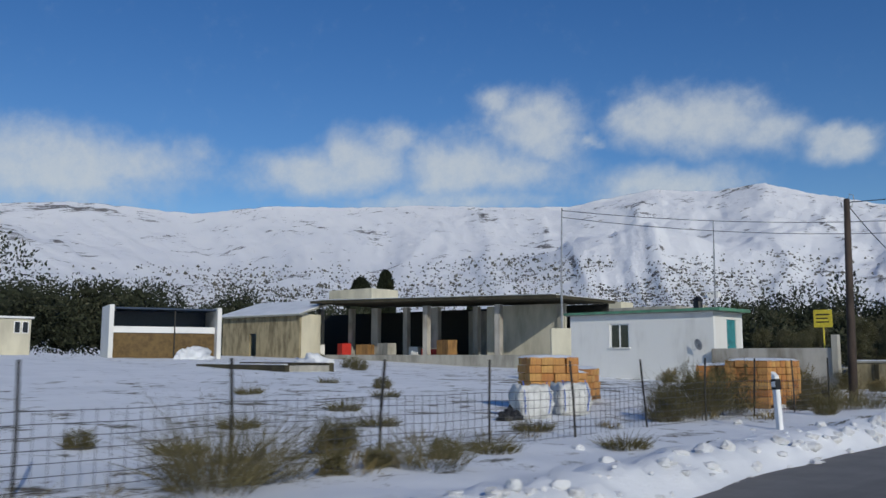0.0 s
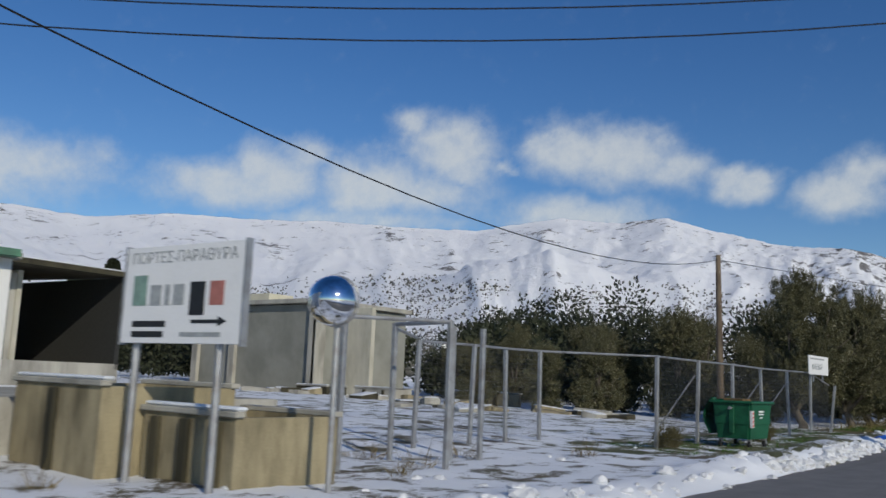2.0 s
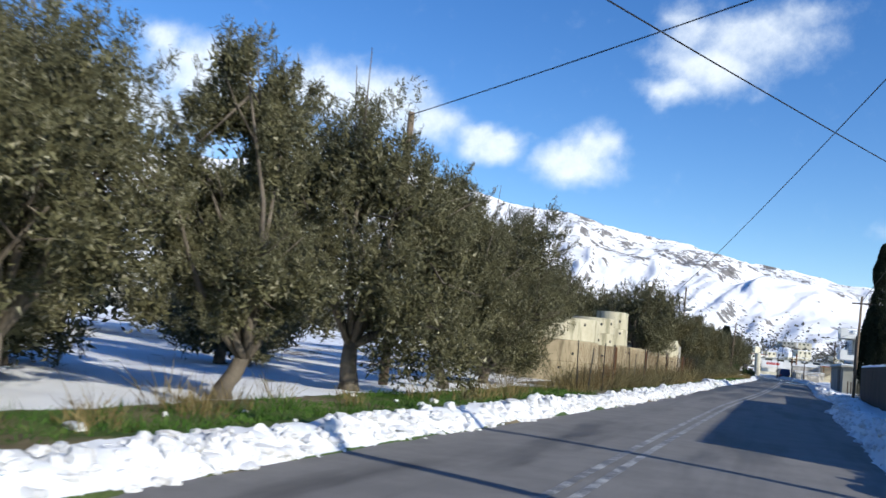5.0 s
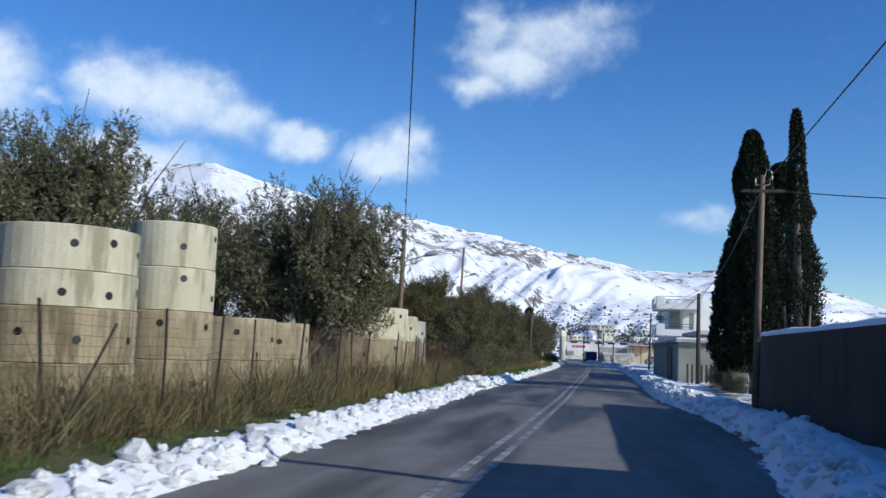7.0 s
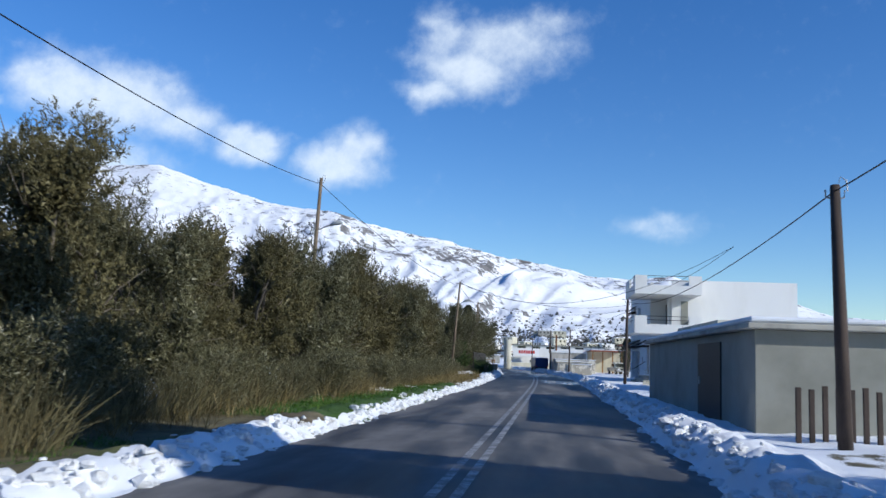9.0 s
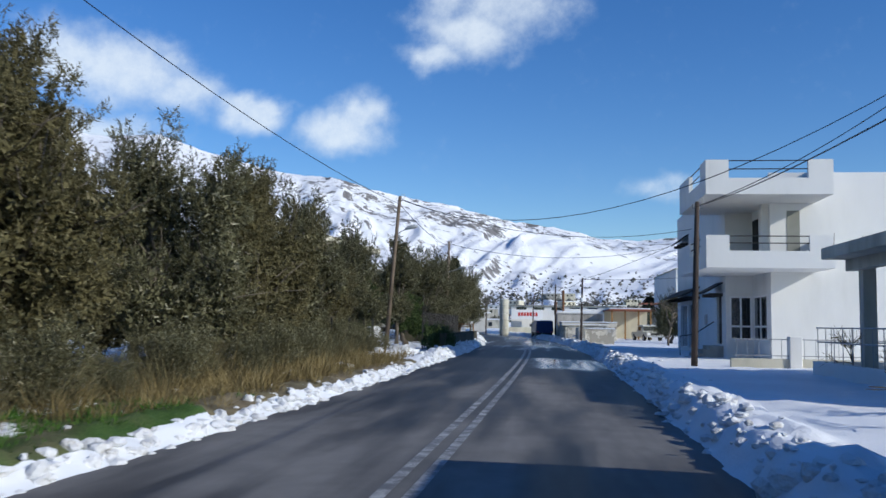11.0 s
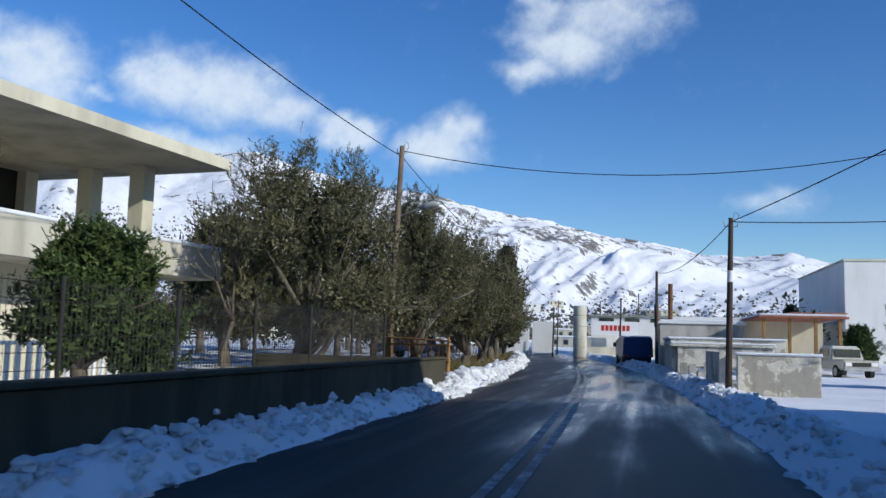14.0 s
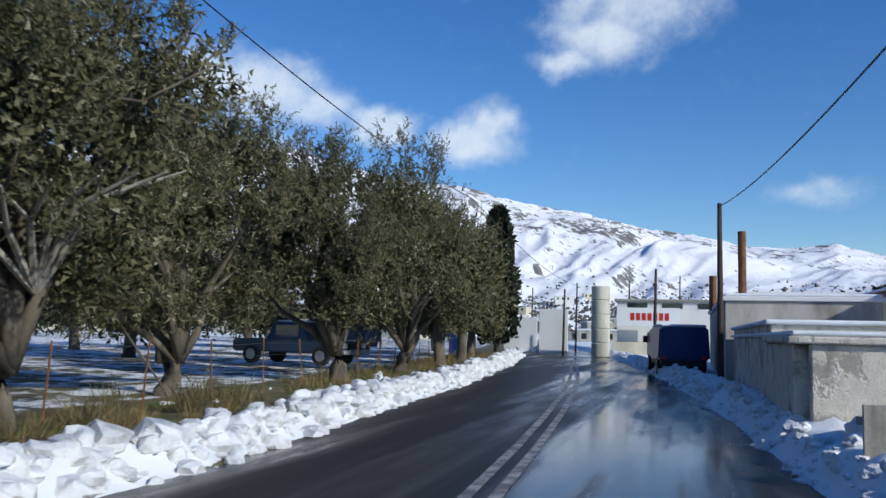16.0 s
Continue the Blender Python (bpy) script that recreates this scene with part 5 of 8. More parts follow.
def grey_building():
    ob = thing("grey_block_building", "unfinished grey concrete block building with a flat roof", "building", (0, 0, 0))
    x0, x1, y0, y1, z0, zt = -45, -34.6, 64.5, 72, -0.2, 5.3
    part("wall", boxes((x0, x1, y0, y1, z0, zt)), "grey_block", ob)
    for x in (x0 - 0.2, x0 + 3.3, x1 - 0.35):
        part("pier", boxes((x, x + 0.55, y0 - 0.25, y0, z0, zt + 0.05), bevel=0.02), "concrete", ob)
    part("pier", boxes((x1, x1 + 0.25, y0 - 0.25, y0 + 0.5, z0, zt + 0.05), bevel=0.02), "concrete", ob)
    part("fin_wall", boxes((x1 + 0.9, x1 + 2.7, y0 + 1.5, y0 + 1.8, z0, zt - 0.1), bevel=0.02), "pale_concrete", ob, "pale concrete slab")
    part("roof", boxes((x0 - 0.4, x1 + 0.3, y0 - 0.4, y1 + 0.2, zt + 0.05, zt + 0.3), bevel=0.02), "concrete", ob)
    part("roof_box", boxes((x0 + 2, x0 + 4, y0 + 2, y0 + 4, zt + 0.3, zt + 1.0), bevel=0.02), "cream_plaster", ob)


grey_building()


def tank(at, size, label, material="tan_concrete", ribs=2):
    x, y, z = at
    w, d, h = size
    ob = thing("concrete_trough", label, "trough", at)
    t = 0.14
    bm = boxes((0, w, 0, d, -0.3, h))
    top = max(bm.faces, key=lambda f: f.calc_center_median().z)
    bmesh.ops.inset_region(bm, faces=[top], thickness=t)
    sunk = bmesh.ops.extrude_face_region(bm, geom=[top])["geom"]
    bmesh.ops.translate(bm, verts=[v for v in sunk if isinstance(v, bmesh.types.BMVert)], vec=(0, 0, -0.3))
    bmesh.ops.delete(bm, geom=[top], context="FACES")
    part("basin", bm, material, ob)
    part("rim", boxes((-0.05, w + 0.05, -0.05, 0.1, h, h + 0.07), bevel=0.012), "concrete", ob)
    part("rim", boxes((-0.05, w + 0.05, d - 0.1, d + 0.05, h, h + 0.07), bevel=0.012), "concrete", ob)
    part("snow_cap", boxes((-0.02, w + 0.02, 0.0, 0.16, h + 0.07, h + 0.12), bevel=0.02), "snow", ob, "snow along the rim")
    for k in range(ribs):
        xx = w * (k + 0.5) / ribs
        part("pier", boxes((xx - 0.08, xx + 0.08, -0.07, 0, -0.3, h - 0.05), bevel=0.01), "mossy_shaded_concrete", ob)
    return ob


tank((-11.75, 37.2, gz(-11, 37.4)), (2.1, 2.0, 1.05), "stained concrete trough with snow on its rim", "tan_concrete", 1)
tank((-9.55, 37.75, gz(-9, 37.8)), (1.75, 1.6, 0.78), "lower stained concrete trough beside the sign", "tan_concrete", 3)

tank((-31.0, 64.0, gz(-31, 64)), (2.6, 1.4, 0.42), "low concrete trough with snow on its rim", "concrete", 2)
tank((-27.0, 66.5, gz(-27, 66.5)), (3.6, 1.3, 0.5), "long low concrete trough with snow on its rim", "tan_concrete", 3)
tank((-33.5, 62.3, gz(-33.5, 62.3)), (2.2, 1.4, 0.36), "low mossy concrete trough in the snowy yard", "mossy_shaded_concrete", 2)


def rubble(x, y, seed):
    """Broken slabs and blocks lying flat in the snow."""
    rg = np.random.default_rng(seed)
    ob = thing("rubble", "broken concrete slabs and blocks half covered by snow", "rubble", (x, y, gz(x, y)), 40 * seed)
    for k in range(7):
        w, d, h = rg.uniform(0.3, 0.8), rg.uniform(0.2, 0.45), rg.uniform(0.1, 0.26)
        p = part("block", boxes((-w, w, -d, d, -0.1, h), bevel=0.03), ("concrete", "tan_concrete", "mossy_shaded_concrete")[k % 3], ob)
        p.matrix_basis = pose(rg.normal(0, 1.3), rg.normal(0, 0.7), 0, rg.normal(0, 5), rg.normal(0, 5), rg.uniform(0, 180))
        if k % 2:
            part("snow_cap", boxes((-w * 0.9, w * 0.9, -d * 0.9, d * 0.9, h, h + 0.05), bevel=0.02), "snow", p, "cap of snow")


for seed, (x, y) in enumerate(((-24.0, 62.0), (-20.5, 60.5), (-28.5, 62.5), (-17.5, 63.5), (-33.0, 60.5))):
    rubble(x, y, seed + 1)

# yellow notice on a post
ob = thing("yellow_notice", "small yellow notice board on a thin post", "sign", (-12.6, 36.95, 1.12))
part("post", pipe([(0, 0, -0.6), (0, 0, 2.2)], 0.03, 8), "yellow_paint", ob)
board = part("board", boxes((-0.38, 0.38, -0.04, -0.015, 1.55, 2.28), bevel=0.008), "yellow_paint", ob)
part("lettering", boxes((-0.28, 0.28, -0.046, -0.041, 2.05, 2.11), (-0.28, 0.2, -0.046, -0.041, 1.9, 1.95), (-0.28, 0.25, -0.046, -0.041, 1.75, 1.8)), "black_paint", board)


def words(text, size, mat, parent, at, turn=(90, 0, 0), name="lettering", depth=0.002, align="LEFT"):
    cu = bpy.data.curves.new(name, "FONT")
    cu.body, cu.size, cu.extrude, cu.align_x = text, size, depth, align
    tmp = bpy.data.objects.new("tmp", cu)
    scene.collection.objects.link(tmp)
    bpy.context.view_layer.update()
    me = bpy.data.meshes.new_from_object(tmp.evaluated_get(bpy.context.evaluated_depsgraph_get()))
    bpy.data.objects.remove(tmp)
    me.materials.append(M[mat])
    ob_ = new(name, me)
    ob_.parent = parent
    ob_.matrix_basis = pose(*at, *turn)
    return ob_


def shop_sign():
    ob = thing("shop_sign", "white shop sign board for doors and windows on two grey posts", "sign", (-8.42, 37.35, 0), 4)
    g = gz(-8.4, 37.3)
    for x in (-0.82, 0.62):
        part("post", pipe([(x, 0.06, g - 0.3), (x, 0.06, 2.2)], 0.045, 10), "steel", ob)
    b = part("board", boxes((-1.02, 1.02, -0.03, 0.0, 1.74, 2.88), bevel=0.006), "sign_white", ob)
    part("edge", boxes((1.02, 1.05, -0.035, 0.05, 1.72, 2.9)), "steel", b)
    part("edge", boxes((-1.05, -1.02, -0.035, 0.05, 1.72, 2.9)), "steel", b)
    words("ΠΟΡΤΕΣ-ΠΑΡΑΘΥΡΑ", 0.185, "grey_paint", b, (0, -0.034, 2.68), align="CENTER")
    # trade mark as plain shapes
    MARK = "green, grey and red trade mark shapes"

    for xa, xb, za, zb, mat in ((-0.85, -0.60, 2.18, 2.54, "sign_green"), (-0.53, -0.33, 2.18, 2.42, "grey_paint"), (-0.27, -0.18, 2.18, 2.42, "grey_paint"), (-0.12, 0.07, 2.18, 2.42, "grey_paint"), (0.17, 0.42, 2.06, 2.44, "black_paint"), (0.50, 0.73, 2.17, 2.44, "sign_red")):
        part("trade_mark", boxes((xa, xb, -0.036, -0.030, za, zb), bevel=0.002), mat, b, MARK)
    ar = boxes((0.22, 0.66, -0.036, -0.032, 1.97, 2.01))
    v = [ar.verts.new(p) for p in ((0.66, -0.034, 1.93), (0.80, -0.034, 1.99), (0.66, -0.034, 2.05))]
    ar.faces.new(v)
    part("arrow", ar, "black_paint", b, "black arrow")
    part("text_bar", boxes((-0.82, -0.22, -0.036, -0.032, 1.93, 2.00), (-0.82, -0.25, -0.036, -0.032, 1.81, 1.88)), "black_paint", b)
    part("text_bar", boxes((0.05, 0.72, -0.036, -0.032, 1.82, 1.87)), "grey_paint", b)


shop_sign()


def dome_mirror():
    g = gz(-7.15, 38.5)
    ob = thing("traffic_mirror", "round convex mirror on a post by the gate", "mirror", (-7.15, 38.5, 0))
    part("post", pipe([(0, 0.1, g - 0.3), (0, 0.1, 2.1)], 0.035, 10), "steel", ob)
    bm = bmesh.new()
    bmesh.ops.create_uvsphere(bm, u_segments=40, v_segments=24, radius=0.29)
    for v in bm.verts:
        if v.co.y > 0.05:
            v.co.y = 0.05
    bmesh.ops.rotate(bm, verts=bm.verts, matrix=Euler((0, 0, radians(20))).to_matrix())
    bmesh.ops.translate(bm, verts=bm.verts, vec=(0, 0, 2.31))
    part("dome", bm, "mirror", ob, "shining mirror dome", smooth=True)
    part("rim", pipe([(0.29 * math.cos(a) * math.cos(radians(20)), 0.055 + 0.29 * math.cos(a) * math.sin(radians(20)), 2.31 + 0.29 * math.sin(a)) for a in np.linspace(0, math.tau, 29)], 0.014, 6), "steel", ob)


dome_mirror()


# tall mesh fence
def mesh_fence():
    ob = thing("mesh_fence", "tall galvanised wire mesh fence with steel posts and a top rail", "fence", (0, 0, 0))
    run = [(-10.9, 44.6), (-10.8, 46.3), (-10.85, 47.7), (-10.9, 49.2), (-8.5, 50.4), (-8.5, 52.8), (-8.55, 55.5), (-8.55, 58.0), (-8.5, 60.4), (-8.55, 63.0), (-8.6, 65.6)]
    pm = None
    for x, y in run:
        g = gz(x, y)
        if pm is None:
            p = part("post", boxes((-0.04, 0.04, -0.04, 0.04, -0.3, 2.0), bevel=0.006), "steel", ob)
            pm = p.data
        else:
            p = new("post", pm)
            p.parent = ob
        p.matrix_basis = pose(x, y, g + 0.08, 1.2 * math.sin(y * 5), 1.5 * math.sin(y * 3), 0)
    p.matrix_basis = pose(x, y, g - 0.3, 3, 7, 0)
    for i, ((xa, ya), (xb, yb)) in enumerate(zip(run, run[1:])):
        za, zb = gz(xa, ya) + 2.06, gz(xb, yb) + (2.06 if i < 9 else 1.7)
        part("top_rail", pipe([(xa, ya, za), (xb, yb, zb)], 0.026, 8), "steel", ob)
        if i == 3:
            continue
        bm = bmesh.new()
        L = math.hypot(xb - xa, yb - ya)
        for k in range(1, 19):
            z = -2.0 + k * 0.105
            tube(bm, [(xa, ya, za + z), (xb, yb, zb + z)], 0.0022, 3, False)
        for k in range(1, int(L / 0.055)):
            u = k * 0.055 / L
            x, y, z = xa + (xb - xa) * u, ya + (yb - ya) * u, za + (zb - za) * u
            tube(bm, [(x, y, z - 1.95), (x, y, z)], 0.0022, 3, False)
        part("wire_mesh", bm, "wire", ob, "fine galvanised wire mesh")
    for x, y in ((-8.5, 52.8), (-8.55, 58.0), (-8.5, 60.4)):
        g = gz(x, y)
        part("brace", pipe([(x - 0.05, y, g + 1.7), (x - 1.1, y - 0.4, g)], 0.022, 6), "steel", ob)
    g2 = thing("gate_frame", "bare steel gate frame in the snow", "gate", (0, 0, 0))
    for x, y in ((-9.75, 42.6), (-8.25, 42.2), (-8.9, 40.5), (-9.1, 43.4), (-8.9, 44.0)):
        part("post", boxes((x - 0.04, x + 0.04, y - 0.04, y + 0.04, gz(x, y) - 0.3, 2.38), bevel=0.006), "steel", g2)
    part("top_bar", pipe([(-9.75, 42.6, 2.36), (-8.25, 42.2, 2.36)], 0.035, 8), "steel", g2)
    part("top_bar", pipe([(-8.9, 40.5, 2.32), (-8.25, 42.2, 2.36)], 0.03, 8), "steel", g2)
    part("top_bar", pipe([(-9.75, 42.6, 2.3), (-10.9, 44.6, 2.25)], 0.03, 8), "steel", g2)


mesh_fence()


def dumpster():
    ob = thing("waste_container", "green plastic wheeled waste container standing in snow and grass", "waste container", (-7.55, 53.35, gz(-7.5, 53.3) - 0.02), -3)
    # length 1.36 along y, depth 1.06 along x; open on top, its lid folded down behind
    bm = boxes((-0.5, 0.5, -0.68, 0.68, 0.22, 1.12))
    for v in bm.verts:
        if v.co.z < 0.5:
            v.co.x *= 0.82
            v.co.y *= 0.88
    bmesh.ops.bevel(bm, geom=[e for e in bm.edges if abs(e.verts[0].co.z - e.verts[1].co.z) > 0.3], offset=0.05, segments=2, affect="EDGES")
    top = max(bm.faces, key=lambda f: f.calc_center_median().z)
    bmesh.ops.inset_region(bm, faces=[top], thickness=0.05)
    sunk = bmesh.ops.extrude_face_region(bm, geom=[top])["geom"]
    bmesh.ops.translate(bm, verts=[v for v in sunk if isinstance(v, bmesh.types.BMVert)], vec=(0, 0, -0.55))
    bmesh.ops.delete(bm, geom=[top], context="FACES")
    part("body", bm, "bin_green", ob, smooth=False)
    for y0_, y1_ in ((-0.73, -0.66), (0.66, 0.73)):
        part("rim", boxes((-0.54, 0.54, y0_, y1_, 1.06, 1.13), bevel=0.02), "bin_green", ob)
    part("rim", boxes((0.48, 0.55, -0.66, 0.66, 1.06, 1.13), bevel=0.02), "bin_green", ob)
    lid = bmesh.new()
    arc = [(-0.56 - 0.17 * math.sin(math.pi * k / 10), 1.16 - 0.86 * k / 10) for k in range(11)]
    ends = [[lid.verts.new((x, y, z)) for x, z in arc] for y in (-0.66, 0.66)]
    for k in range(10):
        lid.faces.new((ends[0][k], ends[0][k + 1], ends[1][k + 1], ends[1][k]))
    bmesh.ops.solidify(lid, geom=lid.faces[:], thickness=0.03)
    bmesh.ops.recalc_face_normals(lid, faces=lid.faces)
    part("lid", lid, "bin_green", ob, "domed green lid folded down behind")
    part("carton", boxes((-0.3, 0.2, -0.45, 0.05, 0.85, 1.18), bevel=0.02), "brown_chip", ob, "brown cardboard carton inside")
    for x in (-0.25, 0.25):
        part("hinge", boxes((x * 0.0 - 0.58, x * 0.0 - 0.48, x * 2 - 0.08, x * 2 + 0.08, 1.10, 1.19), bevel=0.02), "bin_green", ob)
    for s in (-1, 1):
        part("trunnion", pipe([(0, s * 0.68, 0.95), (0, s * 0.80, 0.95)], 0.035, 8), "steel", ob)
        part("rib", boxes((-0.06, 0.06, s * 0.66 - 0.03, s * 0.66 + 0.03, 0.35, 1.05), bevel=0.01), "bin_green", ob)
        for x in (-0.36, 0.36):
            w = part("wheel", pipe([(x - 0.03, s * 0.48, 0.09), (x + 0.03, s * 0.48, 0.09)], 0.09, 12), "rubber", ob)
            part("caster", boxes((x - 0.045, x + 0.045, s * 0.48 - 0.03, s * 0.48 + 0.03, 0.1, 0.24)), "steel", w)
    st = part("striped_plate", boxes((0.44, 0.50, -0.62, -0.52, 0.50, 0.90)), "sign_white", ob, "red and white striped warning plate")
    bm = bmesh.new()
    for k in range(4):
        z = 0.51 + k * 0.095
        v = [bm.verts.new(p) for p in ((0.504, -0.62, z), (0.504, -0.52, z + 0.04), (0.504, -0.52, z + 0.085), (0.504, -0.62, z + 0.045))]
        bm.faces.new(v)
    part("stripe", bm, "red_paint", st, "red stripe")
    part("text_bar", boxes((0.475, 0.482, -0.16, 0.14, 0.86, 0.90), (0.475, 0.482, -0.18, 0.16, 0.80, 0.83), (0.475, 0.482, -0.1, 0.08, 0.72, 0.75)), "sign_white", ob)


dumpster()


def key_sign():
    ob = thing("locksmith_sign", "white board sign on the fence, lettered in Greek", "sign", (-8.3, 63.15, 0), 88)
    b = part("board", boxes((-1.05, 1.05, -0.02, 0.01, 2.14, 2.78), bevel=0.006), "sign_white", ob)
    words("ΚΛΕΙΔΑΡ", 0.27, "grey_paint", b, (-0.74, -0.024, 2.32))
    part("text_bar", boxes((-0.9, 0.6, -0.024, -0.021, 2.65, 2.70)), "grey_paint", b)
    for x in (-0.5, 0.5):
        part("bracket", boxes((x - 0.02, x + 0.02, 0.0, 0.04, 1.9, 2.2)), "steel", ob)


key_sign()

# ---- concrete well rings behind a wire fence ----
def well_ring(x, y, z, r, h, material, label, holes=3, turn=0.0):
    ob = thing("concrete_ring", label, "concrete ring", (x, y, z), turn, "concrete rings")
    bm = bmesh.new()
    n, t = 40, 0.11
    prof = [(r, 0.02), (r, h - 0.02), (r - 0.02, h), (r - t + 0.02, h), (r - t, h - 0.02), (r - t, 0.02), (r - 0.03, 0.0)]
    rings = []
    for k in range(n):
        a = math.tau * k / n
        w = 1 + 0.004 * math.sin(5 * a + x)
        rings.append([bm.verts.new((q * w * math.cos(a), q * w * math.sin(a), zz)) for q, zz in prof])
    for k in range(n):
        A, B = rings[k], rings[(k + 1) % n]
        for i in range(len(prof)):
            j = (i + 1) % len(prof)
            bm.faces.new((A[i], B[i], B[j], A[j]))
    bmesh.ops.recalc_face_normals(bm, faces=bm.faces)
    part("ring", bm, material, ob, smooth=False)
    rg = np.random.default_rng(int(x * 31 + y * 7 + z * 3) % 10000)
    for k in range(holes):
        a = radians(-110 + 120 * (k + 0.5) / holes + rg.uniform(-10, 10))
        c, d = Vector((math.cos(a), math.sin(a), 0)), h * rg.uniform(0.3, 0.75)
        part("hole", pipe([c * (r - 0.06) + Vector((0, 0, d)), c * (r + 0.006) + Vector((0, 0, d))], 0.07, 10), "black_paint", ob, "dark lifting hole")
    return ob


RING = "pale concrete well ring stacked in the yard"
for x, y, r, tiers in ((-11.0, 116.6, 2.6, ((0.9, "ring_tan"), (0.95, "ring_tan"), (1.0, "ring_pale"))),
                       (-9.75, 121.2, 1.25, ((0.9, "ring_tan"), (0.9, "ring_tan"), (0.6, "ring_pale"), (0.75, "ring_pale"))),
                       (-9.2, 124.0, 0.9, ((0.95, "ring_tan"), (0.95, "ring_tan"), (0.85, "ring_pale"), (0.9, "ring_pale"))),
                       (-8.9, 126.6, 1.0, ((0.95, "ring_tan"), (0.95, "ring_tan"))),
                       (-8.7, 128.8, 0.9, ((0.95, "ring_tan"), (0.9, "ring_tan"))),
                       (-8.75, 138.3, 1.62, ((0.65, "ring_tan"), (0.95, "ring_tan"), (1.12, "ring_pale"))),
                       (-8.75, 141.6, 1.35, ((0.65, "ring_tan"), (0.95, "ring_tan"), (1.0, "ring_pale"))),
                       (-8.6, 144.0, 1.1, ((0.65, "concrete"), (0.95, "concrete"), (0.9, "concrete"))),
                       (-11.7, 139.8, 1.2, ((0.65, "ring_tan"), (0.95, "ring_tan"), (0.85, "concrete"))), (-13.2, 134.5, 1.7, ((0.9, "ring_pale"), (0.9, "ring_pale"))),
                       (-12.5, 147.5, 1.2, ((0.9, "concrete"), (0.9, "concrete")))):
    z = gz(x, y) - 0.05
    for i, (h, mat) in enumerate(tiers):
        well_ring(x, y, z, r * (1 - 0.02 * i), h, mat, RING if mat == "ring_pale" else "stained brown concrete well ring behind the wire fence", 3 if r > 1.05 else 2, 11 * i)
        z += h


def ring_fence():
    ob = thing("ring_yard_fence", "sagging wire mesh fence on thin dark posts", "fence", (0, 0, 0))
    ys = [106.5, 109, 111.6, 114.2, 116.6, 118.9, 121.2, 123.4, 125.5, 127.6, 129.8, 132.4, 135, 137.2, 139.0, 141.2, 143.6, 146.0]
    pts = [(-6.9 + 0.25 * math.sin(y * 0.7), y) for y in ys]
    me = None
    for i, (x, y) in enumerate(pts):
        if me is None:
            p = part("post", pipe([(0, 0, -0.2), (0.01, 0.0, 1.0), (0.03, 0.02, 1.75)], 0.022, 6), "dark_steel", ob)
            me = p.data
        else:
            p = new("post", me)
            p.parent = ob
        p.matrix_basis = pose(x, y, gz(x, y), 4 * math.sin(y * 5), 5 * math.sin(y * 3), 30 * i)
    for (xa, ya), (xb, yb) in zip(pts, pts[1:]):
        bm = bmesh.new()
        za, zb = gz(xa, ya), gz(xb, yb)
        n = int((yb - ya) / 0.11)
        for k in range(13):
            z = 0.1 + 0.125 * k
            tube(bm, [(xa, ya, za + z), ((xa + xb) / 2 + 0.05, (ya + yb) / 2, (za + zb) / 2 + z - 0.03), (xb, yb, zb + z)], 0.003, 3, False)
        for k in range(n):
            u = k / n
            tube(bm, [(xa + (xb - xa) * u, ya + (yb - ya) * u, za + 0.05), (xa + (xb - xa) * u + 0.02, ya + (yb - ya) * u, za + 1.66)], 0.0025, 3, False)
        part("wire_mesh", bm, "rust", ob, "rusty wire mesh")
    for y in (108, 118, 137):
        part("brace", pipe([(-6.9, y, gz(-6.9, y) + 1.5), (-6.7, y - 1.6, gz(-6.9, y))], 0.02, 6), "dark_steel", ob)


ring_fence()

# street poles of the left-hand side, with lamps
LAMP_POLE = "weathered wooden utility pole with a street lamp"
PD = (-10.85, 178.7, 9.9)
for foot, tip, arm, mat in (((-8.1, 141.0, 0.2), (-8.05, 141.3, 6.15), (4.6, 0.9), "pole_wood"),
                            ((-11.1, 178.4, 0.3), PD, (7.0, 0.7), "pole_wood"),
                            ((-7.15, 209.7, 0.3), (-6.65, 210.1, 7.8), (5.55, 0.5), "pole_wood"),
                            ((-6.75, 232.2, 0.3), (-6.6, 232.6, 7.65), (5.0, 0.8), "pole_wood")):
    pole("utility_pole", LAMP_POLE, foot, tip, 0.10, mat, arm)
pole("utility_pole", "short dark wooden pole beside the olive trees", (-7.2, 232.0, 0.3), (-7.05, 232.3, 5.0), 0.10, "pole_dark", cap=False)
pole("utility_pole", "twin-armed wooden pole beside the dark wall", (3.0, 128.6, 0.1), (3.25, 128.8, 5.85), 0.075, "pole_wood")
cross = tagged(part("cross_arm", boxes((2.75, 3.75, 128.72, 128.80, 5.42, 5.50), bevel=0.01), "pole_dark"), "dark cross arm on the pole top", "cross arm")
pole("utility_pole", "dark wooden pole by the small shed", (4.9, 153.6, 0.2), (5.0, 154.2, 4.8), 0.11, "pole_dark")
pole("utility_pole", "dark wooden pole on the snowy pavement", (5.75, 198.3, 0.15), (5.9, 198.3, 5.85), 0.10, "pole_dark")
pole("utility_pole", "dark wooden pole with a pale band beside the low wall", (3.2, 229.9, 0.2), (3.3, 229.9, 4.85), 0.08, "pole_dark")
pole("utility_pole", "thin dark pole beside the low buildings", (1.75, 256.9, 0.2), (1.75, 256.9, 5.65), 0.09, "pole_dark", cap=False)
for x, y, h in ((-3.6, 300, 6.0), (-9.2, 312, 6.5), (-0.8, 275, 5.0), (0.2, 330, 8.5), (-16.5, 330, 7.0), (-7.6, 291, 4.8)):
    pole("utility_pole", "thin distant utility pole by the village road", (x, y, 0), (x + 0.1, y, h), 0.08, "pole_dark", cap=False)
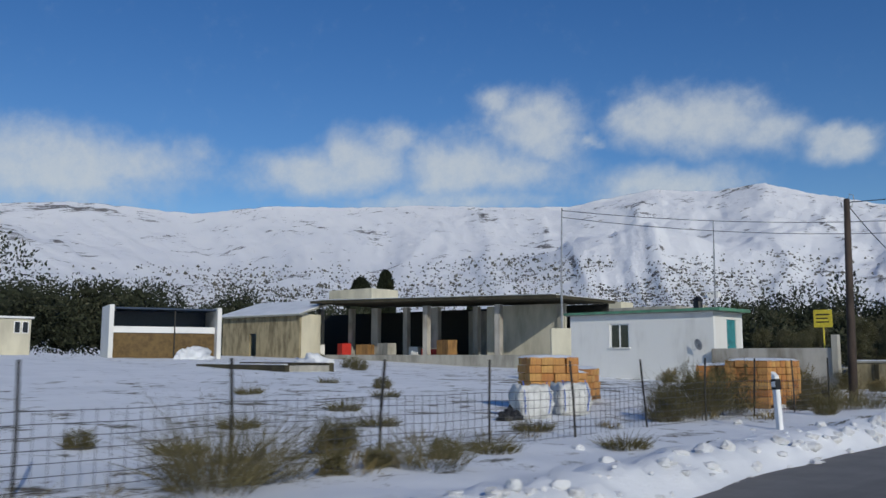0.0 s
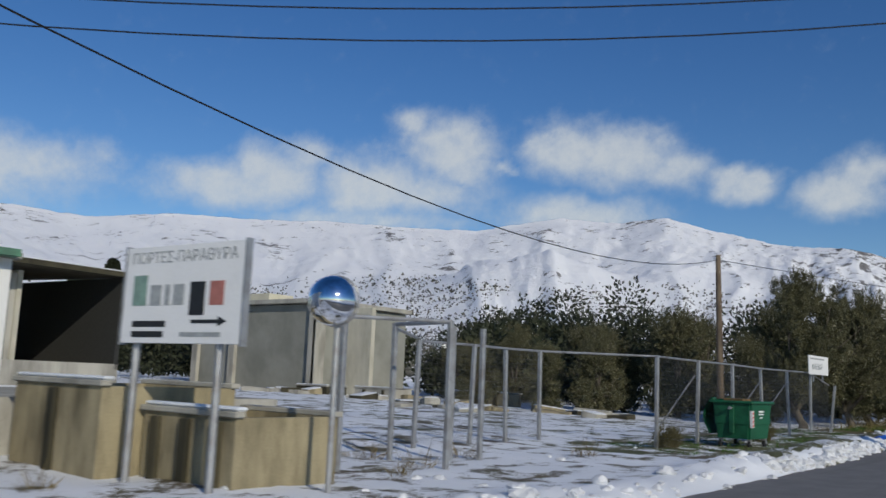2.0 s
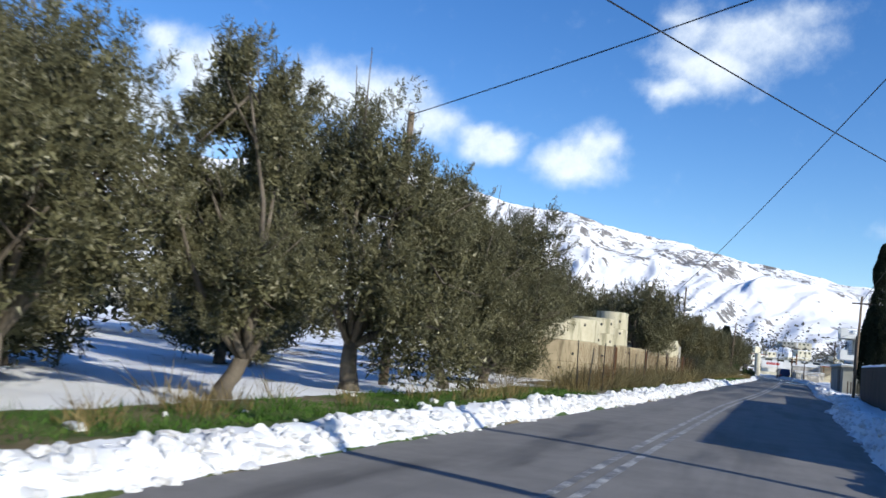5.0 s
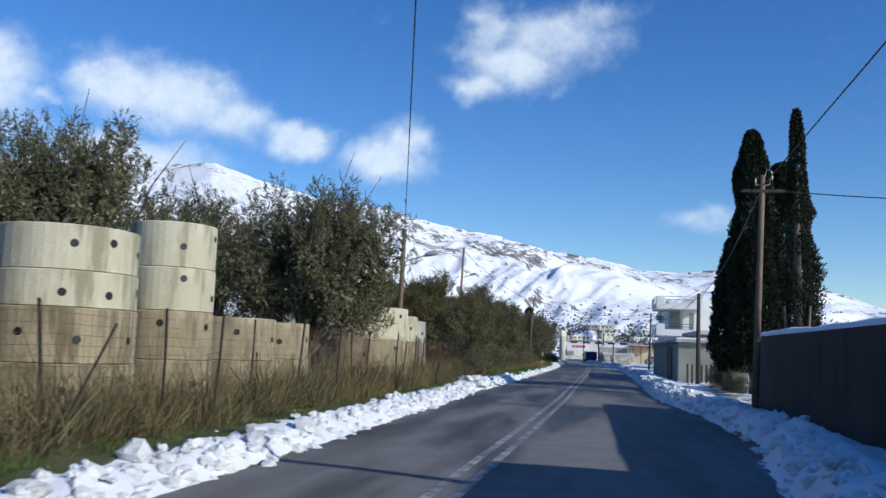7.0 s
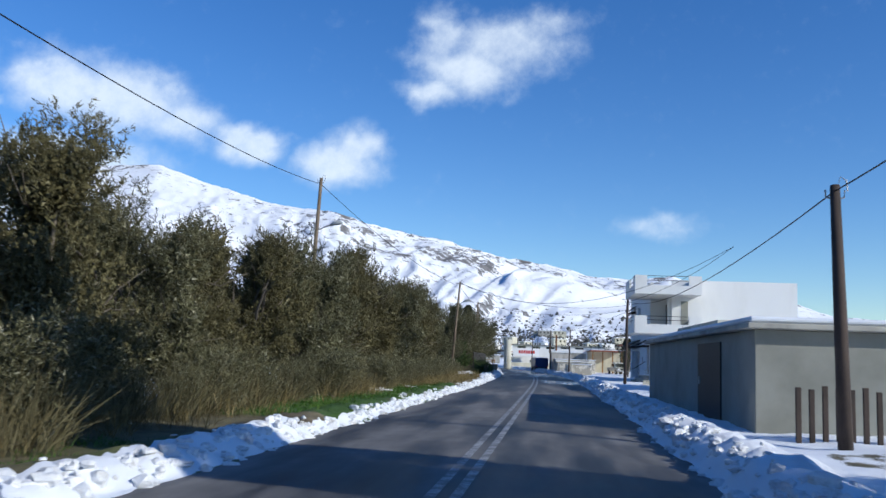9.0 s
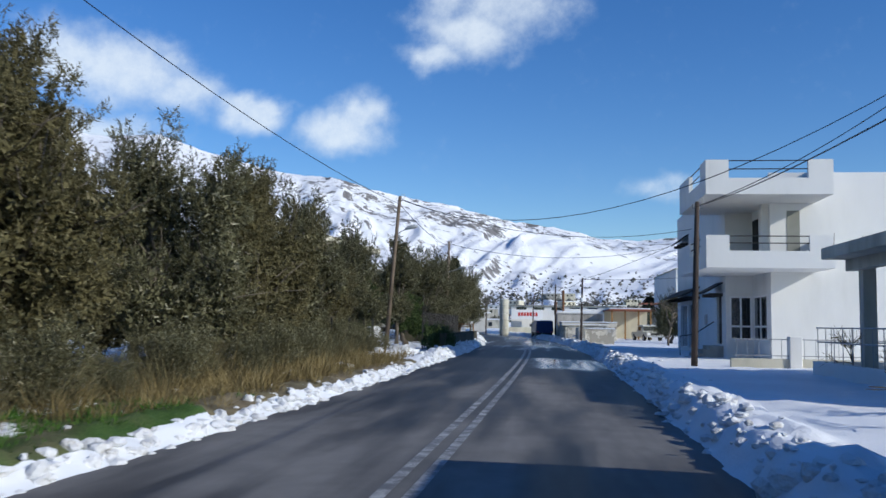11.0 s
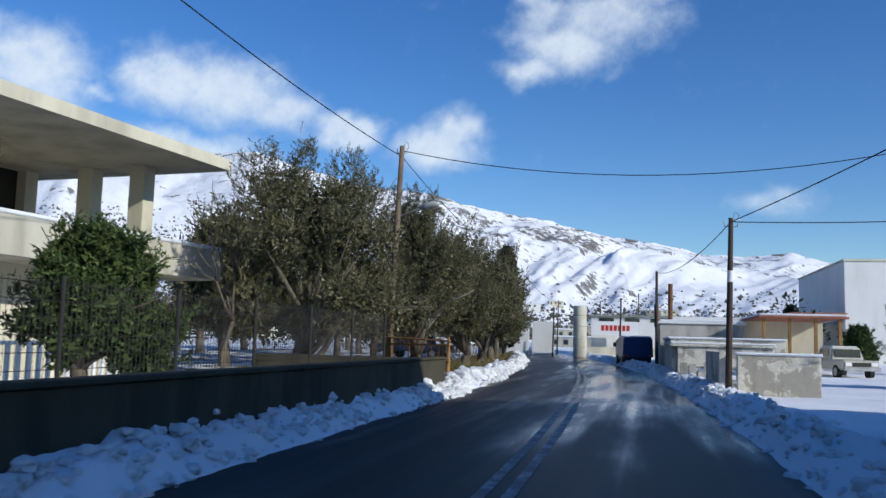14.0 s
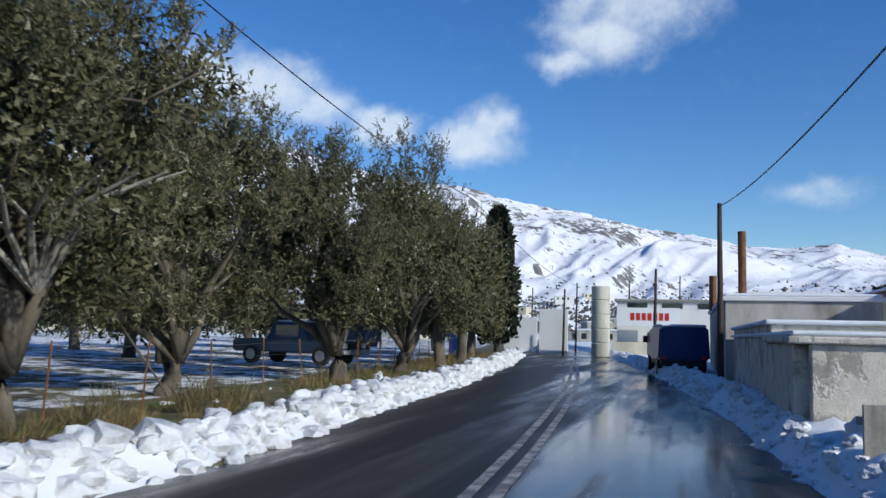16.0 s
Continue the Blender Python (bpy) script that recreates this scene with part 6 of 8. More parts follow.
band = tagged(part("pole_band", pipe([(3.27, 229.9, 3.15), (3.275, 229.9, 3.45)], 0.082, 12), "sign_white"), "pale tin band round the pole", "band")

# overhead cables
C = "black overhead cable between the poles"
YARD_CABLES = (
    ((-8.3, 27.75, 6.15), (-13.3, 67.2, 6.95), 1.7),
    ((-21.2, 30.6, 7.8), (5.5, 53.8, 10.3), 1.6),
    ((-21.2, 30.6, 7.5), (5.5, 53.8, 9.9), 1.8),
    ((-8.3, 27.75, 6.2), (6.0, 30.0, 6.5), 0.1),
)
GROVE_CABLES = (
    ((4.5, 82.0, 9.2), (-8.05, 141.3, 6.2), 0.35),
    ((-13.3, 67.2, 6.95), (7.0, 112.6, 7.0), 0.35),
    ((7.0, 85.8, 7.9), (-10.3, 97.8, 7.3), 0.1),
    ((-8.05, 141.3, 6.0), (-10.85, 178.7, 9.6), 0.5),
    ((3.25, 128.8, 5.6), (4.5, 82.0, 9.6), 0.05),
    ((3.25, 128.8, 5.5), (11, 129.5, 5.4), 0.1),
    ((3.25, 128.8, 5.6), (5.0, 154.2, 4.7), 0.5),
    ((5.0, 154.2, 4.7), (5.9, 198.3, 5.7), 0.8),
)
VILLAGE_CABLES = (
    ((-10.85, 178.7, 9.6), (-6.65, 210.1, 7.4), 0.6),
    ((-6.65, 210.1, 7.4), (-6.6, 232.6, 7.3), 0.3),
    ((-6.6, 232.6, 7.3), (-7.4, 262, 6.8), 0.5),
    ((-7.4, 262, 6.8), (-9.2, 312, 6.3), 0.6),
    ((-6.65, 210.1, 7.65), (8.4, 214.6, 6.7), 1.05),
    ((-6.6, 232.6, 7.5), (9.5, 231.5, 7.2), 0.9),
    ((3.3, 229.9, 4.75), (8.4, 217.5, 6.4), 0.15),
    ((3.3, 229.9, 4.75), (13.5, 231.5, 5.3), 0.15),
    ((3.3, 229.9, 4.75), (1.75, 256.9, 5.55), 0.45),
    ((5.9, 198.3, 5.7), (10.9, 189.0, 8.4), 0.4),
    ((5.9, 198.3, 5.7), (8.5, 214.5, 6.3), 0.3),
    ((-6.65, 210.1, 7.7), (10.9, 189.0, 8.4), 2.45),
)
for a, b, drop in YARD_CABLES + GROVE_CABLES + VILLAGE_CABLES:
    cable("overhead_cable", C, a, b, drop)

# a pole and a plain unseen building across the road from the grove
for x, y, h in ((6.0, 30.0, 6.6), (5.5, 53.8, 10.4), (4.5, 82.0, 9.3), (7.0, 85.8, 8.0), (7.0, 112.6, 7.2)):
    pole("utility_pole", "wooden utility pole on the far side of the road", (x, y, 0.2), (x + 0.05, y + 0.1, h), 0.12, "pole_wood")
pole("utility_pole", "wooden utility pole among the olive trees", (-10.3, 97.8, 0.2), (-10.3, 97.9, 7.4), 0.11, "pole_wood")
# Building added out of view, sized to throw its shadow on the road.
tagged(part("unseen_shade_building", boxes((8.2, 16, 89, 114.0, -0.3, 5.6), bevel=0.02), "cream_plaster"), "plain unseen building behind the dark wall, added to shade the road", "building")

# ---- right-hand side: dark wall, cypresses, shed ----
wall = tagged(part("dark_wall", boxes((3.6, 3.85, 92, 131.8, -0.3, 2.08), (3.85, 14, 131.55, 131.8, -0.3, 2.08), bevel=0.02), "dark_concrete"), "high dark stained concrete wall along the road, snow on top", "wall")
SY = np.linspace(92, 131.7, 160)
prof = np.array([-0.14, -0.1, 0.0, 0.1, 0.14])
PX, PY = np.meshgrid(prof, SY)
raw("snow_cap", np.stack([(3.73 + PX).ravel(), PY.ravel(), (2.06 + (0.10 + 0.09 * fbm(PY * 0.8, PX * 3, 3)) * (1 - (np.abs(PX) / 0.145) ** 3)).ravel()], 1), grid_faces(160, 5), "snow", wall, "cap of snow", smooth=True)


def cypress(at, h, w, leaves, seed, label, thin=0.0, leaf=(0.22, 0.045)):
    rg = np.random.default_rng(seed)
    n = leaves
    t = rg.random(n) ** 0.85
    a = rg.uniform(0, math.tau, n)
    env = w * np.minimum(1.0, 0.55 + t * 3.0) * np.clip(1.0 - t, 0, 1) ** 0.42 * 1.15
    bump = 0.62 + 0.55 * vnoise(a * 1.6 + 9, t * h * 0.8, 2) + 0.34 * vnoise(a * 5 + 9, t * h * 2.6, 3)
    r = env * bump * (0.62 + 0.38 * rg.random(n) ** 0.5)
    p = np.stack([r * np.cos(a) + 0.12 * np.sin(t * 5), r * np.sin(a), 0.7 + t * (h - 0.9)], 1)
    if thin:
        keep = vnoise(a * 1.5, t * h * 1.4, 4) > thin
        p, a = p[keep], a[keep]
    out = np.stack([0.6 * np.cos(a), 0.6 * np.sin(a), np.full(len(a), 1.1)], 1)
    v, f = leaf_quads(rg, p, out, *leaf)
    bm = pipe([(0, 0, -0.2), (0.03, 0, h * 0.4), (0.1, 0, h * 0.9)], [0.22, 0.14, 0.03], 8)
    for k in range(3):
        tube(bm, [(0, 0, 0.1), (0.35 * math.cos(k * 2), 0.35 * math.sin(k * 2), 1.4), (0.5 * math.cos(k * 2), 0.5 * math.sin(k * 2), 3.2)], [0.11, 0.08, 0.04], 6)
    ob = thing("cypress_tree", label, "tree", at, seed * 40)
    part("trunk", bm, "pale_bark", ob, smooth=True)
    raw("crown", v, f, "cypress_leaf", ob)
    return ob


cypress((5.95, 144.4, 0.2), 10.9, 1.0, 62000, 1, "tall dense dark green cypress tree", leaf=(0.13, 0.026))
cypress((6.5, 139.5, 0.2), 10.4, 0.42, 16000, 2, "thin sparse dark green cypress tree", 0.22, (0.13, 0.026))
cypress((7.2, 145.3, 0.2), 9.7, 1.5, 46000, 3, "dark green cypress tree behind a taller one", leaf=(0.14, 0.03))
cypress((5.1, 145.6, 0.2), 6.4, 0.5, 9000, 4, "smaller dark green cypress tree by the shed")
cypress((-97.8, 89.8, 1.5), 13.0, 1.6, 9000, 5, "tall dark cypress tree far behind the warehouse", leaf=(0.5, 0.14))
cypress((-101.5, 88.0, 1.5), 12.0, 2.3, 9000, 6, "broad dark cypress tree far behind the warehouse", leaf=(0.5, 0.14))
cypress((-88.0, 99.0, 1.5), 9.0, 0.9, 5000, 7, "small dark cypress tree far behind the warehouse", leaf=(0.5, 0.14))
for x, y, h, s in ((-12.2, 290, 10.6, 12), (18.5, 318, 6.5, 8), (20.5, 322, 5.8, 9), (24, 320, 6.8, 10), (-118, 60, 11, 11)):
    cypress((x, y, 0), h, 1.3, 3500, s, "distant dark cypress tree", leaf=(0.5, 0.14))

bt = thing("bare_tree", "leafless pruned tree behind the dark wall", "tree", (8.6, 126.5, 0.2))
part("trunk", bare_tree_mesh(4, 5.2, 0.8, 0.16), "bark", bt, smooth=True)
bt2 = thing("bare_tree", "gnarled leafless tree on the snowy forecourt", "tree", (9.2, 229.5, 0.2))
part("trunk", bare_tree_mesh(9, 3.8, 1.0, 0.10), "bark", bt2, smooth=True)
for k, (x, y) in enumerate(((5.7, 179.3), (6.6, 181.3), (8.3, 186.5), (9.3, 189.5), (8.9, 192.2), (10.0, 191.0))):
    sh = thing("bare_shrub", "leafless twiggy shrub in the snow", "shrub", (x, y, gz(x, y)), 70 * k)
    part("twigs", bare_tree_mesh(20 + k, 1.5, 1.2, 0.045 if k < 2 else 0.03, 5), "bark" if k < 2 else "twig", sh)


def small_shed():
    ob = thing("small_shed", "small flat-roofed rendered shed with snow on the roof", "shed", (0, 0, 0))
    part("wall", boxes((4.3, 8.0, 157.2, 174.2, -0.3, 2.3), bevel=0.02), "grey_block", ob)
    part("roof", boxes((4.1, 8.2, 156.9, 174.4, 2.3, 2.42), bevel=0.02), "concrete", ob)
    part("snow_cap", boxes((4.15, 8.1, 157.0, 174.3, 2.42, 2.56), bevel=0.05), "snow", ob, "snow on the roof")
    d = part("gate", boxes((4.26, 4.3, 160.5, 163.5, 0.1, 2.1), bevel=0.005), "dark_steel", ob, "dark sheet gate")
    part("handle", boxes((4.22, 4.26, 163.1, 163.2, 1.0, 1.2)), "steel", d)
    for k in range(9):
        x = 4.5 + 0.24 * k
        part("paling", boxes((x, x + 0.10, 155.0, 155.06, 0.0, 1.15 + 0.04 * math.sin(k * 4)), bevel=0.01), "pole_dark", ob, "upright fence paling")
    return ob


small_shed()
stump = thing("stone_block", "pale stone block in the snow under the cypress trees", "stone", (6.3, 140.6, 0.15), 20)
part("stone", boxes((-0.2, 0.2, -0.15, 0.15, -0.1, 0.5), bevel=0.05), "pale_concrete", stump)


def unfinished_canopy():
    ob = thing("concrete_canopy", "unfinished concrete canopy with steel rods sticking up", "canopy", (0, 0, 0))
    part("slab", boxes((8.35, 15.5, 181.0, 192.8, 3.42, 3.74), bevel=0.015), "pale_concrete", ob)
    part("wall", boxes((10.5, 15.5, 181.2, 192.0, -0.2, 3.42)), "white_plaster", ob)
    for y in (182, 187, 192.2):
        part("column", boxes((9.2, 9.55, y - 0.17, y + 0.17, -0.3, 3.42), bevel=0.01), "pale_concrete", ob)
    for k in range(9):
        x = 8.6 + 0.75 * k
        part("rod", pipe([(x, 192.5, 3.7), (x + 0.03, 192.5, 4.15 + 0.08 * math.sin(k * 5))], 0.009, 5), "rust", ob)
    part("beam", boxes((9.0, 9.3, 181, 192.8, 3.1, 3.42), bevel=0.01), "pale_concrete", ob)
    rl = thing("steel_railing", "grey steel railing on a low white wall", "railing", (0, 0, 0))
    part("plinth", boxes((8.3, 8.5, 185.5, 193.6, -0.2, 0.55), (8.5, 11.5, 193.4, 193.6, -0.2, 0.55), bevel=0.01), "white_plaster", rl)
    for z in (1.5, 1.1):
        part("rail", pipe([(8.4, 185.6, z), (8.4, 193.5, z), (11.4, 193.5, z)], 0.02, 6), "steel", rl)
    for k in range(12):
        y = 185.7 + 0.7 * k
        part("baluster", pipe([(8.4, y, 0.5), (8.4, y, 1.5)], 0.012, 5), "steel", rl)
    for k in range(5):
        x = 8.8 + 0.6 * k
        part("baluster", pipe([(x, 193.5, 0.5), (x, 193.5, 1.5)], 0.012, 5), "steel", rl)


unfinished_canopy()


def white_house():
    ob = thing("white_house", "white two-storey house with wide balconies and dark awnings", "house", (0, 0, 0))
    W = "white_plaster"
    # main block, with the recessed corner facing the road
    part("wall", boxes((9.6, 18.5, 203.3, 203.55, -0.2, 7.75)), W, ob)
    part("wall", pierced(203.55, 206.3, -0.2, 6.6, 0.25, [(204.0, 205.0, 4.0, 6.15), (203.9, 206.2, 0.95, 2.85)], lambda u, d, z: (9.6 + d, u, z)), W, ob)
    fx, y0, y1 = 8.45, 209.2, 220.0
    part("wall", pierced(fx, 9.85, -0.2, 6.6, 0.25, [(8.6, 9.55, 0.95, 2.85)], lambda u, d, z: (u, 206.3 + d, z)), W, ob)
    part("wall", pierced(206.55, y1 - 0.25, -0.2, 7.85, 0.25, [(207.2, 208.3, 0.75, 2.9), (213.0, 216.2, 0.35, 2.75), (216.6, 218.9, 0.35, 2.75), (212.6, 214.4, 4.6, 6.3), (216.2, 218.0, 4.6, 6.3)], lambda u, d, z: (fx + d, u, z)), W, ob)
    part("wall", boxes((fx, 18.5, y1 - 0.25, y1, -0.2, 7.85)), W, ob)
    part("wall", boxes((18.25, 18.5, 203.55, y1 - 0.25, -0.2, 7.7)), W, ob)
    part("roof", boxes((fx + 0.25, 18.25, 206.55, y1 - 0.25, 6.6, 6.85)), "concrete", ob)
    # glazed doors of the ground floor corner
    for nm, d in (("window", (8.6, 9.55, 206.32, 206.38, 0.95, 2.85)), ("window", (9.62, 9.68, 203.9, 206.2, 0.95, 2.85))):
        p = part(nm, boxes(d), "glass", ob, "tall window with white bars")
        x0_, x1_, ya, yb, za, zb = d
        if x1_ - x0_ > 0.3:
            part("frame", boxes((x0_, x0_ + 0.08, ya - 0.03, yb, za, zb), (x1_ - 0.08, x1_, ya - 0.03, yb, za, zb), ((x0_ + x1_) / 2 - 0.04, (x0_ + x1_) / 2 + 0.04, ya - 0.03, yb, za, zb), (x0_, x1_, ya - 0.03, yb, zb - 0.08, zb), (x0_, x1_, ya - 0.03, yb, 1.5, 1.58), (x0_, x1_, ya - 0.03, yb, za, za + 0.08)), "white_paint", p, "white frame")
        else:
            part("frame", boxes((x0_ - 0.03, x1_, ya, ya + 0.08, za, zb), (x0_ - 0.03, x1_, yb - 0.08, yb, za, zb), (x0_ - 0.03, x1_, (ya + yb) / 2 - 0.04, (ya + yb) / 2 + 0.04, za, zb), (x0_ - 0.03, x1_, ya, yb, zb - 0.08, zb), (x0_ - 0.03, x1_, ya, yb, 1.5, 1.58), (x0_ - 0.03, x1_, ya, yb, za, za + 0.08)), "white_paint", p, "white frame")
    dk = part("door", boxes((9.7, 9.74, 204.0, 205.0, 4.0, 6.15)), "shaded_interior", ob, "dark balcony door")
    part("door", boxes((9.58, 9.62, 205.2, 206.2, 4.05, 6.1)), "shaded_interior", ob, "dark balcony door")
    part("column", boxes((9.35, 9.75, 203.6, 204.0, 3.9, 6.6), bevel=0.01), W, ob)
    part("opening", boxes((10.25, 10.75, 203.285, 203.3, 4.15, 6.2)), "grey_block", ob, "grey shuttered door")

    def balcony(z, top, low):
        b = part("balcony", prism([(6.65, 200.8), (11.3, 200.8), (11.3, 203.3), (9.6, 203.3), (9.6, 206.3), (8.45, 206.3), (8.45, 207.2), (6.65, 207.2)], z, z + 0.2), W, ob, "white balcony slab")
        part("parapet", boxes((6.8, 7.5, 200.8, 200.95, z + 0.2, top)), W, b, "solid white parapet")
        part("parapet", boxes((7.5, 10.4, 200.8, 200.95, z + 0.2, low)), W, b, "solid white parapet")
        part("parapet", boxes((10.4, 11.3, 200.8, 200.95, z + 0.2, top)), W, b, "solid white parapet")
        part("parapet", boxes((6.65, 6.8, 200.8, 202.0, z + 0.2, top)), W, b, "solid white parapet")
        part("parapet", boxes((6.65, 6.8, 202.0, 204.6, z + 0.2, low)), W, b, "solid white parapet")
        part("parapet", boxes((6.65, 6.8, 204.6, 207.2, z + 0.2, top)), W, b, "solid white parapet")
        part("parapet", boxes((6.8, 8.45, 207.05, 207.2, z + 0.2, low)), W, b, "solid white parapet")
        part("parapet", boxes((11.15, 11.3, 200.95, 203.3, z + 0.2, top)), W, b, "solid white parapet")
        for zz in (low + (top - low) * 0.5, top - 0.03):
            part("rail", pipe([(7.5, 200.87, zz), (10.4, 200.87, zz)], 0.022, 6), "dark_steel", b, "dark rail")
            part("rail", pipe([(6.72, 202.0, zz), (6.72, 204.6, zz)], 0.022, 6), "dark_steel", b, "dark rail")

    balcony(3.72, 4.95, 4.36)
    balcony(6.5, 7.82, 7.12)
    # windows of the road side
    for ya, yb, za, zb in ((212.6, 214.4, 4.6, 6.3), (216.2, 218.0, 4.6, 6.3), (213.0, 216.2, 0.35, 2.75), (216.6, 218.9, 0.35, 2.75)):
        p = part("window", boxes((fx + 0.12, fx + 0.14, ya, yb, za, zb)), "glass", ob)
        n = 4 if zb - za > 2 else 2
        part("frame", boxes((fx + 0.08, fx + 0.16, ya, yb, zb - 0.07, zb), (fx + 0.08, fx + 0.16, ya, yb, za, za + 0.07), *[(fx + 0.08, fx + 0.16, ya + (yb - ya) * k / n - 0.03, ya + (yb - ya) * k / n + 0.03, za, zb) for k in range(n + 1)]), "white_paint", p, "white frame")
    dr = part("door", boxes((fx + 0.1, fx + 0.15, 207.2, 208.3, 0.75, 2.9), bevel=0.01), "awning_dark", ob, "dark front door")
    part("handle", boxes((fx + 0.05, fx + 0.1, 208.05, 208.12, 1.7, 1.9)), "steel", dr)

    def awning(ya, yb, z, reach, brackets):
        bm = bmesh.new()
        vs = [bm.verts.new(p) for p in ((fx, ya, z + 0.45), (fx, yb, z + 0.45), (fx - reach, yb, z), (fx - reach, ya, z), (fx, ya, z + 0.37), (fx, yb, z + 0.37), (fx - reach, yb, z - 0.08), (fx - reach, ya, z - 0.08))]
        for f in ((0, 3, 2, 1), (4, 5, 6, 7), (0, 4, 7, 3), (1, 2, 6, 5), (3, 7, 6, 2), (0, 1, 5, 4)):
            bm.faces.new([vs[i] for i in f])
        a = part("awning", bm, "awning_dark", ob, "dark wooden awning")
        for k in range(brackets):
            y = ya + 0.1 + (yb - ya - 0.2) * k / max(1, brackets - 1)
            part("bracket", boxes((fx - reach * 0.75, fx, y - 0.05, y + 0.05, z - 0.2, z - 0.06)), "awning_dark", a)

    awning(212.6, 219.4, 3.1, 0.95, 9)
    awning(206.9, 208.7, 3.05, 0.8, 3)
    awning(216.0, 218.3, 6.15, 0.6, 3)
    for k in range(4):
        part("step", boxes((fx - 1.5 + 0.3 * k, fx, 206.9, 208.6, -0.1 if k == 0 else 0.15 + 0.15 * (k - 1), 0.15 + 0.17 * k), bevel=0.01), "concrete", ob)
    part("hand_rail", pipe([(fx - 1.55, 209.0, 0.1), (fx - 1.55, 209.0, 1.05), (fx - 0.9, 209.0, 1.15), (fx, 209.0, 1.75)], 0.025, 8), "dark_steel", ob)
    part("meter_box", boxes((fx - 0.06, fx, 210.6, 211.1, 1.6, 2.1), bevel=0.01), "steel", ob)
    # yard wall with iron fence
    yw = thing("yard_wall", "low white yard wall with a grey iron fence", "wall", (0, 0, 0))
    part("plinth", boxes((6.9, 16.0, 197.85, 198.05, -0.2, 0.45), bevel=0.01), "pale_concrete", yw)
    for x in (9.0, 12.2):
        part("pier", boxes((x - 0.2, x + 0.2, 197.75, 198.15, -0.2, 1.2), bevel=0.015), W, yw)
    for z in (0.55, 1.1):
        part("rail", pipe([(7.0, 197.95, z), (16, 197.95, z)], 0.018, 6), "steel", yw)
    for k in range(24):
        x = 7.1 + 0.37 * k
        part("bar", pipe([(x, 197.95, 0.4), (x, 197.95, 1.14)], 0.010, 5), "steel", yw)


white_house()

# ---- the last stretch, left-hand side ----
low_wall = tagged(part("garden_wall", boxes((-4.35, -4.1, 208.6, 228.7, -0.3, 0.93), (-9.5, -4.35, 228.45, 228.7, -0.3, 0.93), bevel=0.02), "mossy_shaded_concrete"), "low mossy concrete garden wall along the road", "wall")
part("coping", boxes((-4.40, -4.05, 208.6, 228.72, 0.93, 0.99), bevel=0.012), "mossy_shaded_concrete", low_wall)


def panel_fence(name, label, pts, z0, h, gap, mat="dark_steel"):
    ob = thing(name, label, "fence", (0, 0, 0))
    for (xa, ya), (xb, yb) in zip(pts, pts[1:]):
        L = math.hypot(xb - xa, yb - ya)
        bm = bmesh.new()
        for k in range(int(L / gap)):
            u = k * gap / L
            tube(bm, [(xa + (xb - xa) * u, ya + (yb - ya) * u, z0), (xa + (xb - xa) * u, ya + (yb - ya) * u, z0 + h)], 0.005, 4, False)
        for z in np.linspace(0.06, h - 0.05, 7):
            tube(bm, [(xa, ya, z0 + z), (xb, yb, z0 + z)], 0.005, 4, False)
        part("mesh_panel", bm, mat, ob)
    for x, y in pts:
        part("post", pipe([(x, y, z0 - 0.6), (x, y, z0 + h + 0.05)], 0.03, 8), mat, ob)
    return ob


panel_fence("garden_fence", "dark welded mesh fence above the garden wall", [(-5.3, y) for y in (209.5, 212, 214.5, 217, 219.5, 222, 224.5, 227)], 0.75, 1.25, 0.09)
fence2 = thing("post_fence", "thin dark fence posts in the snow", "fence", (0, 0, 0))
FP = [(-7.0, 198.0), (-7.05, 201.0), (-7.0, 203.6), (-7.0, 205.7), (-7.5, 207.9)]
for x, y in FP:
    part("post", pipe([(x, y, gz(x, y) - 0.2), (x, y, 1.6)], 0.03, 8), "dark_steel", fence2)


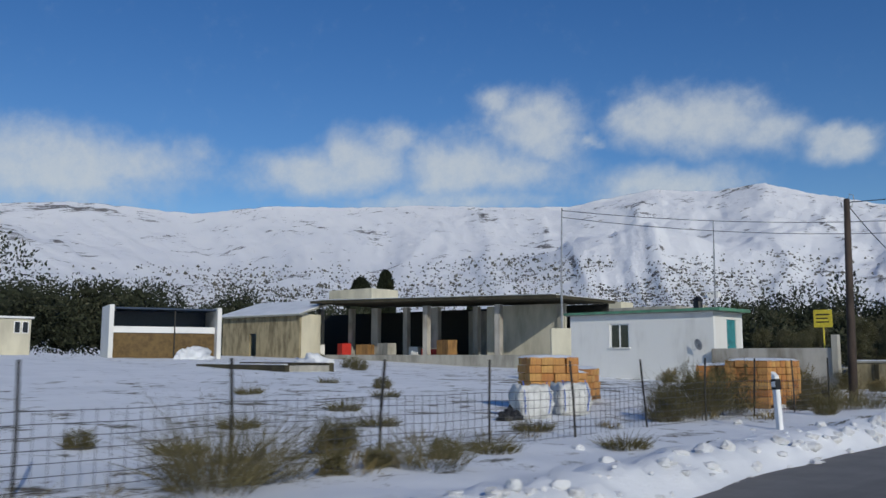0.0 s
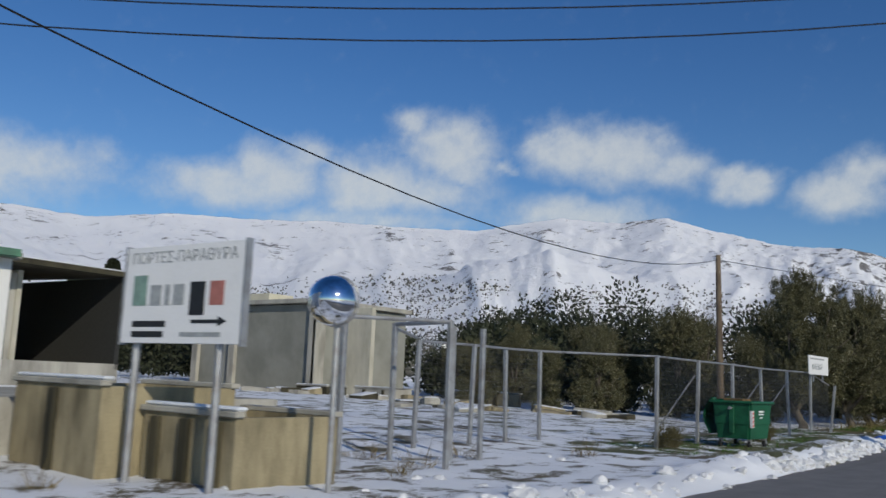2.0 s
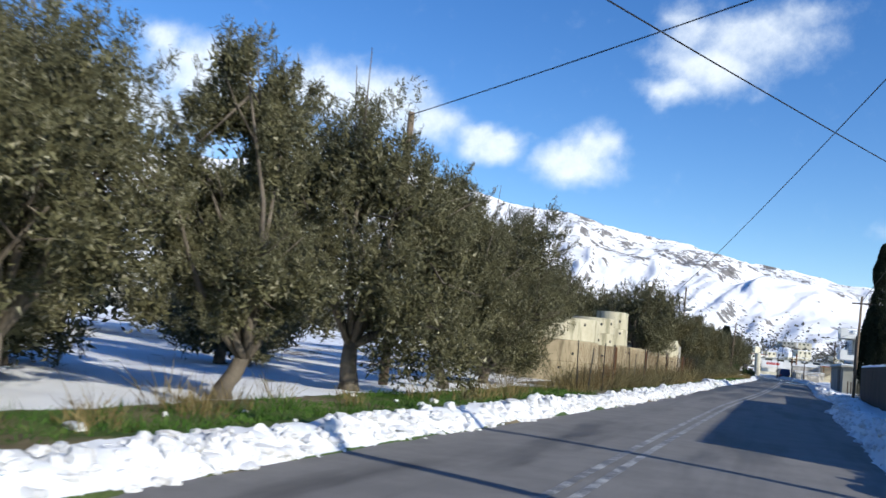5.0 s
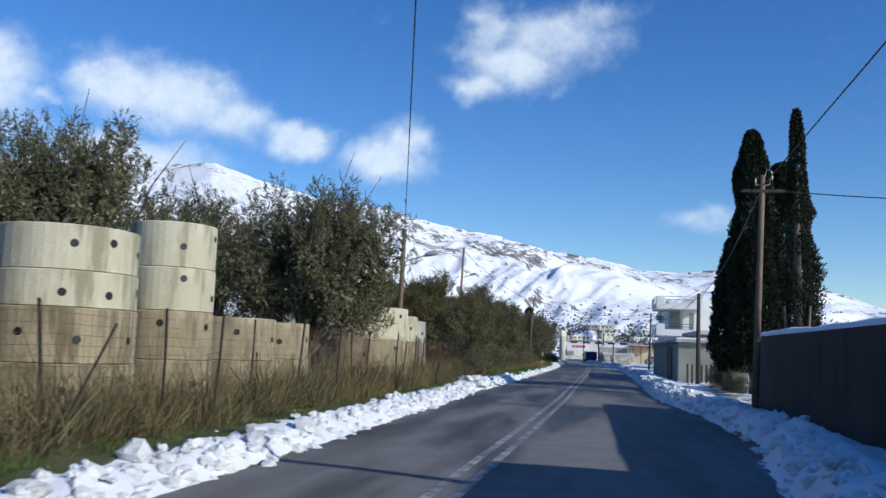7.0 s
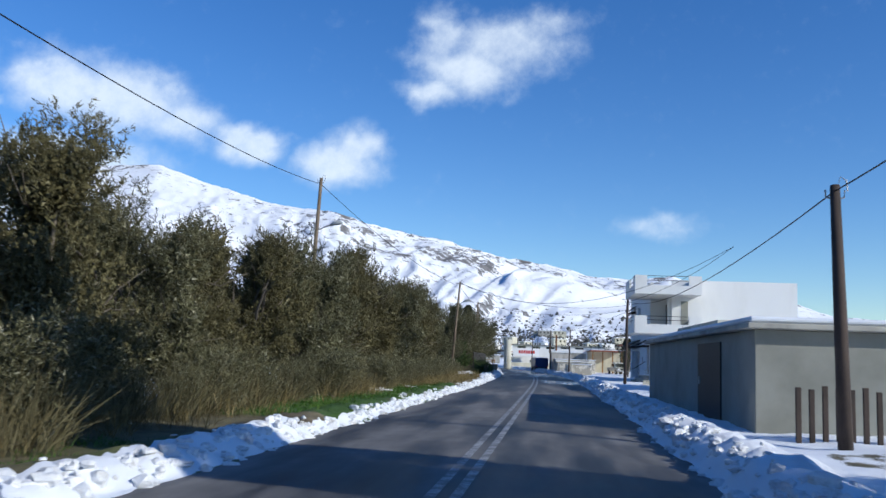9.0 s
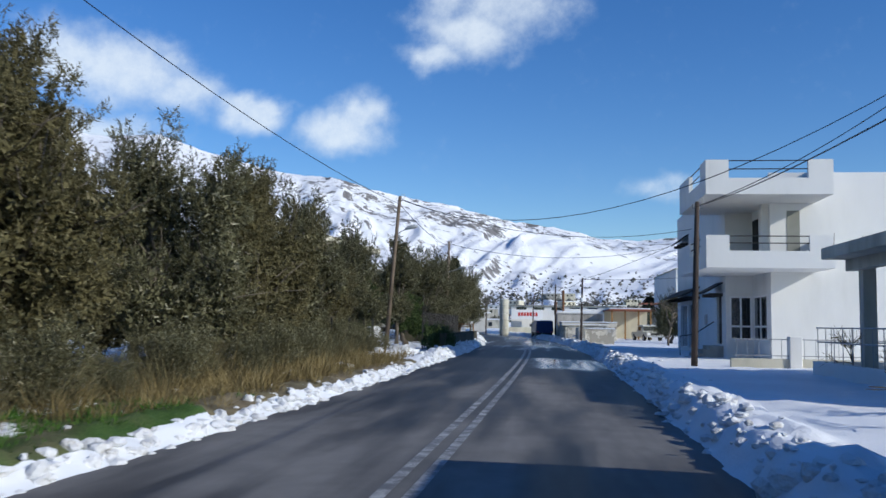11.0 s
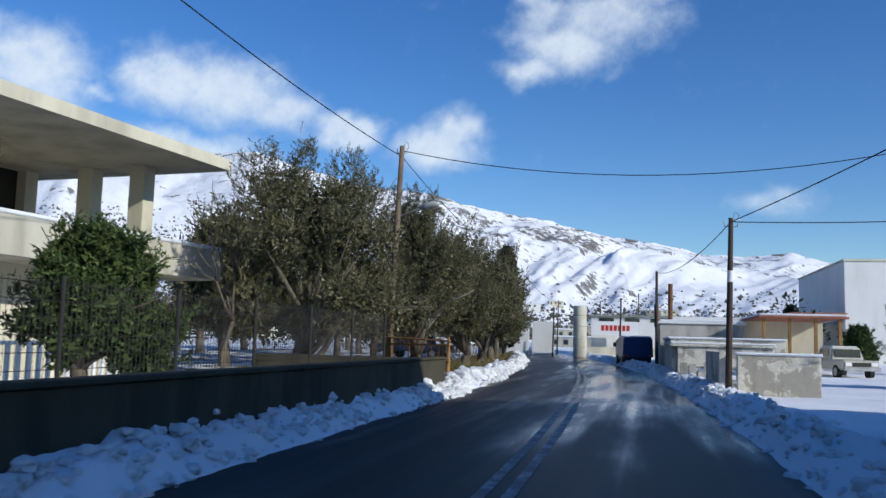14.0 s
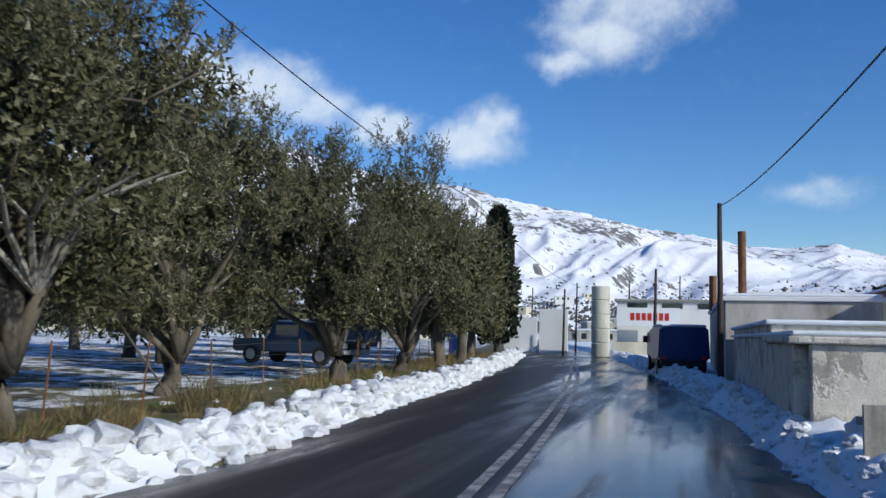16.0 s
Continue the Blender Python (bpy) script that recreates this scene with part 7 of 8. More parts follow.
def frame_house():
    phi = radians(-7.0)
    ob = thing("concrete_frame_house", "cream house, unfinished upper floor under a wide concrete slab", "house", (-11.5 + 11.5 * math.cos(phi) + 230.4 * math.sin(phi), 230.4 + 11.5 * math.sin(phi) - 230.4 * math.cos(phi), 0), -7.0)
    part("roof", boxes((-24, -11.55, 219.2, 230.35, 6.5, 6.72), bevel=0.02), "pale_concrete", ob, "wide flat concrete roof slab")
    part("roof_edge", boxes((-24.05, -11.5, 219.15, 219.2, 6.48, 6.82), (-11.55, -11.48, 219.2, 230.4, 6.48, 6.82), (-24, -11.55, 230.35, 230.42, 6.48, 6.82)), "cream_plaster", ob, "cream roof edge")
    part("snow_cap", boxes((-23.8, -11.7, 219.4, 230.2, 6.72, 6.80), bevel=0.03), "snow", ob, "snow on the roof")
    for x in (-13.85, -15.85, -18.5, -22.5):
        for y in (220.6, 229.2):
            part("column", boxes((x - 0.28, x + 0.28, y - 0.25, y + 0.25, 3.6, 6.5), bevel=0.012), "cream_plaster", ob)
    part("balcony", boxes((-24, -11.6, 219.8, 230.3, 3.05, 3.3)), "pale_concrete", ob)
    part("parapet", boxes((-11.75, -11.6, 219.8, 230.3, 3.3, 3.95), (-24, -11.75, 219.8, 219.95, 3.3, 3.95), (-24, -11.75, 230.15, 230.3, 3.3, 3.95)), "pale_concrete", ob)
    part("snow_cap", boxes((-11.8, -11.56, 219.8, 230.3, 3.95, 4.06), bevel=0.03), "snow", ob, "snow on the parapet")
    part("wall", boxes((-24, -13.6, 220.6, 229.4, -0.2, 3.05)), "cream_plaster", ob, "cream ground floor wall")
    # Upper-floor wall coloured near black for the shade behind the columns.
    part("wall", boxes((-24, -18.6, 224.0, 229.0, 3.3, 6.5)), "shaded_interior", ob)
    for y in (222, 226):
        w = part("window", boxes((-13.6, -13.57, y, y + 1.4, 1.0, 2.3)), "glass", ob)
        part("frame", boxes((-13.6, -13.54, y - 0.08, y, 0.95, 2.35), (-13.6, -13.54, y + 1.4, y + 1.48, 0.95, 2.35), (-13.6, -13.54, y + 0.66, y + 0.74, 0.95, 2.35), (-13.6, -13.54, y, y + 1.4, 2.3, 2.38)), "white_paint", w)
    rl = thing("white_railing", "white balustrade in the garden", "railing", (0, 0, 0))
    for k in range(26):
        y = 216.0 + 0.28 * k
        part("baluster", boxes((-10.03, -9.97, y, y + 0.08, 0.2, 1.15)), "white_paint", rl)
    part("rail", boxes((-10.05, -9.95, 216, 223.2, 1.15, 1.22), bevel=0.01), "white_paint", rl)
    part("antenna", pipe([(-12.6, 221.0, 6.7), (-12.6, 221.0, 8.2)], 0.015, 5), "dark_steel", ob)


frame_house()


def timber_barrier():
    """A gate-like frame of old timber from the wall's end to the pole."""
    ob = thing("timber_barrier", "old brown timber barrier with a rusty sheet beside the wall end", "barrier", (0, 0, 0))
    A, B = Vector((-4.6, 231.2, 0)), Vector((-6.9, 232.3, 0))
    u = (B - A).normalized()
    for p, top in ((A, 1.51), (A + u * 0.22, 1.42), (B - u * 0.25, 1.5), (B, 1.57)):
        g = gz(p.x, p.y)
        part("post", pipe([(p.x, p.y, g - 0.2), (p.x + 0.03, p.y, g + 0.7), (p.x + 0.01, p.y, top)], [0.062, 0.055, 0.05], 7), "timber", ob)
    for z, e in ((1.40, 0.08), (1.28, -0.02), (0.80, 0.0)):
        part("rail", pipe([A - u * 0.1 + Vector((0, -0.06, z)), B + u * 0.1 + Vector((0, -0.06, z + e))], 0.035, 6), "timber", ob)
    for k in range(11):
        p = A.lerp(B, 0.12 + 0.07 * k)
        part("rod", pipe([(p.x, p.y, 0.6), (p.x + 0.02, p.y, 1.38)], 0.008, 5), "rust", ob)
    bm = bmesh.new()
    top, low = [], []
    for k in range(41):
        p = A.lerp(B, 0.06 + 0.88 * k / 40)
        w = 0.018 * math.sin(k * 1.3)
        top.append(bm.verts.new((p.x + w, p.y - 0.03, 0.74 + 0.02 * math.sin(k * 0.4))))
        low.append(bm.verts.new((p.x + w, p.y - 0.03, 0.05)))
    for k in range(40):
        bm.faces.new((low[k], low[k + 1], top[k + 1], top[k]))
    bmesh.ops.solidify(bm, geom=bm.faces[:], thickness=0.006)
    part("sheet", bm, "rust", ob, "rusty corrugated sheet")


timber_barrier()


def fence_stakes():
    ob = thing("stake_fence", "low wire fence on thin rusty stakes under the trees", "fence", (0, 0, 0))
    me = None
    pts = []
    for k in range(24):
        y = 231.5 + 2.4 * k
        x = float(road_x(np.array([y]))[0]) - HALF - 3.2
        pts.append((x, y))
        if me is None:
            p = part("stake", pipe([(0, 0, -0.2), (0.03, 0, 1.1)], 0.016, 5), "rust", ob)
            me = p.data
        else:
            p = new("stake", me)
            p.parent = ob
        p.matrix_basis = pose(x, y, gz(x, y), 5 * math.sin(k * 3), 5 * math.sin(k * 7), 0)
    bm = bmesh.new()
    for z in (0.25, 0.5, 0.75, 1.0):
        tube(bm, [(x, y, gz(x, y) + z) for x, y in pts], 0.004, 3, False)
    part("wire", bm, "wire", ob)


fence_stakes()

# trees of the last stretch
ROADSIDE = "olive tree, pale gnarled trunk, in snow"
late = [
    make_tree("olive_tree", ROADSIDE + " behind the garden wall", "tree", (-8.4, 229.6, gz(-8.4, 229.6)), tree_mesh(31, 6.2, 3.3, 1.5, 20000, bark="pale_bark", trunk_r=0.2, stems=1, forked=0.9, dome=0.4), "roadside olive trees"),
    make_tree("olive_tree", ROADSIDE + " beside the road", "tree", (-7.6, 238.0, gz(-7.6, 238.0)), tree_mesh(32, 6.4, 3.6, 1.5, 22000, bark="pale_bark", trunk_r=0.23, forked=0.9, dome=0.45), "roadside olive trees"),
]
late_far = make_tree("olive_tree", ROADSIDE + " deep in the grove", "tree", (-20.5, 259.0, gz(-20.5, 259.0)), tree_mesh(33, 6.2, 3.0, 1.5, 9000, leaf=(0.2, 0.055), bark="pale_bark", trunk_r=0.22, per=6, thick=0.13), "roadside olive trees")
for x, y, s, k, turn in ((-8.9, 243.8, 0.9, 0, 120), (-7.9, 250.0, 0.95, 1, 250), (-8.3, 256.3, 0.98, 0, 30), (-8.8, 263.0, 1.0, 1, 80), (-9.7, 270.0, 1.02, 0, 200), (-11.0, 277.0, 1.0, 1, 320), (-14.0, 281.5, 0.78, 0, 10), (-16.5, 289, 0.85, 1, 100),
                         (-14.5, 236.5, 0.95, 1, 60), (-15.5, 246, 0.95, 0, 300), (-17, 256, 0.9, 1, 170), (-19, 266, 0.9, 0, 40), (-22, 240, 0.9, 0, 90), (-24, 252, 0.95, 1, 10), (-27, 264, 1.0, 0, 60), (-24, 278, 1.0, 1, 30), (-33, 246, 1.0, 1, 222), (-36, 260, 1.0, 0, 150)):
    again(late[k] if x > -12 and y < 258 else late_far, (x, y, gz(x, y)), turn, s, ROADSIDE)
br2 = thing("bare_limb", "pale bare branches reaching out of the olive tree", "branch", (-6.9, 237.8, 2.15))
bm = bmesh.new()
rg = np.random.default_rng(8)
for k in range(7):
    a = radians(-85 + 15 * k)
    p1 = Vector((0.9 * math.cos(a), 0.9 * math.sin(a), 0.25 + 0.1 * k))
    p2 = p1 + Vector((0.9 * math.cos(a + 0.3), 0.9 * math.sin(a + 0.3), 0.35))
    tube(bm, [(0, 0, -0.3), p1, p2], [0.06, 0.04, 0.012], 6)
    tube(bm, [p1, p1 + Vector((0.5 * math.cos(a - 0.6), 0.5 * math.sin(a - 0.6), 0.3))], [0.03, 0.01], 5)
part("branch", bm, "grey_board", br2)

# hedge of trees along the middle stretch
HEDGE = "brownish green olive tree in an overgrown hedge"
hedge = [
    make_tree("hedge_tree", HEDGE, "tree", (-9.0, 152.0, gz(-9, 152)), tree_mesh(41, 4.9, 2.3, 0.35, 14000, leafmat="brown_leaf"), "hedge trees"),
    make_tree("hedge_tree", HEDGE, "tree", (-8.9, 168.5, gz(-8.9, 168.5)), tree_mesh(42, 5.3, 2.5, 0.3, 15000, leafmat="olive_leaf"), "hedge trees"),
    make_tree("hedge_tree", HEDGE, "tree", (-9.0, 183.0, gz(-9, 183)), tree_mesh(43, 5.0, 2.4, 0.35, 14000, leafmat="brown_leaf"), "hedge trees"),
]
hedge_far = make_tree("hedge_tree", HEDGE + " behind others", "tree", (-12.6, 190.0, gz(-12.6, 190.0)), tree_mesh(45, 5.2, 2.5, 0.3, 9000, leaf=(0.2, 0.055), leafmat="brown_leaf", per=6, thick=0.13), "hedge trees")
rng = np.random.default_rng(9)
for i, (x, y, s) in enumerate(((-9.0, 156, 0.82), (-9.3, 160, 0.85), (-9.0, 164, 0.9), (-9.4, 173, 0.92), (-9.3, 177.0, 1.0), (-9.5, 181.8, 1.28), (-8.6, 187.5, 1.06), (-8.7, 191.5, 1.12), (-8.8, 195.5, 1.16), (-9.0, 199.3, 1.14), (-9.4, 202.8, 1.0), (-9.6, 205.8, 0.9), (-12.5, 155, 1.0), (-13, 162, 1.0), (-13, 170, 1.1), (-13, 178, 1.15), (-13, 186, 1.1), (-12.5, 194, 1.0), (-12.6, 201.5, 0.95), (-9.2, 148.5, 0.8))):
    again(hedge[(i * 2 + 1) % 3] if x > -11 else hedge_far, (x, y, gz(x, y)), rng.uniform(0, 360), s, HEDGE)
big = make_tree("olive_tree", "large dark olive tree between the concrete rings", "tree", (-9.0, 132.6, gz(-9, 132.6)), tree_mesh(44, 5.5, 3.5, 1.7, 22000, trunk_r=0.2, dome=0.35, forked=1.1), "olive trees")
again(big, (-15.0, 128.5, 0.3), 100, 1.15, "tall olive tree behind the concrete rings")
again(big, (-16.5, 122.0, 0.3), 40, 1.2, "tall olive tree behind the concrete rings")
again(big, (-15.0, 139.0, 0.3), 190, 1.1, "olive tree behind the concrete rings")
again(big, (-13.5, 146.0, 0.3), 260, 1.0, "olive tree behind the concrete rings")
again(big, (-12.0, 111.0, 0.3), 300, 1.05, "olive tree behind the wire fence")

# garden trees by the frame house
cit = make_tree("citrus_tree", "dark green citrus tree in the garden", "tree", (-7.6, 218.5, gz(-7.6, 218.5)), tree_mesh(51, 2.7, 1.4, 0.6, 9000, leaf=(0.10, 0.042), leafmat="citrus_leaf"), "garden trees")
make_tree("garden_tree", "slender tall olive tree beside the lamp pole", "tree", (-7.3, 213.6, gz(-7.3, 213.6)), tree_mesh(52, 5.9, 1.45, 0.7, 9000, trunk_r=0.1), "garden trees")
again(cit, (-9.6, 213.2, gz(-9.6, 213.2)), 90, 1.3, "dark green garden tree behind the lamp pole")
again(hedge[0], (-11.2, 216.0, gz(-11.2, 216.0)), 133, 0.8, "reddish brown garden tree")
again(hedge[1], (-9.3, 209.8, gz(-9.3, 209.8)), 33, 1.08, "tall windswept olive tree beside the lamp pole")
lobes = [(0.0, -1.2, 0.45, 0.55, 0.9), (0.15, -0.5, 0.62, 0.6, 0.9), (0.1, 0.2, 0.6, 0.62, 0.9), (0.0, 0.9, 0.5, 0.6, 0.9), (-0.4, 0.0, 0.7, 0.6, 1.0), (0.35, 0.1, 0.3, 0.4, 1.0)]
rng = np.random.default_rng(61)
iv = thing("evergreen_shrub", "dark evergreen shrub spilling over the garden wall", "shrub", (-4.6, 210.2, 0.1))
p, u = crown_points(rng, lobes, 1300, 0.5)
v, f = sprays(rng, p, u, 8, 0.25, 0.10, 0.045)
raw("foliage", v, f, "citrus_leaf", iv)
part("stem", pipe([(0, 0, -0.2), (0.05, 0.1, 0.4), (0.1, 0.2, 0.7)], [0.07, 0.05, 0.03], 6), "bark", iv)

gb = thing("bare_tree", "small leafless tree in the garden", "tree", (-10.4, 228.5, gz(-10.4, 228.5)))
part("trunk", bare_tree_mesh(15, 4.4, 0.9, 0.08), "bark", gb, smooth=True)

# ---- the last stretch, right-hand side ----
def weathered_walls():
    a = tagged(part("corner_wall", boxes((3.5, 5.6, 230.6, 230.85, -0.2, 1.24), bevel=0.02), "peeling"), "peeling pale concrete wall facing the road", "wall")
    part("snow_cap", boxes((3.45, 5.65, 230.55, 230.9, 1.24, 1.32), bevel=0.03), "snow", a, "snow on the wall")
    b = tagged(part("grey_side_wall", boxes((3.05, 3.25, 230.9, 236.2, -0.2, 1.3), bevel=0.015), "peeling"), "grey concrete wall along the road", "wall")
    c = thing("ruined_wall", "crumbling pale concrete wall with square piers", "wall", (0, 0, 0))
    part("wall", boxes((2.35, 6.0, 242.0, 242.25, -0.2, 1.42), (2.15, 2.4, 242.25, 246, -0.2, 1.42), bevel=0.03), "peeling", c)
    part("coping", boxes((2.05, 6.1, 241.9, 242.4, 1.42, 1.52), (2.05, 2.5, 242.4, 246, 1.42, 1.52), bevel=0.02), "peeling", c)
    part("snow_cap", boxes((2.1, 6.05, 241.95, 243.9, 1.52, 1.60), (2.1, 3.6, 243.9, 258, 1.52, 1.60), bevel=0.03), "snow", c, "snow on the wall")
    f = thing("plank_panel", "row of weathered grey upright boards in the snow", "fence", (0, 0, 0))
    for k, (x, h) in enumerate(((2.32, 0.86), (2.62, 0.82), (2.92, 0.55), (3.12, 0.88), (3.42, 0.84), (3.72, 0.80))):
        part("board", boxes((x, x + 0.25, 238.2 + 0.02 * (k % 2), 238.25 + 0.02 * (k % 2), -0.1, h), bevel=0.008), "grey_board", f)
    part("rail", boxes((2.28, 4.0, 238.27, 238.33, 0.28, 0.36), bevel=0.005), "grey_board", f)
    part("rail", boxes((2.28, 4.0, 238.27, 238.33, 0.66, 0.74), bevel=0.005), "grey_board", f)
    return c


weathered_walls()


def low_store():
    ob = thing("low_store", "low grey rendered store with stepped flat roofs in snow", "building", (0, 0, 0))
    part("wall", boxes((2.2, 7.0, 246.0, 258.0, -0.2, 1.75), bevel=0.02), "peeling", ob)
    part("wall", boxes((1.95, 6.6, 258.4, 275.0, -0.2, 2.7), bevel=0.02), "stained_wall", ob)
    part("wall", boxes((2.6, 7.2, 264.0, 280.0, 2.7, 3.3), bevel=0.02), "white_plaster", ob)
    part("roof", boxes((1.85, 6.75, 258.3, 275.1, 2.7, 2.85), bevel=0.02), "white_plaster", ob)
    part("snow_cap", boxes((1.95, 6.6, 258.4, 275.0, 2.85, 2.95), bevel=0.03), "snow", ob, "snow on the roof")
    part("snow_cap", boxes((2.1, 7.05, 245.9, 258.1, 1.75, 1.84), bevel=0.03), "snow", ob, "snow on the roof")
    part("chimney", pipe([(2.6, 260.2, 2.7), (2.6, 260.2, 5.15)], 0.14, 10), "rust", ob, "rusty brown chimney pipe")
    part("chimney", pipe([(1.9, 268.5, 2.7), (1.9, 268.5, 4.2)], 0.16, 8), "rust", ob, "rusty brown chimney pipe")
    w = part("window", boxes((1.925, 1.95, 262, 263.2, 1.1, 2.0)), "glass", ob)
    part("frame", boxes((1.9, 1.95, 261.93, 262.0, 1.05, 2.05), (1.9, 1.95, 263.2, 263.27, 1.05, 2.05)), "white_paint", w)
    p = thing("porch", "lean-to porch with a thin snowy roof on timber posts", "porch", (0, 0, 0))
    part("roof", boxes((7.0, 11.5, 255.0, 266.0, 3.05, 3.17), bevel=0.02), "roof_tile", p)
    part("snow_cap", boxes((7.05, 11.4, 255.1, 265.9, 3.17, 3.29), bevel=0.03), "snow", p, "snow on the porch roof")
    for x in (7.3, 8.6, 9.9, 11.1):
        part("post", boxes((x - 0.08, x + 0.08, 255.2, 255.36, -0.2, 3.05), bevel=0.01), "timber", p)
    part("rear_wall", boxes((7.0, 11.5, 262, 262.2, -0.2, 3.05)), "cream_plaster", p)


low_store()


def pickup(at, turn, label, body="pale_body"):
    ob = thing("pickup_truck", label, "truck", at, turn)
    bm = boxes((-0.82, 0.82, -2.3, 2.3, 0.42, 0.88))
    bmesh.ops.bevel(bm, geom=list(bm.edges), offset=0.06, segments=2, affect="EDGES")
    part("body", bm, body, ob, smooth=False)
    cab = boxes((-0.78, 0.78, -0.9, 0.9, 0.86, 1.48))
    for v in cab.verts:
        if v.co.z > 1.2:
            v.co.x *= 0.85
            v.co.y = v.co.y * 0.72 - 0.05
    bmesh.ops.bevel(cab, geom=list(cab.edges), offset=0.05, segments=2, affect="EDGES")
    part("cab", cab, body, ob)
    part("windscreen", boxes((-0.62, 0.62, -0.86, -0.80, 0.95, 1.38)), "glass", ob)
    for s in (-1, 1):
        part("side_window", boxes((s * 0.745 - 0.01, s * 0.745 + 0.01, -0.5, 0.45, 1.0, 1.36)), "glass", ob)
        part("headlight", boxes((s * 0.6 - 0.14, s * 0.6 + 0.14, -2.32, -2.28, 0.62, 0.78), bevel=0.01), "sign_white", ob)
        for y in (-1.45, 1.45):
            w = part("wheel", pipe([(s * 0.66, y, 0.33), (s * 0.84, y, 0.33)], 0.33, 16), "rubber", ob)
            part("rim", pipe([(s * 0.83, y, 0.33), (s * 0.86, y, 0.33)], 0.19, 12), "steel", w)
    part("grille", boxes((-0.42, 0.42, -2.33, -2.29, 0.6, 0.78)), "dark_steel", ob)
    part("bumper", boxes((-0.84, 0.84, -2.42, -2.3, 0.40, 0.56), bevel=0.02), "steel", ob)
    part("snow_cap", boxes((-0.6, 0.6, -0.55, 0.5, 1.48, 1.53), bevel=0.02), "snow", ob, "thin snow on the cab")
    return ob


pickup((10.3, 251.6, 0.1), 12, "old pale pickup truck parked on snow")


def van(at, turn, label, body="blue_body"):
    ob = thing("covered_truck", label, "truck", at, turn)
    part("chassis", boxes((-0.85, 0.85, -2.3, 2.6, 0.35, 0.6), bevel=0.02), "dark_steel", ob)
    bm = boxes((-0.98, 0.98, -2.4, 0.9, 0.58, 1.85))
    for v in bm.verts:
        if v.co.z > 1.5:
            v.co.x *= 0.93
    bmesh.ops.bevel(bm, geom=list(bm.edges), offset=0.07, segments=2, affect="EDGES")
    part("cover", bm, body, ob, "blue tarpaulin cover")
    cab = boxes((-0.9, 0.9, 1.0, 2.6, 0.55, 1.75))
    bmesh.ops.bevel(cab, geom=list(cab.edges), offset=0.1, segments=2, affect="EDGES")
    part("cab", cab, "pale_body", ob)
    part("snow_cap", boxes((-0.85, 0.85, -2.3, 0.8, 1.85, 1.95), bevel=0.04), "snow", ob, "snow on the cover")
    for s in (-1, 1):
        part("tail_light", boxes((s * 0.75 - 0.1, s * 0.75 + 0.1, -2.43, -2.39, 0.62, 0.72)), "red_paint", ob)
        part("side_mirror", boxes((s * 1.0 - 0.1, s * 1.0 + 0.1, 2.2, 2.26, 1.2, 1.5), bevel=0.01), "dark_steel", ob)
        for y in (-1.5, 1.7):
            w = part("wheel", pipe([(s * 0.7, y, 0.36), (s * 0.92, y, 0.36)], 0.36, 16), "rubber", ob)
            part("rim", pipe([(s * 0.91, y, 0.36), (s * 0.94, y, 0.36)], 0.2, 12), "steel", w)
    return ob


van((0.35, 266.0, 0.05), 8, "dark blue covered truck with snow on top, parked by the store")
pickup((-12.5, 257.5, 0.25), 80, "dark blue pickup truck parked among the olive trees", "dark_body")
van((-17.5, 272.5, 0.3), 85, "dark blue covered truck parked among the olive trees", "dark_body")


def tarp(x, y):
    bm = bmesh.new()
    bmesh.ops.create_grid(bm, x_segments=14, y_segments=14, size=0.22)
    for v in bm.verts:
        v.co.z = 0.13 * math.exp(-25 * (v.co.x**2 + v.co.y**2)) + 0.05 * noise.noise(v.co * 9)
    ob = part("tarpaulin", bm, "blue_plastic", smooth=True)
    ob.location = (x, y, gz(x, y) + 0.06)
    return tagged(ob, "crumpled blue plastic sheet on the verge", "tarpaulin")


tarp(-5.75, 60.2)
for k, (x, y) in enumerate(((-11.8, 277.0), (-12.2, 278.4))):
    t = tagged(part("blue_barrel", pipe([(0, 0, 0), (0, 0, 0.05), (0, 0, 1.4), (0, 0, 1.45)], [0.36, 0.4, 0.4, 0.34], 16), "blue_plastic"), "blue plastic barrel by the trees", "barrel", "blue barrels")
    t.location = (x, y, gz(x, y))


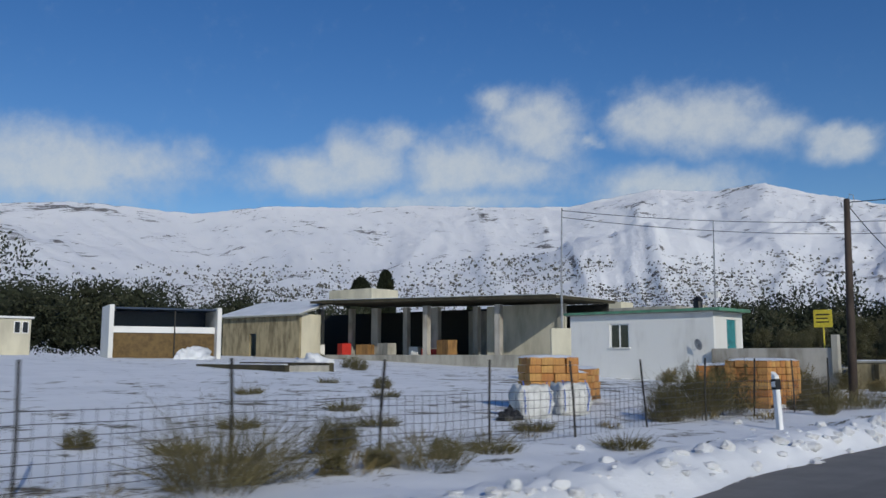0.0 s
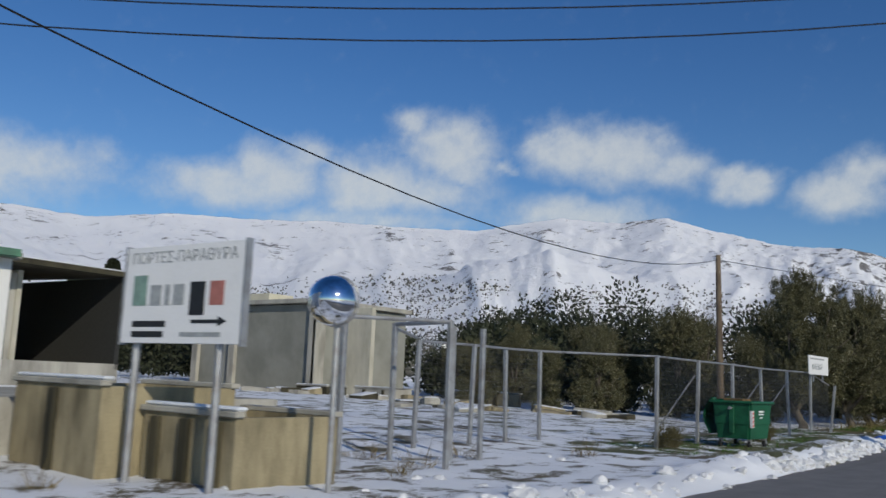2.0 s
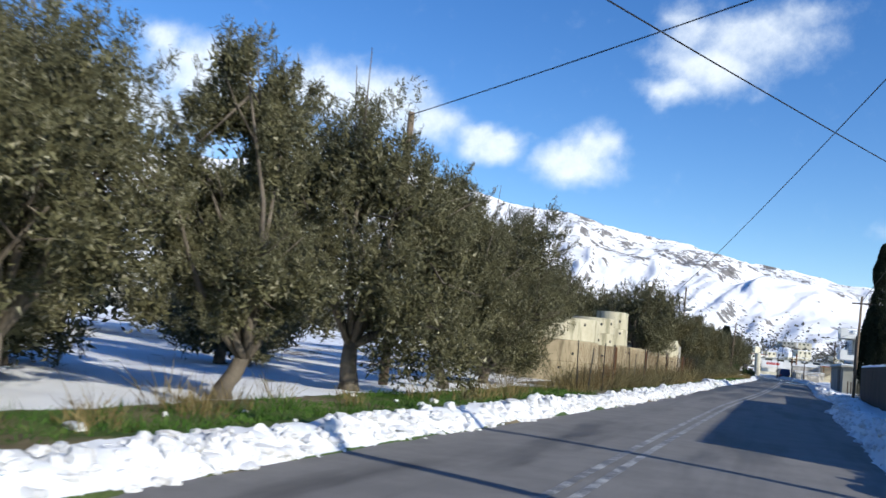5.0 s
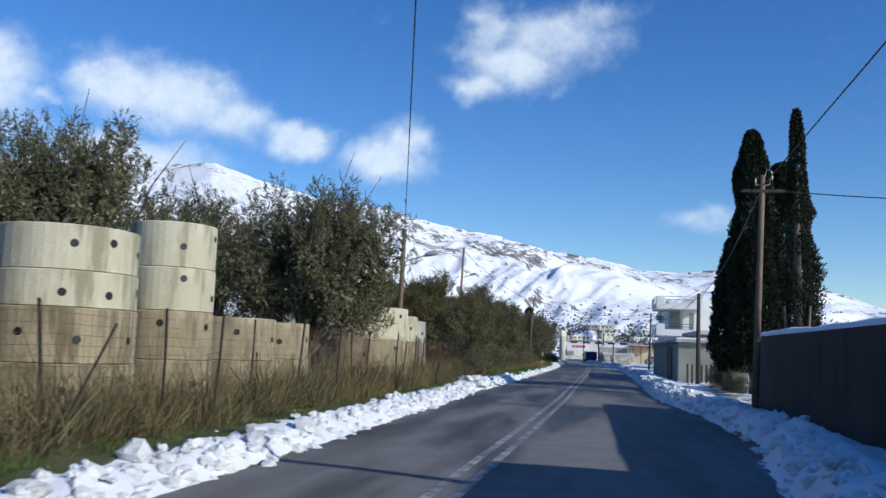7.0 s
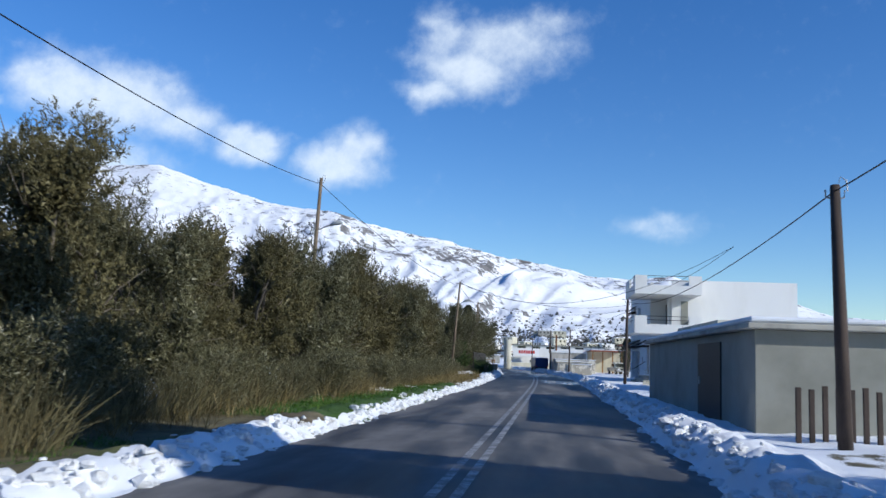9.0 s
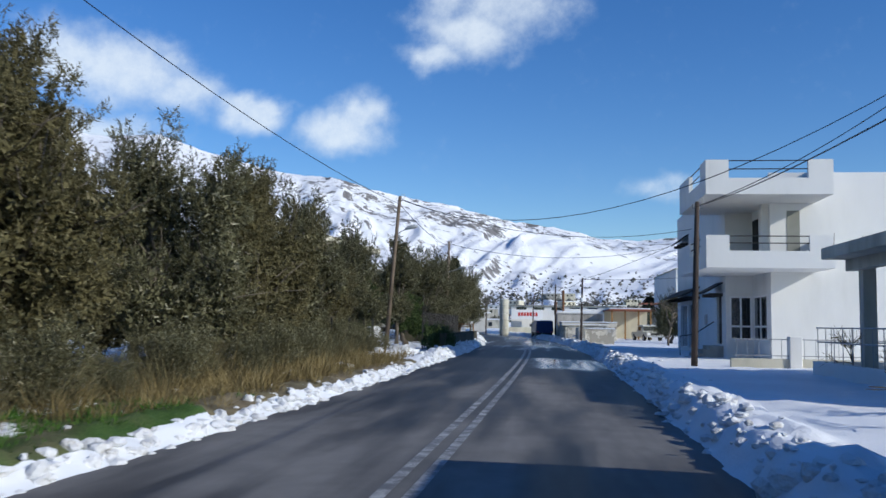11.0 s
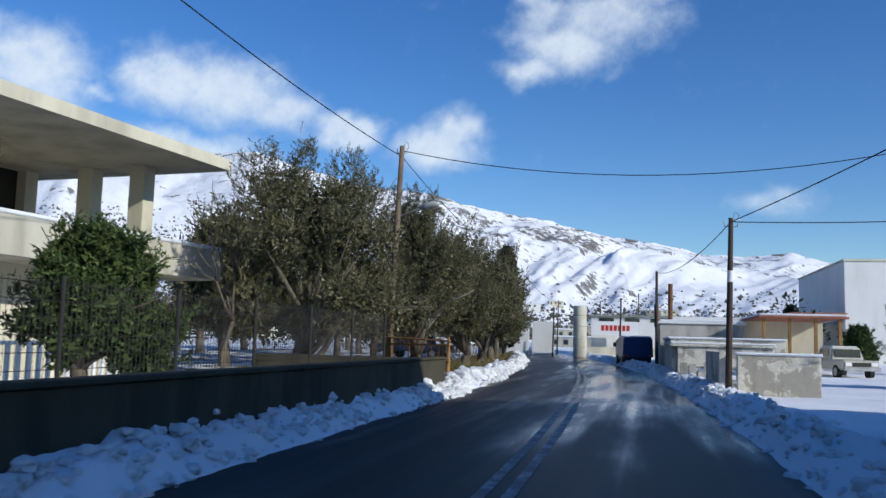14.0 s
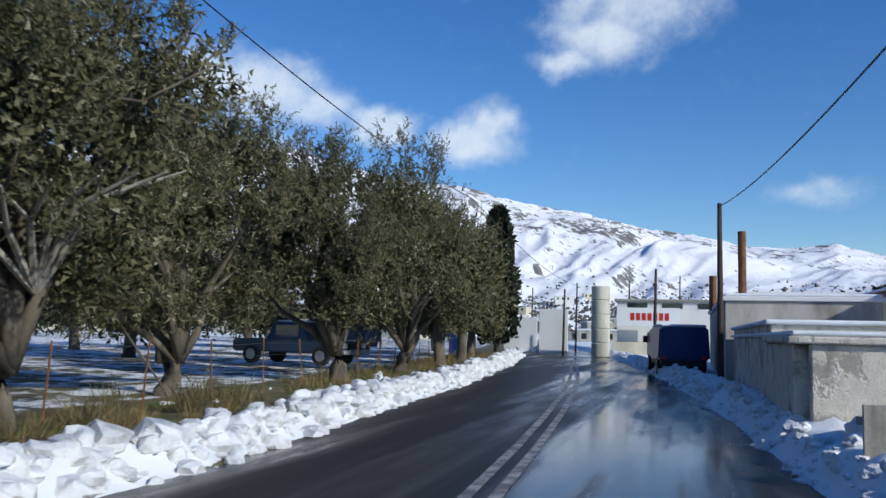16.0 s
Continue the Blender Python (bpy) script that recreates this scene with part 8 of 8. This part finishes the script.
def village_end():
    t = thing("white_silo", "white cylindrical tank of stacked rings at the end of the road", "silo", (-5.1, 292.5, 0))
    for k in range(5):
        part("ring", pipe([(0, 0, k * 1.02), (0, 0, k * 1.02 + 0.06), (0, 0, k * 1.02 + 0.96), (0, 0, k * 1.02 + 1.0)], [0.62, 0.66, 0.66, 0.62], 24), "pale_concrete", t)
    s = thing("factory_sign", "long white factory sign with red lettering bars", "sign", (-1.9, 296.0, 0))
    b = part("board", boxes((-2.3, 2.3, -0.05, 0.05, 2.3, 3.7), bevel=0.01), "sign_white", s)
    part("text_bar", boxes(*[(-1.3 + 0.42 * k, -1.0 + 0.42 * k, -0.07, -0.05, 2.75, 3.3) for k in range(7)]), "red_paint", b)
    f = thing("factory_hall", "low white factory hall with a flat roof", "building", (0, 0, 0))
    part("wall", boxes((-4.3, 12, 297.5, 312, -0.2, 4.2), bevel=0.02), "white_plaster", f)
    part("roof", boxes((-4.5, 12.2, 297.3, 312.2, 4.2, 4.4), bevel=0.02), "grey_block", f)
    part("plinth", boxes((-4.6, 4.0, 296.4, 297.5, -0.2, 1.1), bevel=0.02), "cream_plaster", f)
    for k in range(5):
        part("window", boxes((-3.5 + 2.6 * k, -2.0 + 2.6 * k, 297.46, 297.5, 3.7, 4.1)), "glass", f)
    for x0, x1, y, h in ((-10.6, -8.3, 299.0, 3.6), (-14.5, -11.6, 304.0, 3.0)):
        w = tagged(part("yard_wall", boxes((x0, x1, y, y + 0.3, -0.2, h), bevel=0.02), "white_plaster"), "plain white wall at the end of the road", "wall")
    b = thing("big_white_hall", "tall plain white industrial hall", "building", (0, 0, 0))
    part("wall", boxes((18.8, 40, 291.0, 315.0, -0.2, 9.5), bevel=0.03), "white_plaster", b)
    part("parapet", boxes((18.7, 40.1, 290.9, 315.1, 9.5, 9.7), bevel=0.02), "cream_plaster", b)
    part("shed", boxes((15.5, 18.8, 293, 300, -0.2, 3.9), bevel=0.02), "grey_block", b)
    part("canopy", boxes((14.0, 18.8, 290, 295, 4.6, 4.75), bevel=0.02), "roof_tile", b)
    part("panel", boxes((8, 16, 300, 300.3, -0.2, 2.6), bevel=0.02), "dark_body", b, "blue sheet fence")


village_end()
oR = again(hedge[1], (10.6, 238.0, 0.3), 70, 0.72, "olive tree on the snowy forecourt")
again(hedge[2], (15.0, 236.0, 0.3), 170, 0.75, "olive tree on the snowy forecourt")
again(cit, (13.5, 262.0, 0.2), 10, 0.9, "dark green tree behind the truck")
again(cit, (16.0, 256.0, 0.2), 150, 0.8, "dark green tree behind the truck")

# ---- snow clods, grass, far woods, village ----
def clods(name, label, spots, seed):
    """Rough lumps of ploughed snow at (x, y, size), joined."""
    rg = np.random.default_rng(seed)
    bm = bmesh.new()
    bmesh.ops.create_icosphere(bm, subdivisions=2, radius=1.0)
    base = np.array([v.co[:] for v in bm.verts])
    tri = np.array([[v.index for v in f.verts] for f in bm.faces])
    bm.free()
    n = len(spots)
    S = np.array(spots)
    ph = rg.uniform(0, math.tau, (n, 1, 6))
    k = 1 + 0.22 * sum(np.sin((1.7 + 0.9 * j) * base[None, :, j % 3] + ph[:, :, j]) * (0.9 - 0.1 * j) for j in range(6))[:, :, None] * 0.6 + 0.12 * rg.normal(0, 1, (n, len(base), 1))
    ax = rg.uniform(0.7, 1.3, (n, 1, 3)) * np.array([1.15, 1.15, 0.75])
    v = base[None] * k * ax * S[:, 2][:, None, None]
    ang = rg.uniform(0, math.tau, n)
    c, s = np.cos(ang)[:, None], np.sin(ang)[:, None]
    v = np.stack([v[:, :, 0] * c - v[:, :, 1] * s, v[:, :, 0] * s + v[:, :, 1] * c, v[:, :, 2]], 2)
    v[:, :, 0] += S[:, 0][:, None]
    v[:, :, 1] += S[:, 1][:, None]
    v[:, :, 2] += (ground_z(S[:, 0], S[:, 1]) + S[:, 2] * 0.18)[:, None]
    f = (np.arange(n) * len(base))[:, None, None] + tri[None]
    return tagged(raw(name, v.reshape(-1, 3), f.reshape(-1, 3), "ploughed", smooth=False), label, "snow", kind="stuff")


rng = np.random.default_rng(77)
spots = []
for side in (-1, 1):
    n = 8500 if side < 0 else 6500
    ys = rng.uniform(-6, 290, n)
    o = np.abs(rng.normal(0.42, 0.22, n))
    o = np.where((side < 0) & (((ys > 154) & (ys < 200)) | ((ys > 49) & (ys < 64))), o * 0.55, o)
    size = 0.026 + 0.075 * rng.random(n) ** 2.2 + 0.035 * (rng.random(n) < 0.10)
    wob = 0.35 * (fbm(ys * 0.45, 3.0 if side < 0 else 9.0, 3, 1) - 0.5)
    xs = road_x(ys) + side * ((half_left(ys) if side < 0 else half_right(ys)) + o - wob)
    keep = ~((side < 0) & (ys > 28) & (ys < 34.5))
    keep &= rng.random(n) < np.where(side < 0, np.where(ys > 225, 1.0, np.where(ys < 48, 0.28, np.where((ys > 154) & (ys < 200), 0.45, 0.85))), 0.7)
    size = np.where((side < 0) & (ys > 225), size * 1.55, size)
    spots += list(zip(xs[keep], ys[keep], size[keep]))
clods("snow_clods", "lumps of ploughed snow along the road edge", spots, 4)
# broken snow on the verges
n = 260
ys, o = rng.uniform(-4, 285, n), rng.uniform(1.2, 4.5, n)
clods("snow_lumps", "scattered lumps of snow on the verge", [(float(road_x(np.array([y]))[0]) + sd * (HALF + q), y, 0.03 + 0.06 * rng.random() ** 2) for y, q, sd in zip(ys, o, rng.choice([-1, -1, 1], n))], 5)


def verge(n, y0, y1, o0, o1, s0, s1, seed):
    rg = np.random.default_rng(seed)
    ys, os_ = rg.uniform(y0, y1, n), rg.uniform(o0, o1, n)
    return [(float(road_x(np.array([y]))[0]) - float(half_left(y)) - o, y, s) for y, o, s in zip(ys, os_, rg.uniform(s0, s1, n))]


scatter_grass("dry_grass", "dry yellow grass tufts on the verge", verge(60, 66, 107, 1.8, 3.6, 0.5, 1.3, 1) + verge(50, -4, 48, 3.0, 6, 0.3, 0.9, 2) + verge(120, 106, 150, 1.6, 3.6, 0.7, 1.7, 3) + verge(130, 150, 200, 1.8, 4.2, 0.6, 1.6, 4) + verge(260, 178, 198, 0.6, 3.6, 0.5, 1.1, 15) + verge(240, 231, 285, 1.2, 3.6, 0.3, 0.75, 14), "dry_grass", 1, 60, 0.35, 0.62, 0.006)
scatter_grass("green_grass", "short green grass on the verge", verge(500, 68, 106, 1.2, 3.4, 0.5, 1.1, 5) + verge(90, 49, 66, 1.6, 4.5, 0.4, 0.9, 6) + verge(360, 156, 181, 0.7, 4.2, 0.5, 1.1, 7) + verge(70, 232, 285, 1.3, 4.0, 0.5, 1.1, 8) + verge(120, 110, 150, 1.2, 2.4, 0.5, 1.0, 9), "green_grass", 2, 60, 0.45, 0.20, 0.007)
scatter_grass("brown_reeds", "tall brown reeds and brushwood along the fence", verge(150, 106, 150, 1.9, 3.3, 0.8, 1.5, 10) + verge(110, 150, 203, 2.6, 4.5, 0.8, 1.5, 11) + verge(40, 232, 280, 2.0, 4.0, 0.4, 0.7, 12), "twig", 3, 110, 0.42, 1.0, 0.006)


def soft_bush(name, label, at, r, h, seed, material="brown_leaf"):
    """A rounded bush of fine twigs with small leaves."""
    rg = np.random.default_rng(seed)
    ob = thing(name, label, "shrub", at, 0)
    lobes = [(0.5 * r * math.cos(2.4 * k), 0.5 * r * math.sin(2.4 * k) * rg.uniform(0.4, 1), h * rg.uniform(0.15, 0.62), rg.uniform(0.2, 0.34) * min(r, h), 1.1) for k in range(12)]
    p, d = plumes(rg, lobes, int(1700 * r * h + 120), 110, 0.24 * h, 0.035)
    v, f = sprays(rg, p, d, 9, 0.1, 0.036, 0.009)
    raw("foliage", v, f, material, ob)
    v, f = grass_mesh(rg, int(260 + 500 * r), 0.5 * r, h * 0.95, 0.0035, 0.7)
    raw("brushwood", v, f, "twig", ob)
    return ob


BROOM = "brown-green broom bush in the snow"
for k, (x, y, r, h) in enumerate(((-12.7, 34.0, 0.9, 0.95), (-13.8, 34.8, 0.9, 1.0), (-15.0, 35.2, 0.8, 0.85), (-10.2, 35.6, 0.5, 0.6), (-9.6, 25.9, 0.7, 0.75), (-8.0, 24.2, 0.5, 0.6), (-18.5, 34.6, 0.6, 0.6), (-8.0, 56.0, 0.55, 0.75), (-8.3, 50.6, 0.4, 0.55), (-7.3, 70.6, 0.45, 0.75), (-6.6, 72.5, 0.35, 0.6), (-11.6, 36.3, 0.5, 0.9))):
    soft_bush("broom_bush", BROOM, (x, y, gz(x, y)), r, h, 60 + k, "brown_leaf" if k % 3 else "dry_grass")
for k, (x, y, r, h) in enumerate(((-8.2, 16.2, 0.6, 0.7), (-8.3, 17.0, 0.75, 1.05), (-8.4, 18.0, 0.8, 1.25), (-8.2, 19.0, 0.7, 1.2), (-8.0, 22.5, 0.4, 0.3), (-8.1, 23.4, 0.45, 0.4), (-8.9, 25.3, 0.7, 1.0), (-8.2, 7.5, 0.45, 0.5), (-8.6, 7.9, 0.4, 0.4), (-39.5, 31.5, 0.9, 0.75), (-38.0, 32.8, 0.8, 0.7), (-20.5, 19.5, 0.45, 0.4), (-6.7, 6.3, 0.3, 0.25), (-6.7, 7.0, 0.3, 0.28), (-6.9, 8.3, 0.3, 0.26), (-6.7, 20.8, 0.4, 0.42), (-10.8, 5.2, 0.35, 0.25), (-34.5, 30.5, 0.7, 0.6))):
    soft_bush("broom_bush", BROOM, (x, y, gz(x, y)), r, h, 160 + k)
wisp = thing("dry_shrub", "tall wispy grey shrub leaning on the wire fence", "shrub", (-6.9, 5.0, gz(-6.9, 5.0)), 0)
v, f = grass_mesh(np.random.default_rng(190), 620, 0.5, 1.15, 0.0038, 0.75)
raw("foliage", v, f, "twig", wisp)
for k, (x, y) in enumerate(((-6.4, 4.6), (-6.9, 5.6), (-6.2, 7.4), (-7.0, 9.4), (-6.0, 11.2), (-6.6, 2.6), (-9.5, 6.0), (-12, 8.5), (-14, 12.5), (-17, 16.5), (-20, 14), (-24, 20), (-11, 10.8), (-8.8, 12.6), (-6.5, 23.6), (-7.1, 24.6), (-6.9, 22.7), (-8.6, 26.0), (-7.6, 23.4))):
    g = thing("dry_shrub", "dry twiggy shrub poking through the snow", "shrub", (x, y, gz(x, y)), 60 * k)
    if k < 3 or k > 13:
        v, f = grass_mesh(np.random.default_rng(k), 260, 0.35, 0.8, 0.004, 0.8)
        raw("foliage", v, f, "twig", g)
    else:
        v, f = grass_mesh(np.random.default_rng(k), 420, 0.32, 0.32, 0.006, 0.9)
        raw("foliage", v, f, "brown_leaf", g)

# brushwood in front of the hedge
BRUSH = "brown twiggy bush at the foot of the hedge"
rng = np.random.default_rng(71)
brush = None
for k in range(26):
    y = 150 + 2.05 * k + rng.uniform(-0.5, 0.5)
    x = float(road_x(np.array([y]))[0]) - HALF - rng.uniform(2.7, 3.5)
    if brush is None:
        brush = thing("hedge_bush", BRUSH, "shrub", (x, y, gz(x, y)), 0, "hedge bushes")
        lobes = [(rng.normal(0, 0.55), rng.normal(0, 0.55), rng.uniform(0.3, 1.5), rng.uniform(0.35, 0.6), 1.0) for _ in range(14)]
        p, u = crown_points(rng, lobes, 1500, 0.5)
        v, f = sprays(rng, p, u, 8, 0.36, 0.10, 0.024)
        raw("foliage", v, f, "olive_leaf", brush)
        v, f = grass_mesh(rng, 500, 0.7, 2.0, 0.006, 0.5)
        raw("brushwood", v, f, "twig", brush)
    else:
        again(brush, (x, y, gz(x, y)), rng.uniform(0, 360), rng.uniform(0.4, 0.8), BRUSH)

for x, y, size in ((4.9, 142.3, 0.45), (6.3, 142.6, 0.55), (7.6, 143.0, 0.6), (8.8, 144.4, 0.7), (9.6, 142.0, 0.55), (5.3, 148.4, 0.6), (8.3, 147.5, 0.7), (6.9, 137.8, 0.4), (8.6, 139.0, 0.5)):
    again(brush, (x, y, gz(x, y)), 77 * y, size, "brown twiggy bush under the cypress trees")

# far woods: one mass of small leaves
rg = np.random.default_rng(21)
vs, fs, kk = [], [], 0
woods = []
for k in range(62):
    woods.append((-130 + k * 1.75 + rg.normal(0, 1), 74 + 0.10 * k + rg.normal(0, 4) + (18 if k < 30 else 0), rg.uniform(3.0, 5.6)))
for k in range(30):
    woods.append((-50 + k * 1.6 + rg.normal(0, 1), 106 + rg.normal(0, 6), rg.uniform(8.0, 12.0) * (0.8 if k < 14 else 0.9)))
for k in range(26):
    woods.append((-95 - rg.uniform(0, 30), 30 + k * 2.4, rg.uniform(4.0, 8.5)))
for k in range(40):
    woods.append((-75 + k * 2.2 + rg.normal(0, 2), 300 + rg.normal(0, 25), rg.uniform(4, 7)))
for k in range(44):
    woods.append((-8 + k * 1.9 + rg.normal(0, 3), 345 + rg.normal(0, 22), rg.uniform(2.5, 6)))
for k in range(46):
    b, r = radians(75 - 0.56 * k + rg.normal(0, 0.3)), rg.uniform(100, 128)
    woods.append((-r * math.sin(b), r * math.cos(b), rg.uniform(7.5, 10.0) if k < 22 else rg.uniform(5.5, 8.0)))
woods += [(-86.0, 26.5, 13.5), (-88.5, 24.0, 12.0)]
for x, y, h in woods:
    if abs(x - float(road_x(np.array([y]))[0])) < 13 or (y < 125 and x > -24):
        continue
    lobes = [(rg.normal(0, 0.17 * h), rg.normal(0, 0.17 * h), h * rg.uniform(0.25, 0.82), h * rg.uniform(0.15, 0.24), 1.1) for _ in range(11)]
    p, u = crown_points(rg, lobes, int((270 if y < 125 else 120) * h), 0.45)
    v, f = leaf_quads(rg, p, u, 0.46, 0.11)
    vs.append(v + (x, y, gz(x, y) * (y < 120)))
    fs.append(f + kk)
    kk += len(v)
tagged(raw("far_woods", np.concatenate(vs), np.concatenate(fs), "far_leaf"), "dark distant trees at the edge of the fields", "woods", kind="stuff")


def far_house(x, y, z, w, d, h, turn, mat, roofmat):
    ob = thing("village_house", "small distant house with a snowy roof below the mountain", "house", (x, y, z), turn, "village houses")
    part("wall", boxes((-w / 2, w / 2, -d / 2, d / 2, -6, h)), mat, ob)
    part("roof", boxes((-w / 2 - 0.3, w / 2 + 0.3, -d / 2 - 0.3, d / 2 + 0.3, h, h + 0.35), bevel=0.1), roofmat, ob)
    for k in range(int(w // 3)):
        xx = -w / 2 + 1.0 + 3 * k
        part("window", boxes((xx, xx + 1.2, -d / 2 - 0.04, -d / 2, h - 2.0, h - 0.7)), "glass", ob)


rg = np.random.default_rng(31)
for k in range(96):
    a = rg.uniform(-44, 14) if k % 2 else rg.uniform(-10, 12)
    r = rg.uniform(360, 760) if k > 20 else rg.uniform(230, 420)
    x, y = r * math.sin(radians(a)), 110 + r * math.cos(radians(a))
    i, j = np.abs(az - a).argmin(), 0
    lo, hi = np.interp(a, NEAR_AZ, NEAR), np.interp(a, DIST_AZ, DIST)
    fr = (r - lo) / (hi - lo)
    z = float(np.interp(fr, rr, MZ[i])) if fr > 0 else 0.0
    if fr <= 0 and abs(x - float(road_x(np.array([y]))[0])) < 14:
        continue
    far_house(x, y, max(z, 0) - 0.3, rg.uniform(7, 12), rg.uniform(6, 9), rg.uniform(3, 6), rg.uniform(-25, 25), ("white_plaster", "cream_plaster", "concrete")[k % 3], ("snow", "roof_tile", "snow", "grey_block")[k % 4])


# shrubs and small trees dotted over the lower slopes
def slope_shrubs():
    rg = np.random.default_rng(41)
    base = np.array([(1, 0, 0), (0, 1, 0), (-1, 0, 0), (0, -1, 0), (0, 0, 1), (0, 0, -0.6)], float)
    tri = np.array([(0, 1, 4), (1, 2, 4), (2, 3, 4), (3, 0, 4), (1, 0, 5), (2, 1, 5), (3, 2, 5), (0, 3, 5)])
    n = 130000
    a, q = rg.uniform(-76, 22, n), rg.random(n) ** 1.3 * 0.62
    ia, iq = np.clip(((a + 100) / 0.2).astype(int), 0, len(az) - 1), np.clip((q * 129).astype(int), 0, 128)
    e, rad, z = ELEV[ia, iq], RAD[ia, iq], MZ[ia, iq]
    x, y = MX[ia, iq] + rg.normal(0, 4, n), MY[ia, iq] + rg.normal(0, 4, n)
    clump = fbm(x / 70 + 300, y / 70 + 300, 4, 3)
    hillside = np.exp(-(((a + 35) / 8.5) ** 2)) * (1 - step(e, 6.2, 7.4))
    west = 0.5 * np.exp(-(((a + 58) / 8.0) ** 2)) * (1 - step(e, 4.8, 6.4))
    belt = np.interp(a, [-76, -24, -14, 22], [3.9, 3.9, 2.5, 2.3])
    foot = 0.9 * (1 - step(e - belt, -1.4, 0.0)) + 0.06 * (1 - step(e - belt, 0.0, 1.4))
    keep = (rg.random(n) < np.clip(hillside + west + foot, 0, 1) * step(clump, 0.30, 0.47)) & (z > 2)
    x, y, z, rad = x[keep], y[keep], z[keep], rad[keep]
    m = len(x)
    size = rg.uniform(0.7, 1.9, m) * np.clip(rad / 1000, 0.6, 1.3) * (1 + 0.6 * (rg.random(m) < 0.10))
    lump = base[None] * (1 + rg.normal(0, 0.28, (m, len(base), 1))) * np.stack([size, size, size * rg.uniform(0.6, 1.2, m)], 1)[:, None, :]
    lump += np.stack([x, y, z + 0.3 * size], 1)[:, None, :]
    f = (np.arange(m) * len(base))[:, None, None] + tri[None]
    tagged(raw("slope_shrubs", lump.reshape(-1, 3), f.reshape(-1, 3), "slope_leaf"), "dark shrubs and olive trees dotted over the snowy slopes", "shrubs", kind="stuff")


slope_shrubs()

# banks of snow pushed off the road
for x, y, size, k in ((-6.0, 188.5, (0.7, 1.4, 0.14), 15), (-5.4, 192.5, (0.6, 1.2, 0.16), 16), (-6.9, 194.0, (0.8, 1.5, 0.22), 17), (-6.5, 171.3, (0.8, 1.3, 0.12), 11), (-5.9, 176.6, (0.5, 0.9, 0.10), 12), (-6.8, 179.5, (0.6, 1.0, 0.12), 13), (-6.9, 165.5, (0.5, 1.1, 0.10), 14), (-5.1, 141.5, (0.6, 1.3, 0.26), 1), (-5.3, 144.0, (0.5, 1.0, 0.22), 2), (-5.5, 200.0, (0.8, 1.8, 0.34), 3), (-5.6, 204.0, (0.9, 1.8, 0.4), 4), (4.2, 236.5, (0.7, 1.8, 0.5), 7), (3.0, 239.6, (0.5, 1.2, 0.45), 8)):
    heap("snowdrift", "heap of snow pushed off the road", "snow", (x, y, gz(x, y) - 0.05), size, "ploughed", 9 + k)
